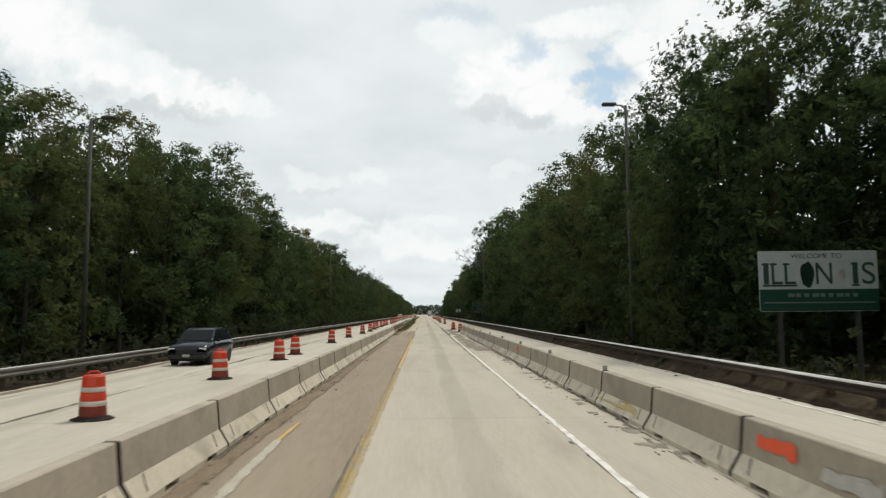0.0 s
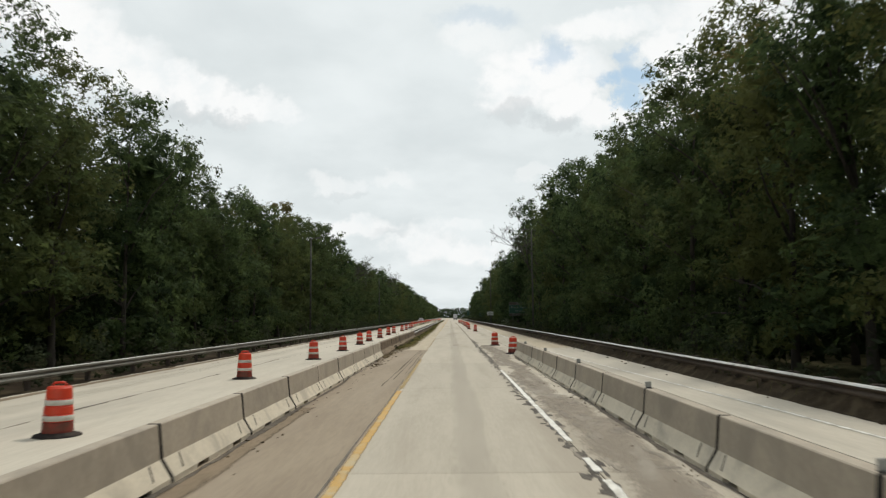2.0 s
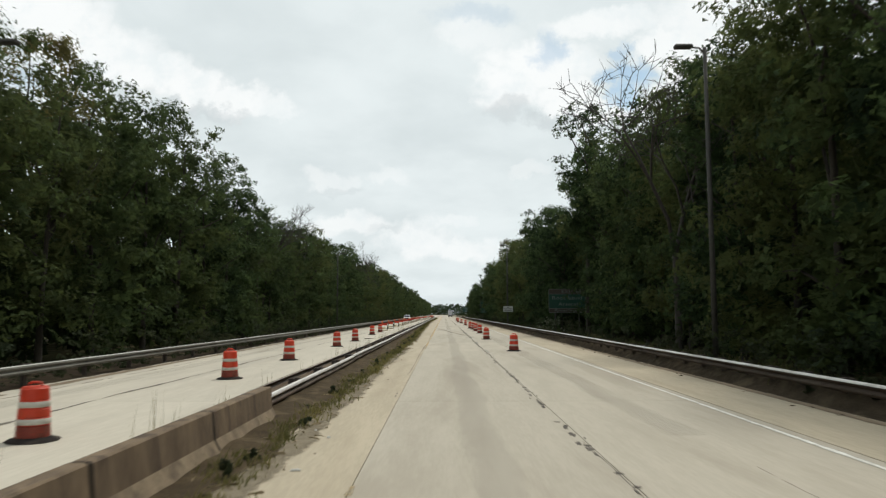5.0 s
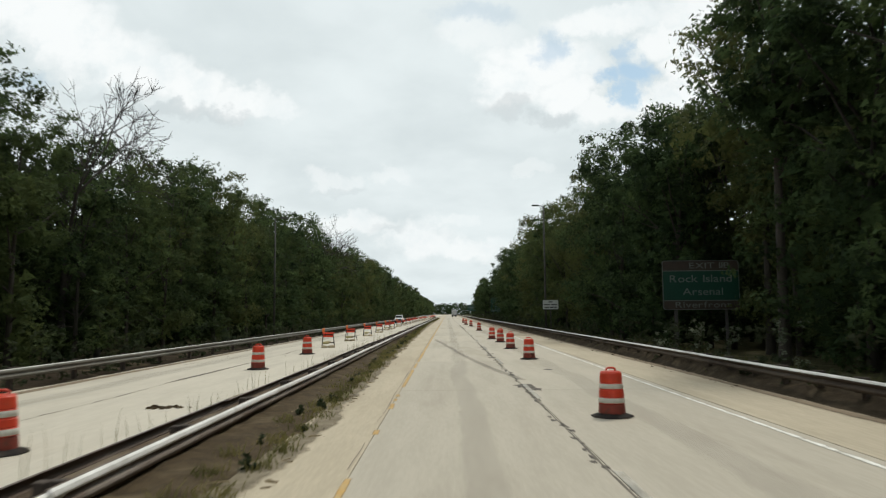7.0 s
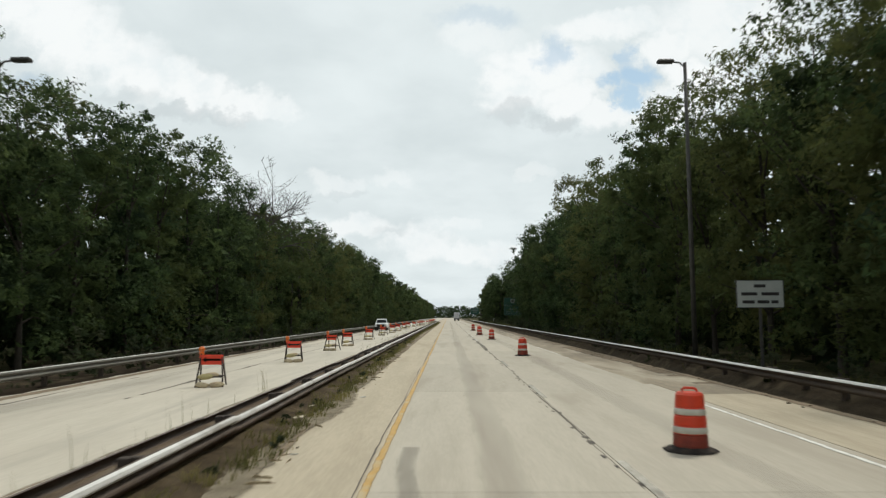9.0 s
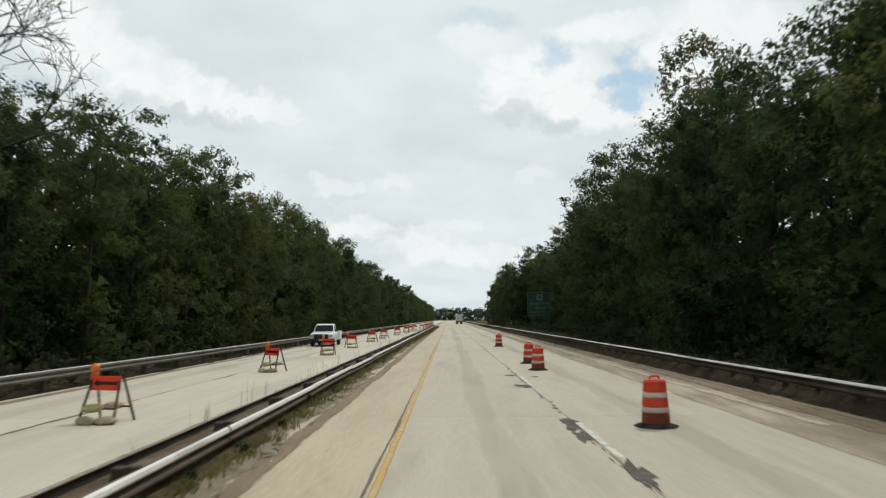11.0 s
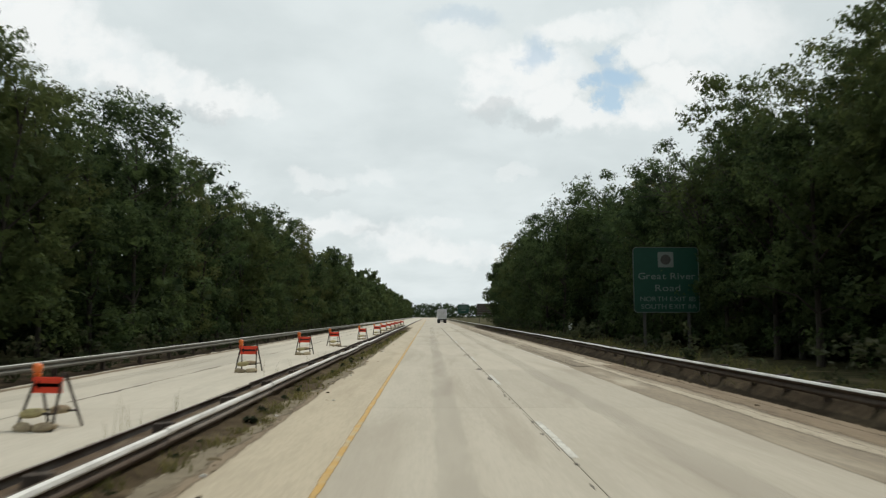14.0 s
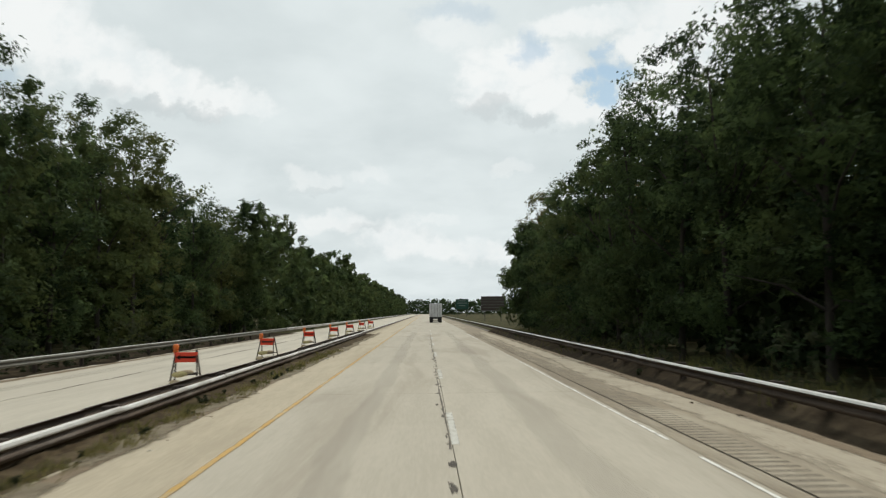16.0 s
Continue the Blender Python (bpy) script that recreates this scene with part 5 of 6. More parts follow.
def notice_sign():
    root = thing("notice_sign", "small white notice sign on a post behind the guardrail", "sign", at=(11.0, 226.2, 0), rz=-2)
    part("plate", rounded_plate(1.65, 1.0, 0.06, 0.02, 2.5), M["sign_white"], root, "white sign plate")
    frame_of(root, 1.65, 1.0, 0.06, 2.5, 0.03, M["black"], y=-0.016)
    for z, bars in ((3.28, ((-0.2, 0.2),)), (3.0, ((-0.65, -0.1), (0.05, 0.65))), (2.72, ((-0.62, -0.2), (-0.1, 0.3), (0.38, 0.62)))):
        for a, b in bars:
            part("writing_bar", boxed((a, -0.016, z - 0.055), (b, -0.0105, z + 0.055)), M["black"], root)
    part("sign_post", boxed((-0.05, 0.012, -1.0), (0.05, 0.06, 3.4), 0.005), M["steel"], root)


def marker_sign():
    root = thing("marker_sign", "small white marker plate on a thin post in weeds", "sign", at=(12.9, 402, 0), rz=-4)
    part("plate", rounded_plate(0.32, 0.6, 0.03, 0.01, 1.0), M["sign_white"], root, "small white plate")
    part("sign_post", boxed((-0.025, 0.006, -0.6), (0.025, 0.04, 1.55), 0.004), M["steel"], root)


def far_signs():
    root = thing("board_sign", "wide dark sign board beside the far road", "sign", at=(21.3, 600, 0))
    part("plate", rounded_plate(6.7, 4.3, 0.1, 0.06, 2.3), M["sign_brown"], root, "dark board")
    for k in range(5):
        part("slat", boxed((-3.3, -0.06, 2.5 + 0.82 * k), (3.3, -0.032, 2.58 + 0.82 * k)), M["sign_letter"], root)
    sign_posts(root, (-2.3, 2.3), 6.5, 0.2)
    root = thing("guide_sign_far", "green motorway guide sign far down the road", "sign", at=(22.0, 785, 0))
    part("plate", rounded_plate(7.0, 5.6, 0.3, 0.06, 3.6), M["sign_green"], root, "green sign plate")
    frame_of(root, 7.0, 5.6, 0.3, 3.6, 0.1, M["sign_letter"], y=-0.036)
    for z, a, b in ((8.2, -2.4, 2.2), (7.0, -2.7, 2.6), (5.6, -1.6, 1.8)):
        part("writing_bar", boxed((a, -0.042, z - 0.22), (b, -0.0365, z + 0.22)), M["sign_letter"], root)
    sign_posts(root, (-2.4, 2.4), 9.0, 0.2)


def opposite_sign():
    root = thing("opposite_sign", "grey back of a sign plate beside the opposite lanes", "sign", at=(-21.0, 662, 0))
    part("plate", rounded_plate(3.6, 2.8, 0.15, 0.05, 2.6), M["sign_back"], root, "dull grey sign back")
    sign_posts(root, (-1.2, 1.2), 5.2, 0.16)


opposite_sign()
welcome_sign()
exit_sign()
river_sign()
notice_sign()
marker_sign()
far_signs()


def street_lamp(x, y, height, side):
    """A tapered pole with a short arm and a flat lamp head; side: where the arm points (+1 to +x)."""
    root = thing("street_lamp", "slender grey steel street lamp standing among trees", "street lamp", "street lamps", at=(x, y, -0.4))
    bm = bmesh.new()
    tube(bm, [(0, 0, 0), (0, 0, height * 0.5), (0, 0, height)], [0.13, 0.105, 0.08], 12)
    part("pole", bm, M["steel"], root, smooth=True)
    part("base_flange", lathe([(0.24, 0), (0.24, 0.04), (0.15, 0.06)], 16), M["steel"], root)
    bm = bmesh.new()
    tube(bm, [(0, 0, height - 0.25), (side * 0.25, 0, height), (side * 0.7, 0, height + 0.05)], 0.045, 8)
    part("arm", bm, M["steel"], root, smooth=True)
    lo, hi = sorted((side * 0.55, side * 1.35))
    part("lamp_head", boxed((lo, -0.18, height - 0.02), (hi, 0.18, height + 0.15), 0.05), M["steel"], root, "flat grey lamp head")


for x, y, h in ((11.5, 38.9, 14.3), (11.7, 137, 14.3), (11.7, 235, 15.0)):
    street_lamp(x, y, h, -1)
for x, y in ((-17.5, 37), (-17.5, 133), (-18.2, 229)):
    street_lamp(x, y, 13.0, 1)


# ---- trees ----
def tube_arrays(points, radii, seg):
    pts = np.array(points, float)
    ang = np.linspace(0, 2 * np.pi, seg, endpoint=False)
    verts, faces = [], []
    for i in range(len(pts)):
        d = pts[min(i + 1, len(pts) - 1)] - pts[max(i - 1, 0)]
        d = d / (np.linalg.norm(d) + 1e-9)
        s = np.cross(d, (0, 0, 1.0) if abs(d[2]) < 0.9 else (1.0, 0, 0))
        s /= np.linalg.norm(s)
        t = np.cross(d, s)
        verts.append(pts[i] + radii[i] * (np.cos(ang)[:, None] * s + np.sin(ang)[:, None] * t))
    for k in range(len(pts) - 1):
        for j in range(seg):
            a, b = k * seg + j, k * seg + (j + 1) % seg
            faces.append((a, b, b + seg, a + seg))
    return np.concatenate(verts), np.array(faces)


def leaf_arrays(rng, centers, normals, length, width):
    """Pointed blades, one triangle each."""
    n = len(centers)
    # the blades lie like shingles: their faces look outwards and up
    face = normals / (np.linalg.norm(normals, axis=1, keepdims=True) + 1e-9) + rng.normal(0, 0.38, (n, 3))
    face[:, 2] += 0.25
    d = np.cross(face, rng.normal(0, 1, (n, 3)))
    d[:, 2] -= 0.1
    d /= np.linalg.norm(d, axis=1, keepdims=True) + 1e-9
    s = np.cross(d, face)
    s /= np.linalg.norm(s, axis=1, keepdims=True) + 1e-9
    L = (length * rng.uniform(0.6, 1.3, n))[:, None]
    W = (width * rng.uniform(0.6, 1.3, n))[:, None]
    a = centers - d * L * 0.5 - s * W * 0.5
    b = centers - d * L * 0.5 + s * W * 0.5
    verts = np.stack([a, b, centers + d * L * 0.5], 1).reshape(-1, 3)
    return verts, np.arange(3 * n).reshape(-1, 3)


def crown_points(rng, height, radius, base, clumps, per, shape):
    """Leaf places and outward directions: clumps spread over an uneven crown."""
    t = rng.uniform(0, 1, clumps) ** 0.9
    z = base + (height - base) * t
    prof = np.clip(np.sin(np.pi * np.clip(0.12 + 0.80 * t, 0, 1)) ** shape, 0.15, 1)
    ang = rng.uniform(0, 2 * np.pi, clumps)
    wob = 0.78 + 0.22 * np.sin(3 * ang + 5 * t + rng.uniform(0, 6)) + rng.normal(0, 0.10, clumps)
    r = radius * prof * wob * np.sqrt(rng.uniform(0.25, 1, clumps))
    cen = np.stack([r * np.cos(ang), r * np.sin(ang), z], 1)
    size = radius * rng.uniform(0.16, 0.34, clumps) * (1.05 - 0.35 * t)
    twigs = 6  # each bough carries a few leafy twigs
    k = rng.normal(0, 1, (clumps, twigs, 1, 3))
    k[..., 2] += 0.25
    k /= np.linalg.norm(k, axis=3, keepdims=True)
    tip = cen[:, None, None] + k * (size * 0.85)[:, None, None, None] * rng.uniform(0.5, 1.15, (clumps, twigs, 1, 1)) * np.array([1.1, 1.1, 0.95])
    q = rng.normal(0, 1, (clumps, twigs, max(1, per // twigs), 3))
    p = tip + q * (size * 0.24)[:, None, None, None] * np.array([1, 1, 0.85])
    out = k + 0.6 * q / (np.linalg.norm(q, axis=3, keepdims=True) + 1e-6)
    return p.reshape(-1, 3), out.reshape(-1, 3), cen


def tree_meshes(seed, height, radius, base, clumps, per, leaf, shape, leaf_mat, bark="bark", limbs=9):
    rng = np.random.default_rng(seed)
    p, nrm, cen = crown_points(rng, height, radius, base, clumps, per, shape)
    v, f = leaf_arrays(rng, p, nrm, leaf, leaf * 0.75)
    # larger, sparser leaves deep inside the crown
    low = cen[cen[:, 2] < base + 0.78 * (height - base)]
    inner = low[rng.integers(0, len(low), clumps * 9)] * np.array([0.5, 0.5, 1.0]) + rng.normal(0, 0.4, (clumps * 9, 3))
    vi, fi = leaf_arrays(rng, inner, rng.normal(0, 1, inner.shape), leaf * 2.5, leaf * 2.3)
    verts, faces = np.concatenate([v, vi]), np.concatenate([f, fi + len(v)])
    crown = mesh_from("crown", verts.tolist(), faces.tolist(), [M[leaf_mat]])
    tv, tf, k = [], [], 0
    lean = rng.normal(0, 0.35, 2)
    trunk = [(lean[0] * q * q * 2, lean[1] * q * q * 2, -0.8 + (height * 0.86 + 0.8) * q) for q in np.linspace(0, 1, 7)]
    r0 = 0.011 * height
    a, b = tube_arrays(trunk, [r0 * (1.25 if i == 0 else 1 - 0.85 * i / 6) for i in range(7)], 8)
    tv.append(a), tf.append(b + k)
    k += len(a)
    for c in cen[rng.permutation(len(cen))[:limbs]]:
        h = max(0.15 * height, c[2] * rng.uniform(0.55, 0.8))
        q = h / (height * 0.86)
        st = np.array([lean[0] * q * q * 2, lean[1] * q * q * 2, h])
        mid = (st + c) / 2 + np.array([0, 0, 0.3]) + rng.normal(0, 0.2, 3)
        a, b = tube_arrays([st, mid, c], [r0 * 0.4, r0 * 0.25, r0 * 0.08], 5)
        tv.append(a), tf.append(b + k)
        k += len(a)
    trunk_me = mesh_from("trunk", np.concatenate(tv).tolist(), np.concatenate(tf).tolist(), [M[bark]], smooth=True)
    return trunk_me, crown


def bare_mesh(seed, height, spread, depth=6):
    """A leafless tree: branches fork again and again."""
    rng = np.random.default_rng(seed)
    tv, tf, k = [], [], [0]

    def grow(p, d, length, r, level):
        bend = d + rng.normal(0, 0.12, 3)
        q = p + d * length * 0.5
        e = q + bend / np.linalg.norm(bend) * length * 0.5
        if level < 4:
            a, b = tube_arrays([p, q, e], [r, r * 0.85, r * 0.68], 6 if level < 2 else 4)
        else:
            a, b = tube_arrays([p, e], [r, r * 0.5], 3)
        tv.append(a), tf.append(b + k[0])
        k[0] += len(a)
        if level >= depth:
            return
        for _ in range(2 if level < 1 else 3):
            nd = d + rng.normal(0, spread * (1 + 0.12 * level), 3) + np.array([0, 0, 0.12])
            grow(e if rng.random() < 0.6 else q, nd / np.linalg.norm(nd), length * rng.uniform(0.58, 0.76), max(r * 0.58, 0.016), level + 1)

    grow(np.array([0, 0, -0.8]), np.array([0, 0, 1.0]), height * 0.34, height * 0.012, 0)
    return mesh_from("bare_branches", np.concatenate(tv).tolist(), np.concatenate(tf).tolist(), [M["bark_pale"]], smooth=True)


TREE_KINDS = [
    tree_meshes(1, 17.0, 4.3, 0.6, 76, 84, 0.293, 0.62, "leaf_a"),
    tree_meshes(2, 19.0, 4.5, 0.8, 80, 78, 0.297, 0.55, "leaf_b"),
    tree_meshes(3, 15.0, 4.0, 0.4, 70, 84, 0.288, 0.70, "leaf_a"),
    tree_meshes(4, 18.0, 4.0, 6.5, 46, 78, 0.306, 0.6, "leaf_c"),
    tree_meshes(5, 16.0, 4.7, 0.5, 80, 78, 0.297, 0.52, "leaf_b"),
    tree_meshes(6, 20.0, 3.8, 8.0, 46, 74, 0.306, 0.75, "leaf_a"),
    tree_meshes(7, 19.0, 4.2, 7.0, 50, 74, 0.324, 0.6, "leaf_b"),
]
KIND_H = [17.0, 19.0, 15.0, 18.0, 16.0, 20.0, 19.0]
TREE_LABELS = ["tall dense dark-green broadleaf tree at the wood's edge", "tall spreading green tree in the roadside wood", "rounded dark-green tree with leaves down to the ground",
               "thin olive-green tree with an open crown", "broad bushy green tree beside the road", "slender tall tree with a ragged crown", "tall green tree rising behind the wood's edge"]


def plant(kind, x, y, height, turn, wide=1.0):
    s = height / KIND_H[kind]
    root = thing("tree", TREE_LABELS[kind], "tree", "roadside woods")
    root.matrix_world = pose(x, y, -0.3, 0, 0, turn) @ Matrix.Diagonal((s * wide, s * wide, s, 1))
    trunk, crown = TREE_KINDS[kind]
    new("trunk", trunk).parent = root
    new("crown", crown).parent = root


def skyline_right(y):
    """Height of the wood's top along the right-hand side."""
    return float(np.interp(y, TOPS_AT, RIGHT_TOPS))


def skyline_left(y):
    return float(np.interp(y, TOPS_AT, LEFT_TOPS))


TOPS_AT = [38 + 8 * k for k in range(56)]
RIGHT_TOPS = [19.5, 19.2, 19.0, 19.2, 19.0, 19.2, 20.4, 19.9, 18.4, 18.3, 22.0, 23.0, 22.5, 18.5, 19.5, 23.0, 23.7, 23.2, 21.5, 20.5, 18.5, 19.2, 20.8, 19.4, 17.8, 17.5, 17.8, 19.0, 18.5, 18.5, 17.6, 17.6, 17.4, 18.7, 18.6, 18.6, 18.1, 18.2, 18.5, 18.8, 19.2, 19.4, 19.4, 19.5, 17.4, 17.4, 17.4, 17.4, 17.4, 17.4, 17.4, 16.8, 16.2, 15.2, 14.5, 14.0]
LEFT_TOPS = [15.4, 16.2, 18.2, 18.9, 19.9, 19.6, 18.4, 18.2, 17.6, 15.8, 16.2, 16.8, 17.1, 18.1, 19.7, 19.8, 19.5, 17.9, 16.2, 15.0, 13.6, 15.2, 17.3, 17.6, 17.1, 16.6, 16.7, 18.1, 18.7, 16.8, 16.0, 16.0, 16.8, 18.5, 17.7, 18.4, 17.6, 17.6, 18.4, 18.9, 19.1, 18.8, 18.1, 18.3, 18.5, 18.1, 17.4, 17.3, 17.1, 17.6, 18.2, 18.6, 18.4, 17.2, 16.7, 16.5]
# the wood stands back from the road where the signs are
CLEAR = ((-15.0, 29.0, 4.6), (148.0, 176.0, 3.0), (176.0, 185.0, 3.6), (185.0, 201.0, 6.2), (340.0, 393.0, 6.1), (393.0, 422.0, 5.4))


def edge_shift(y):
    return max((d for a, b, d in CLEAR if a < y < b), default=0.0)


def woods():
    rng = random.Random(21)
    for x0, side, tops, lo, hi in ((15.7, 1, skyline_right, 4.9, 6.4), (-21.4, -1, skyline_left, 5.0, 6.6)):
        y = -14.0
        while y < 492:
            x = x0 + rng.uniform(-0.7, 0.7) + (edge_shift(y) if side > 0 else 0.0)
            plant(rng.choice([0, 1, 2, 4]), x, y, tops(y) * rng.uniform(0.87, 0.97), rng.uniform(0, 360), rng.uniform(0.95, 1.08))
            y += rng.uniform(lo, hi)
    for x0, side, tops, lo, hi in ((21.5, 1, skyline_right, 5.5, 7.5), (-27.0, -1, skyline_left, 6.0, 8.0)):
        y = -10.0
        while y < 480:
            x = x0 + rng.uniform(-1.2, 1.2) + (edge_shift(y) * 0.8 if side > 0 else 0.0)
            plant(rng.choice([3, 5, 6, 6]), x, y, tops(y) * rng.uniform(0.92, 1.06), rng.uniform(0, 360), rng.uniform(0.95, 1.15))
            y += rng.uniform(lo, hi)
    # denser wood behind the signs
    for lo, hi, x in ((-14, 36, 26.0), (150, 212, 27.0), (338, 402, 27.5), (402, 430, 26.5)):
        y = lo
        while y < hi:
            plant(rng.choice([0, 1, 4]), x + rng.uniform(-0.9, 0.9), y, skyline_right(y) * rng.uniform(0.85, 0.97), rng.uniform(0, 360), 1.15)
            y += rng.uniform(4.2, 5.6)
    plant(6, 20.2, 197.0, 25.5, 40, 1.0)
    for x, y, h in ((25.0, 99.0, 17.0), (25.5, 106.0, 17.5), (23.5, 430.0, 16.5), (24.0, 436.5, 16.5), (25.0, 443.0, 16.0)):
        plant(4, x, y, h, 31 * y, 1.1)
    plant(0, 19.5, 205.0, 18.5, 130, 1.0)
    plant(5, 16.6, 187.5, 26.5, 15, 0.95)
    plant(2, 12.0, 35.6, 10.0, 70, 0.85)
    for kind, x, y, h, wide in ((3, 19.0, 307.0, 23.0, 0.9), (1, 20.5, 424.0, 19.8, 0.95), (4, 22.0, 437.0, 20.5, 1.0), (0, 22.0, 388.0, 19.5, 1.0), (3, 17.5, 492.0, 18.0, 0.9)):
        plant(kind, x, y, h, 47 * y, wide)


woods()


def mass(name, label, spots, per, leaf, mat, seed):
    """Many small crowns in one mesh, for the depth of the wood and for far woods."""
    rng = np.random.default_rng(seed)
    vs, fs, k = [], [], 0
    for x, y, h, r in spots:
        p, nrm, cen = crown_points(rng, h, r, 0.4, 26, per, 0.7)
        v, f = leaf_arrays(rng, p + np.array([x, y, -0.4]), nrm, leaf, leaf * 0.6)
        vs.append(v), fs.append(f + k)
        k += len(v)
    me = mesh_from(name, np.concatenate(vs).tolist(), np.concatenate(fs).tolist(), [M[mat]])
    tagged(new(name, me), label, kind="stuff")


def far_woods():
    rng = random.Random(31)
    deep = []
    for side, x in ((1, 27.0), (1, 34.0), (-1, -33.0), (-1, -40.0)):
        y = -20.0
        while y < 490:
            deep.append((x + rng.uniform(-1.5, 1.5), y, rng.uniform(14, 18.5), rng.uniform(4.2, 5.4)))
            y += rng.uniform(7.0, 9.0)
    for x in (31.0, 37.0, 44.0, -36.0, -44.0, -50.0):
        y = -40.0
        while y < 520:
            deep.append((x + rng.uniform(-1, 1), y, rng.uniform(8, 12), rng.uniform(3.6, 4.6)))
            y += rng.uniform(4.2, 5.6)
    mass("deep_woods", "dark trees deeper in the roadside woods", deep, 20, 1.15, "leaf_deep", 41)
    low = []
    for x in (18.5, 24.5, 29.5, -24.0, -30.0):
        y = -20.0
        while y < 500:
            low.append((x + rng.uniform(-0.8, 0.8) + (edge_shift(y) if x > 0 else 0.0), y, rng.uniform(3.0, 6.5) + (3.0 if abs(x) > 28 else 0.0), rng.uniform(2.0, 2.8)))
            y += rng.uniform(2.6, 3.8)
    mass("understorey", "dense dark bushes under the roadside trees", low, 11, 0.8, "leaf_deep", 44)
    far = []
    for side in (1, -1):
        for row in range(3):
            y = 488.0
            while y < 1120:
                x = 15.5 + 6.5 * row if side > 0 else -20.5 - 6.0 * row
                if side > 0:
                    x += max(0.0, (y - 490) * 0.2)
                far.append((x + rng.uniform(-1, 1), y, rng.uniform(13.5, 17.5) * (0.8 if side > 0 else 1.0), rng.uniform(4.0, 5.2)))
                y += rng.uniform(7.0, 9.5) + row
    mass("far_woods", "woods on both sides far down the road", far, 26, 1.25, "leaf_b", 42)
    end = []
    for row in range(3):
        x = -260.0
        while x < 300:
            end.append((x, 1130 + 14 * row + rng.uniform(-5, 5), rng.uniform(11, 16), rng.uniform(6, 8)))
            x += rng.uniform(6.5, 9.0)
    mass("horizon_woods", "low dark band of woods across the road's far end", end, 14, 2.0, "leaf_a", 43)


far_woods()


def undergrowth():
    """Shrubs and weeds along the foot of the woods."""
    rng = random.Random(51)
    shrubs = []
    for x0, spread, tall in ((11.8, 0.9, 1.0), (10.35, 0.25, 0.42), (-15.6, 1.0, 1.0), (-13.9, 0.3, 0.45)):
        y = -12.0
        while y < 460:
            h = rng.uniform(0.7, 2.2) * tall
            shrubs.append((x0 + rng.uniform(-spread, spread), y, h, h * 0.55 + 0.3))
            y += rng.uniform(1.4, 3.2) if tall > 0.5 else rng.uniform(0.8, 2.0)
    y = 92.0
    while y < 430:
        shrubs.append((median_edge(y) - rng.uniform(0.35, 0.8), y, rng.uniform(0.3, 0.5), rng.uniform(0.1, 0.22)))
        y += rng.uniform(0.9, 3.5)
    r2 = np.random.default_rng(52)
    vs, fs, k = [], [], 0
    for x, y, h, r in shrubs:
        p, nrm, cen = crown_points(r2, h, r, 0.05, 8, 12, 0.5)
        size = 0.24 if h > 0.6 else 0.12
        v, f = leaf_arrays(r2, p + np.array([x, y, -0.25]), nrm, size, size * 0.5)
        vs.append(v), fs.append(f + k)
        k += len(v)
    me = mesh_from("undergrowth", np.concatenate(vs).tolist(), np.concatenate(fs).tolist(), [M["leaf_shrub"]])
    tagged(new("undergrowth", me), "weeds and low shrubs along the wood's edge", kind="stuff")


undergrowth()


def pale_shrubs():
    """Bushes with whitish leaves behind the guardrail."""
    rng = np.random.default_rng(53)
    for x, y, h in ((11.7, 185.6, 1.9), (11.5, 181.2, 1.7), (11.8, 177.3, 2.1), (11.6, 190.5, 1.3)):
        p, nrm, cen = crown_points(rng, h, 0.75, 0.15, 12, 14, 0.5)
        v, f = leaf_arrays(rng, p, nrm, 0.13, 0.07)
        ob = new("shrub", mesh_from("shrub", v.tolist(), f.tolist(), [M["leaf_pale"]]))
        ob.location = (x, y, -0.1)
        tagged(ob, "bush with pale whitish leaves behind the guardrail", "shrub", "pale bushes")


pale_shrubs()


def bare_trees():
    kinds = [bare_mesh(61, 17.0, 0.42), bare_mesh(62, 16.0, 0.38), bare_mesh(63, 18.0, 0.45)]
    for i, (k, x, y, s) in enumerate(((0, 14.3, 149.5, 1.2), (1, -22.5, 195, 1.18), (2, -22.8, 200, 1.12), (0, -22.5, 277, 1.30), (1, -23.5, 281.5, 1.36), (2, -24.0, 286, 1.26), (2, -22.5, 273.5, 1.2), (1, 19.5, 294, 1.22), (2, 22.5, 352, 1.15), (0, 24.0, 384, 1.0), (1, 23.0, 391, 1.0))):
        root = thing("bare_tree", "leafless grey tree with fine bare branches", "tree", "bare trees", at=(x, y, -0.3), rz=67 * i)
        root.matrix_world = root.matrix_world @ Matrix.Diagonal((s, s, s, 1))
        new("branching_top", kinds[k]).parent = root


bare_trees()


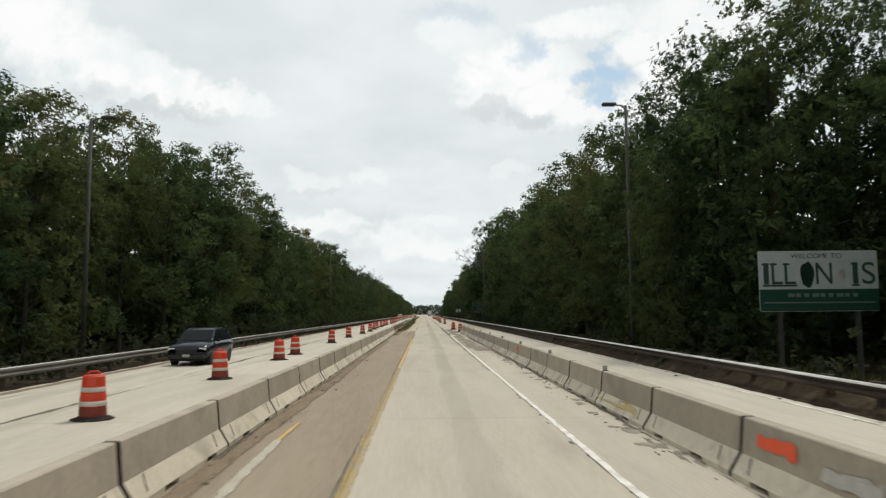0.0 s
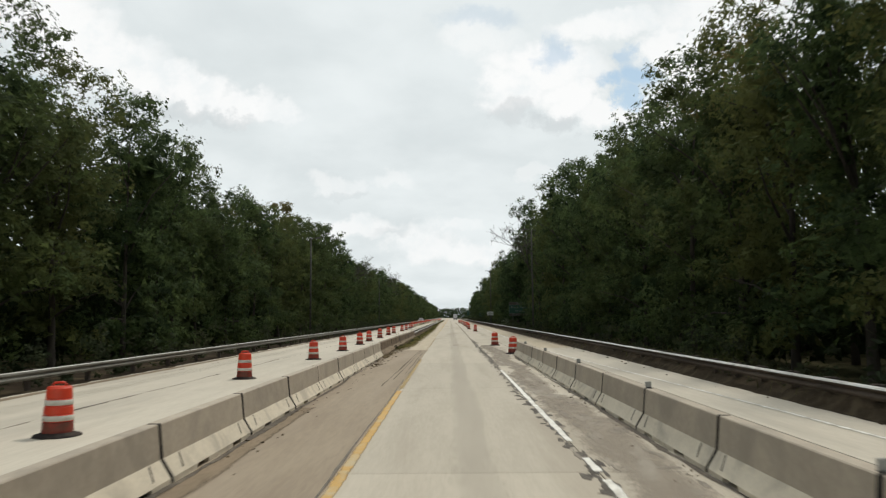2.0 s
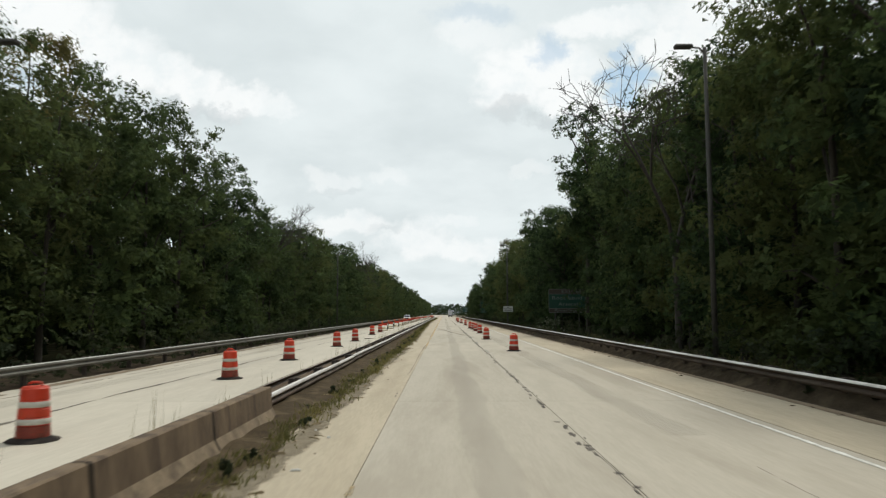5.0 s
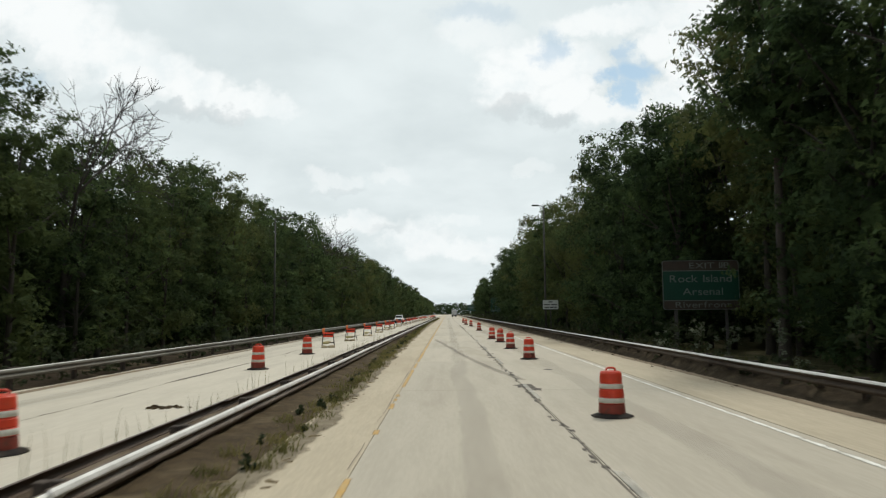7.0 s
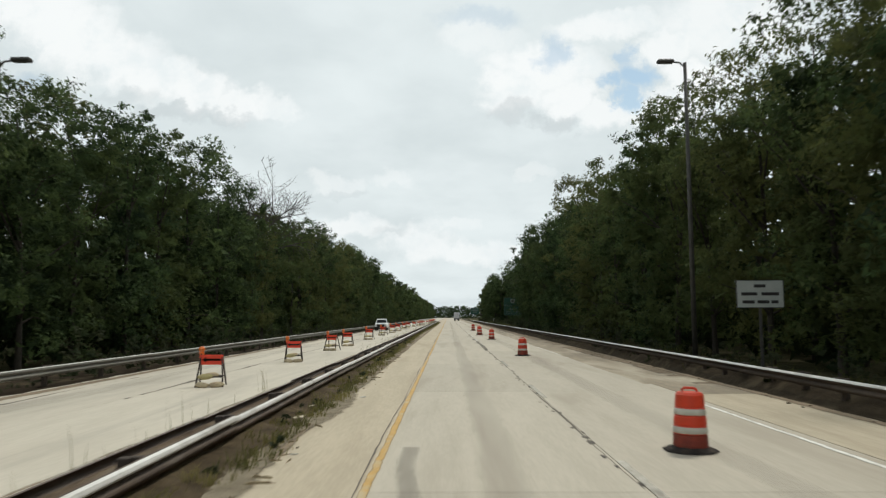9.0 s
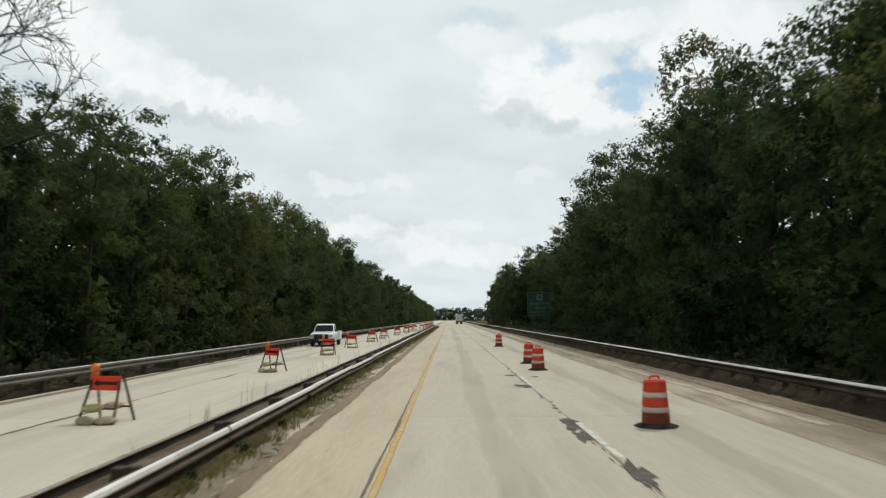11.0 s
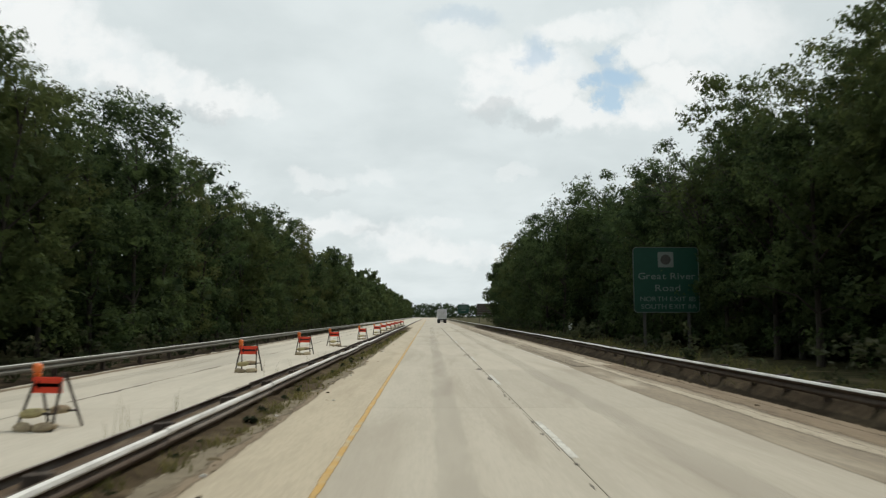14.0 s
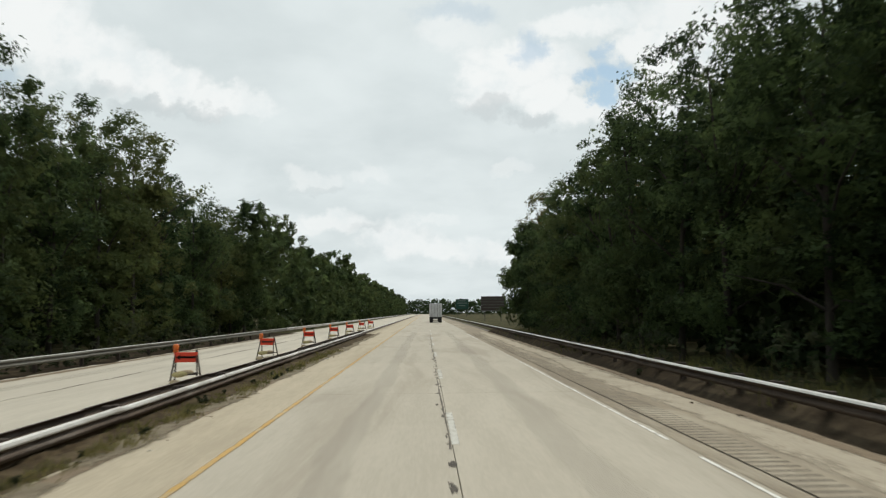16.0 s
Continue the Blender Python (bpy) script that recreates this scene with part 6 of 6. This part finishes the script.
# ---- dirt and grass along the median ----
def dirt_bank():
    rng = np.random.default_rng(71)
    ys = np.arange(60, 472, 0.7)
    prof = [(0.0, 0.02), (0.16, 0.10), (0.34, 0.13), (0.5, 0.11), (0.68, 0.075), (0.84, 0.035), (0.96, 0.0), (1.0, -0.03)]
    m = len(prof)
    verts = []
    for y in ys:
        grow = float(np.interp(y, [60, 78, 95, 300, 472], [0.25, 0.8, 1.0, 0.75, 0.7]))
        outer = median_edge(y) - 0.35
        for q, z in prof:
            x = -4.75 + (outer + 4.75) * q
            verts.append((x + rng.normal(0, 0.07) + 0.35 * noise.noise((0, y * 0.3, x)), y, z * grow * (1 + 0.6 * noise.noise((x * 2, y * 1.3, 3))) + 0.02 * rng.normal() * (z > 0.03)))
    faces = [(j * m + i, j * m + i + 1, (j + 1) * m + i + 1, (j + 1) * m + i) for j in range(len(ys) - 1) for i in range(m - 1)]
    ob = new("dirt_bank", mesh_from("dirt_bank", verts, faces, [M["dirt"]], smooth=True))
    tagged(ob, "brown washed-up dirt along the median", kind="structure")


dirt_bank()


def rail_bank():
    """Soil washed up under the guardrail by the woods."""
    rng = np.random.default_rng(72)
    ys = np.arange(-20, 480, 0.8)
    prof = [(-0.34, -0.02), (-0.16, 0.05), (0.02, 0.18), (0.22, 0.30), (0.6, 0.33), (1.4, 0.15), (2.4, -0.1)]
    m = len(prof)
    verts = [(X_RAIL_R + q + 0.10 * noise.noise((0, y * 0.7, q)) + rng.normal(0, 0.02), y, z * (1 + 0.7 * noise.noise((q * 2, y * 0.9, 5))) + 0.012 * rng.normal() * (z > 0)) for y in ys for q, z in prof]
    faces = [(j * m + i, j * m + i + 1, (j + 1) * m + i + 1, (j + 1) * m + i) for j in range(len(ys) - 1) for i in range(m - 1)]
    tagged(new("rail_bank", mesh_from("rail_bank", verts, faces, [M["bank"]], smooth=True)), "brown soil and gravel washed up under the guardrail", kind="structure")


rail_bank()


def grass_blades(name, label, spots, mat, seed, blade=(0.10, 0.35), width=0.012, lean=0.45):
    rng = np.random.default_rng(seed)
    vs, fs, k = [], [], 0
    for x, y, z, n, spread, tall in spots:
        base = np.stack([rng.normal(x, spread, n), rng.normal(y, spread * 1.6, n), np.full(n, z)], 1)
        h = rng.uniform(*blade, n) * tall
        bend = rng.normal(0, lean, (n, 2)) * h[:, None]
        ang = rng.uniform(0, np.pi, n)
        w = np.stack([np.cos(ang), np.sin(ang), np.zeros(n)], 1) * width
        mid = base + np.stack([bend[:, 0] * 0.35, bend[:, 1] * 0.35, h * 0.6], 1)
        tip = base + np.stack([bend[:, 0], bend[:, 1], h], 1)
        v = np.stack([base - w, base + w, mid + w * 0.7, mid - w * 0.7, tip], 1).reshape(-1, 3)
        for j in range(n):
            fs += [(k + 5 * j, k + 5 * j + 1, k + 5 * j + 2, k + 5 * j + 3), (k + 5 * j + 3, k + 5 * j + 2, k + 5 * j + 4)]
        k += 5 * n
        vs.append(v)
    me = mesh_from(name, np.concatenate(vs).tolist(), fs, [M[mat]])
    tagged(new(name, me), label, kind="stuff")


def grasses():
    rng = random.Random(81)
    fringe, stalks = [], []
    y = 92.0
    while y < 440:
        for _ in range(2):
            fringe.append((median_edge(y) - rng.choice([0.3, 0.4, 0.5, 0.6, 0.9]) + rng.uniform(-0.08, 0.08), y, 0.02, rng.randint(22, 42), 0.13, rng.uniform(0.35, 0.75)))
        y += rng.uniform(0.4, 1.1) if y < 300 else rng.uniform(0.6, 1.4)
    y = 92.0
    while y < 380:
        stalks.append((rng.uniform(-5.3, -4.7), y, 0.0, rng.randint(3, 9), 0.18, rng.uniform(1.0, 2.0)))
        y += rng.uniform(0.8, 2.6) if 140 < y < 215 else rng.uniform(1.5, 6.0)
    verge = [(rng.uniform(10.0, 13.2), y, -0.1, 26 if y < 340 else 44, 0.35, rng.uniform(1.0, 2.2) + (0.5 if y > 340 else 0.0)) for y in np.arange(12, 470, 0.9)]
    grass_blades("verge_grass", "brown and green weeds between the guardrail and the wood", verge, "verge_grass", 84, blade=(0.2, 0.45), width=0.014)
    grass_blades("grass_fringe", "short dry weeds in the dirt below the median rail", fringe, "grass", 82)
    grass_blades("weed_stalks", "thin dry weed stalks in the joint behind the median rail", stalks, "grass", 83, blade=(0.25, 0.5), width=0.006, lean=0.12)


grasses()


def debris(name, label, spots, mat, seed, slim=1.0, lift=0.0):
    """Scattered chips of dirt, bark and rubble, each a small uneven block lying on the road."""
    rng = np.random.default_rng(seed)
    verts, faces = [], []
    for x, y, size in spots:
        k = len(verts)
        a, l, w, h = rng.uniform(0, 3.1), size * rng.uniform(0.7, 1.6), size * rng.uniform(0.3, 0.8) * slim, size * rng.uniform(0.12, 0.35) * max(slim, 0.3)
        c, s = math.cos(a), math.sin(a)
        for z, q in ((0.0, 1.0), (h, 0.65)):
            for u, v in ((-1, -1), (1, -1), (1, 1), (-1, 1)):
                u, v = u * l * q * rng.uniform(0.7, 1.2) / 2, v * w * q * rng.uniform(0.7, 1.2) / 2
                verts.append((x + c * u - s * v, y + s * u + c * v, 0.002 + z + lift * (0.4 + 0.6 * rng.random())))
        faces += [(k + 4, k + 5, k + 6, k + 7)] + [(k + i, k + (i + 1) % 4, k + 4 + (i + 1) % 4, k + 4 + i) for i in range(4)]
    tagged(new(name, mesh_from(name, verts, faces, [M[mat]])), label, kind="stuff")


def all_debris():
    rng = random.Random(91)
    foot = [(-3.25 + abs(rng.gauss(0, 0.32)), rng.uniform(8, 92), rng.uniform(0.02, 0.075)) for _ in range(170)]
    foot += [(-3.3 + abs(rng.gauss(0, 0.28)), rng.uniform(74, 124), rng.uniform(0.04, 0.14)) for _ in range(420)]
    foot += [(4.10 - abs(rng.gauss(0, 0.22)), rng.uniform(8, 84), rng.uniform(0.02, 0.07)) for _ in range(240)]
    foot += [(median_edge(y) + rng.gauss(-0.15, 0.25), y, rng.uniform(0.02, 0.08)) for y in (rng.uniform(92, 440) for _ in range(420))]
    foot += [(rng.uniform(8.6, 9.3), rng.uniform(5, 440), rng.uniform(0.04, 0.12)) for _ in range(260)]
    for x, y, n in ((-6.5, 170.6, 26), (-5.9, 391.2, 22)):
        foot += [(x + rng.gauss(0, 0.22), y + rng.gauss(0, 0.14), rng.uniform(0.05, 0.2)) for _ in range(n)]
    debris("road_debris", "dark chips of dirt and bark along the barriers and rails", foot, "dirt", 92)
    straw = [(rng.uniform(-3.3, median_edge(y) + 0.15), y, rng.uniform(0.10, 0.28)) for y in (rng.choice([rng.uniform(80, 130), rng.uniform(150, 215), rng.uniform(215, 440)]) for _ in range(800))]
    debris("dry_straw", "dry straw and twigs lying on the median dirt", straw, "straw", 94, slim=0.09, lift=0.06)
    pale = [(median_edge(y) + rng.gauss(-0.05, 0.3), y, rng.uniform(0.05, 0.15)) for y in (rng.uniform(100, 440) for _ in range(46))] + [(3.73, 33.3, 0.2)]
    debris("pale_scraps", "pale scraps of litter and broken concrete on the shoulder", pale, "pale_stain", 93)


all_debris()


# ---- vehicles ----
def loft(sections, close=True):
    """Skins cross-sections: each is (y, [(x, z), ...]) for the half with x >= 0, mirrored."""
    bm = bmesh.new()
    rings = []
    for y, half in sections:
        pts = [(x, z) for x, z in half] + [(-x, z) for x, z in reversed(half)]
        rings.append([bm.verts.new((x, y, z)) for x, z in pts])
    n = len(rings[0])
    for a, b in zip(rings, rings[1:]):
        for i in range(n):
            bm.faces.new((a[i], a[(i + 1) % n], b[(i + 1) % n], b[i]))
    bm.faces.new(rings[0])
    bm.faces.new(rings[-1][::-1])
    return bm


def shell(w, zb, zt, crown=0.04):
    """A car-body section: tucked sill, bulged side, rounded shoulder."""
    return [(w - 0.10, zb), (w - 0.03, zb + 0.06), (w, zb + 0.30), (w - 0.005, zt - 0.16), (w - 0.05, zt - 0.03), (w - 0.14, zt), (w * 0.4, zt + crown)]


def quad(points, thick=0.006):
    bm = bmesh.new()
    bm.faces.new([bm.verts.new(p) for p in points])
    bmesh.ops.solidify(bm, geom=bm.faces[:], thickness=thick)
    return bm


def wheel(root, x, y, r, wide):
    s = 1 if x > 0 else -1
    turn = pose(x, y, r, 0, 90 * s, 0)
    bm = lathe([(r * 0.62, -wide / 2), (r * 0.93, -wide / 2), (r, -wide / 2 + 0.04), (r, wide / 2 - 0.04), (r * 0.93, wide / 2), (r * 0.62, wide / 2)], 24)
    w = part("wheel", bm, M["tyre"], root, "black tyre", smooth=False)
    w.matrix_basis = turn
    rim = part("rim", lathe([(0.03, wide / 2 - 0.015), (r * 0.25, wide / 2 - 0.02), (r * 0.5, wide / 2 - 0.05), (r * 0.62, wide / 2 - 0.005), (r * 0.60, wide / 2 - 0.09), (0.03, wide / 2 - 0.09)], 20), M["chrome"], w, "dull metal rim")
    arch = part("wheel_arch", lathe([(r * 0.2, -0.012), (r * 1.16, -0.012), (r * 1.16, 0.012), (r * 0.2, 0.012)], 24), M["black"], root, "dark wheel arch")
    arch.matrix_basis = pose(s * (abs(x) + wide / 2 - 0.035), y, r * 1.08, 0, 90, 0)
    return rim


def pickup(at, rz):
    """Regular-cab pickup; the nose points to -y."""
    root = thing("pickup_truck", "white regular-cab pickup truck in the opposite lane", "pickup truck", at=at, rz=rz)
    W = 0.98
    part("hood", loft([(0.10, shell(W - 0.10, 0.50, 1.02)), (0.22, shell(W - 0.03, 0.46, 1.07)), (0.9, shell(W, 0.42, 1.13)), (1.72, shell(W, 0.42, 1.19))]), M["car_white"], root, smooth=True)
    part("cab_body", loft([(1.725, shell(W, 0.42, 1.20)), (2.4, shell(W, 0.42, 1.21)), (3.12, shell(W, 0.42, 1.22))]), M["car_white"], root, smooth=True)
    gh = [(1.50, 1.18, W - 0.10), (2.12, 1.80, W - 0.24), (2.35, 1.86, W - 0.25), (2.95, 1.86, W - 0.25), (3.12, 1.78, W - 0.24), (3.16, 1.18, W - 0.10)]
    bm = bmesh.new()
    left = [bm.verts.new((w, y, z)) for y, z, w in gh]
    right = [bm.verts.new((-w, y, z)) for y, z, w in gh]
    for i in range(len(gh)):
        j = (i + 1) % len(gh)
        bm.faces.new((left[i], left[j], right[j], right[i]))
    bm.faces.new(left)
    bm.faces.new(right[::-1])
    bmesh.ops.bevel(bm, geom=bm.edges[:], offset=0.03, segments=2, affect="EDGES")
    cab = part("cab", bm, M["car_white"], root, smooth=False)
    part("windscreen", quad([(-0.80, 1.53, 1.245), (0.80, 1.53, 1.245), (0.69, 2.03, 1.745), (-0.69, 2.03, 1.745)]), M["glass_dark"], cab, "dark windscreen")
    for s in (1, -1):
        part("side_window", quad([(s * 0.882, 1.86, 1.26), (s * 0.882, 2.86, 1.26), (s * 0.772, 2.80, 1.73), (s * 0.772, 2.24, 1.73)]), M["glass_dark"], cab, "dark side window")
        part("wing_mirror", boxed((s * 0.98 - 0.04 if s < 0 else 0.94, 1.82, 1.20), (s * 0.98 + 0.04 if s < 0 else 1.14, 1.92, 1.40), 0.03), M["black"], cab) if s > 0 else part("wing_mirror", boxed((-1.14, 1.82, 1.20), (-0.94, 1.92, 1.40), 0.03), M["black"], cab)
        part("door_handle", boxed((min(s * 0.975, s * 1.0), 2.74, 1.03), (max(s * 0.975, s * 1.0), 2.92, 1.07), 0.008), M["black"], root)
        part("door_gap", boxed((min(s * 0.978, s * 0.986), 3.0, 0.5), (max(s * 0.978, s * 0.986), 3.012, 1.16)), M["black"], root)
        part("headlight", boxed((min(s * 0.56, s * 0.93), 0.06, 0.80), (max(s * 0.56, s * 0.93), 0.24, 1.02), 0.03), M["headlight"], root, "clear headlight")
        part("bed_side", boxed((min(s * 0.90, s * 0.98), 3.20, 0.48), (max(s * 0.90, s * 0.98), 5.62, 1.24), 0.06), M["car_white"], root)
        for y in (0.98, 4.62):
            wheel(root, s * 0.84, y, 0.39, 0.25)
    part("bed_front", boxed((-0.90, 3.20, 0.55), (0.90, 3.26, 1.22), 0.01), M["car_white"], root)
    part("tailgate", boxed((-0.90, 5.55, 0.55), (0.90, 5.62, 1.22), 0.01), M["car_white"], root)
    part("bed_floor", boxed((-0.90, 3.26, 0.55), (0.90, 5.55, 0.66)), M["black"], root, "dark load bed floor")
    part("grille", boxed((-0.58, 0.03, 0.66), (0.58, 0.16, 1.02), 0.02), M["black"], root, "black grille")
    part("front_bumper", boxed((-0.96, -0.04, 0.42), (0.96, 0.20, 0.66), 0.04), M["black"], root, "dark front bumper")
    part("rear_bumper", boxed((-0.94, 5.6, 0.46), (0.94, 5.76, 0.64), 0.03), M["chrome"], root)
    part("plate", boxed((-0.16, -0.055, 0.48), (0.16, -0.041, 0.62)), M["sign_white"], root, "plain pale plate")
    part("chassis", boxed((-0.70, 0.3, 0.30), (0.70, 5.5, 0.52)), M["black"], root)


def suv(at, rz):
    """Dark crossover; the nose points to -y."""
    root = thing("suv_car", "dark navy sport utility car in the opposite lane", "car", at=at, rz=rz)
    W = 0.92
    part("body", loft([(0.02, shell(W - 0.16, 0.42, 0.76)), (0.18, shell(W - 0.05, 0.34, 0.88)), (0.9, shell(W, 0.30, 1.0)), (1.3, shell(W, 0.30, 1.04)), (3.2, shell(W, 0.30, 1.06)), (4.3, shell(W - 0.02, 0.34, 1.06)), (4.62, shell(W - 0.10, 0.42, 1.0))]), M["car_navy"], root, smooth=True)
    gh = [(1.12, 1.02, W - 0.10), (1.85, 1.56, W - 0.22), (2.2, 1.64, W - 0.25), (3.6, 1.63, W - 0.25), (4.2, 1.50, W - 0.23), (4.52, 1.02, W - 0.12)]
    bm = bmesh.new()
    left = [bm.verts.new((w, y, z)) for y, z, w in gh]
    right = [bm.verts.new((-w, y, z)) for y, z, w in gh]
    for i in range(len(gh)):
        j = (i + 1) % len(gh)
        bm.faces.new((left[i], left[j], right[j], right[i]))
    bm.faces.new(left)
    bm.faces.new(right[::-1])
    bmesh.ops.bevel(bm, geom=bm.edges[:], offset=0.04, segments=2, affect="EDGES")
    cab = part("cabin", bm, M["car_navy"], root)
    part("windscreen", quad([(-0.74, 1.19, 1.09), (0.74, 1.19, 1.09), (0.64, 1.80, 1.54), (-0.64, 1.80, 1.54)]), M["glass_dark"], cab, "dark windscreen")
    for s in (1, -1):
        part("side_window", quad([(s * 0.825, 1.55, 1.10), (s * 0.825, 3.9, 1.10), (s * 0.70, 3.7, 1.53), (s * 0.70, 2.0, 1.53)]), M["glass_dark"], cab, "dark side windows")
        lo, hi = sorted((s * 0.90, s * 1.06))
        part("wing_mirror", boxed((lo, 1.45, 1.02), (hi, 1.55, 1.16), 0.025), M["car_navy"], cab)
        lo, hi = sorted((s * 0.50, s * 0.84))
        part("headlight", boxed((lo, 0.02, 0.68), (hi, 0.22, 0.80), 0.03), M["headlight"], root, "clear headlight")
        for y in (0.92, 3.68):
            wheel(root, s * 0.80, y, 0.35, 0.22)
    part("grille", boxed((-0.46, -0.02, 0.52), (0.46, 0.10, 0.76), 0.02), M["black"], root, "black grille")
    part("front_bumper", boxed((-0.80, -0.04, 0.30), (0.80, 0.16, 0.50), 0.04), M["black"], root)
    part("plate", boxed((-0.16, -0.052, 0.40), (0.16, -0.041, 0.52)), M["sign_white"], root, "plain pale plate")
    part("chassis", boxed((-0.70, 0.3, 0.2), (0.70, 4.4, 0.4)), M["black"], root)


def lorry(at):
    """Tractor and box trailer, seen from behind; the nose points to +y."""
    root = thing("semi_trailer_truck", "grey-white box trailer truck with closed rear doors on the motorway", "truck", at=at)
    part("trailer_box", boxed((-1.29, 0.05, 1.15), (1.29, 15.9, 4.08), 0.03), M["trailer"], root, "grey-white box trailer")
    for s in (-1, 1):
        lo, hi = sorted((s * 0.015, s * 1.22))
        door = part("rear_door", boxed((lo, -0.01, 1.25), (hi, 0.045, 3.95), 0.01), M["trailer"], root, "grey-white rear door")
        for k in (0.35, 0.85):
            bm = bmesh.new()
            tube(bm, [(s * k, -0.035, 1.25), (s * k, -0.035, 3.95)], 0.02, 8)
            part("lock_rod", bm, M["steel"], door)
        lo, hi = sorted((s * 1.0, s * 1.2))
        part("tail_light", boxed((lo, -0.02, 1.02), (hi, 0.04, 1.12), 0.01), M["red_lens"], root, "red tail light")
        lo, hi = sorted((s * 0.55, s * 1.2))
        part("mudflap", boxed((lo, 3.6, 0.15), (hi, 3.62, 0.95)), M["black"], root)
        for y in (1.5, 2.75, 15.0, 16.2, 20.0):
            rr = part("wheel", lathe([(0.3, -0.28), (0.48, -0.28), (0.51, -0.24), (0.51, 0.24), (0.48, 0.28), (0.3, 0.28)], 24), M["tyre"], root, "black tyre")
            rr.matrix_basis = pose(s * 0.98, y, 0.51, 0, 90, 0)
    part("rear_frame", boxed((-1.30, -0.03, 0.98), (1.30, 0.05, 1.22), 0.01), M["steel"], root)
    part("bumper_bar", boxed((-1.1, -0.02, 0.46), (1.1, 0.10, 0.58), 0.01), M["steel"], root)
    part("underframe", boxed((-0.55, 0.3, 0.85), (0.55, 15.5, 1.14)), M["black"], root)
    part("tractor_cab", loft([(16.6, shell(1.2, 0.6, 3.7)), (18.6, shell(1.2, 0.6, 3.6)), (19.3, shell(1.15, 0.6, 2.2)), (21.0, shell(1.0, 0.6, 1.8))]), M["trailer"], root)


suv((-10.55, 31.9, 0), 0)
pickup((-10.65, 313.8, 0), 1.0)
lorry((4.3, 548, 0))


# ---- pavement slabs, last ----
def slabs():
    """Concrete slabs with recessed joints between them; each is a piece of the road."""
    length = 12.2
    for x0, x1, mat, lab in ((X_YELLOW, X_LANE, "slab", "lane"), (X_LANE, X_EDGE + 0.3, "slab", "lane"), (-8.95, -5.0, "slab_far", "far"), (X_RAIL_L - 0.35, -8.95, "slab_far", "far")):
        w = x1 - x0
        c, g, h = 0.006, 0.006, 0.026
        verts, faces = [], []
        for inset, z in ((g, -h), (g, -c), (g + c, 0.0)):
            verts += [(inset, inset, z), (w - inset, inset, z), (w - inset, length - inset, z), (inset, length - inset, z)]
        for k in (0, 4):
            faces += [(k + i, k + (i + 1) % 4, k + 4 + (i + 1) % 4, k + 4 + i) for i in range(4)]
        faces.append((8, 9, 10, 11))
        me = mesh_from("slab", verts, faces, [M[mat]])
        y = -57.8
        while y < 469:
            ob = new("slab", me)
            ob.location = (x0, y, 0)
            ob.parent = road
            y += length


slabs()
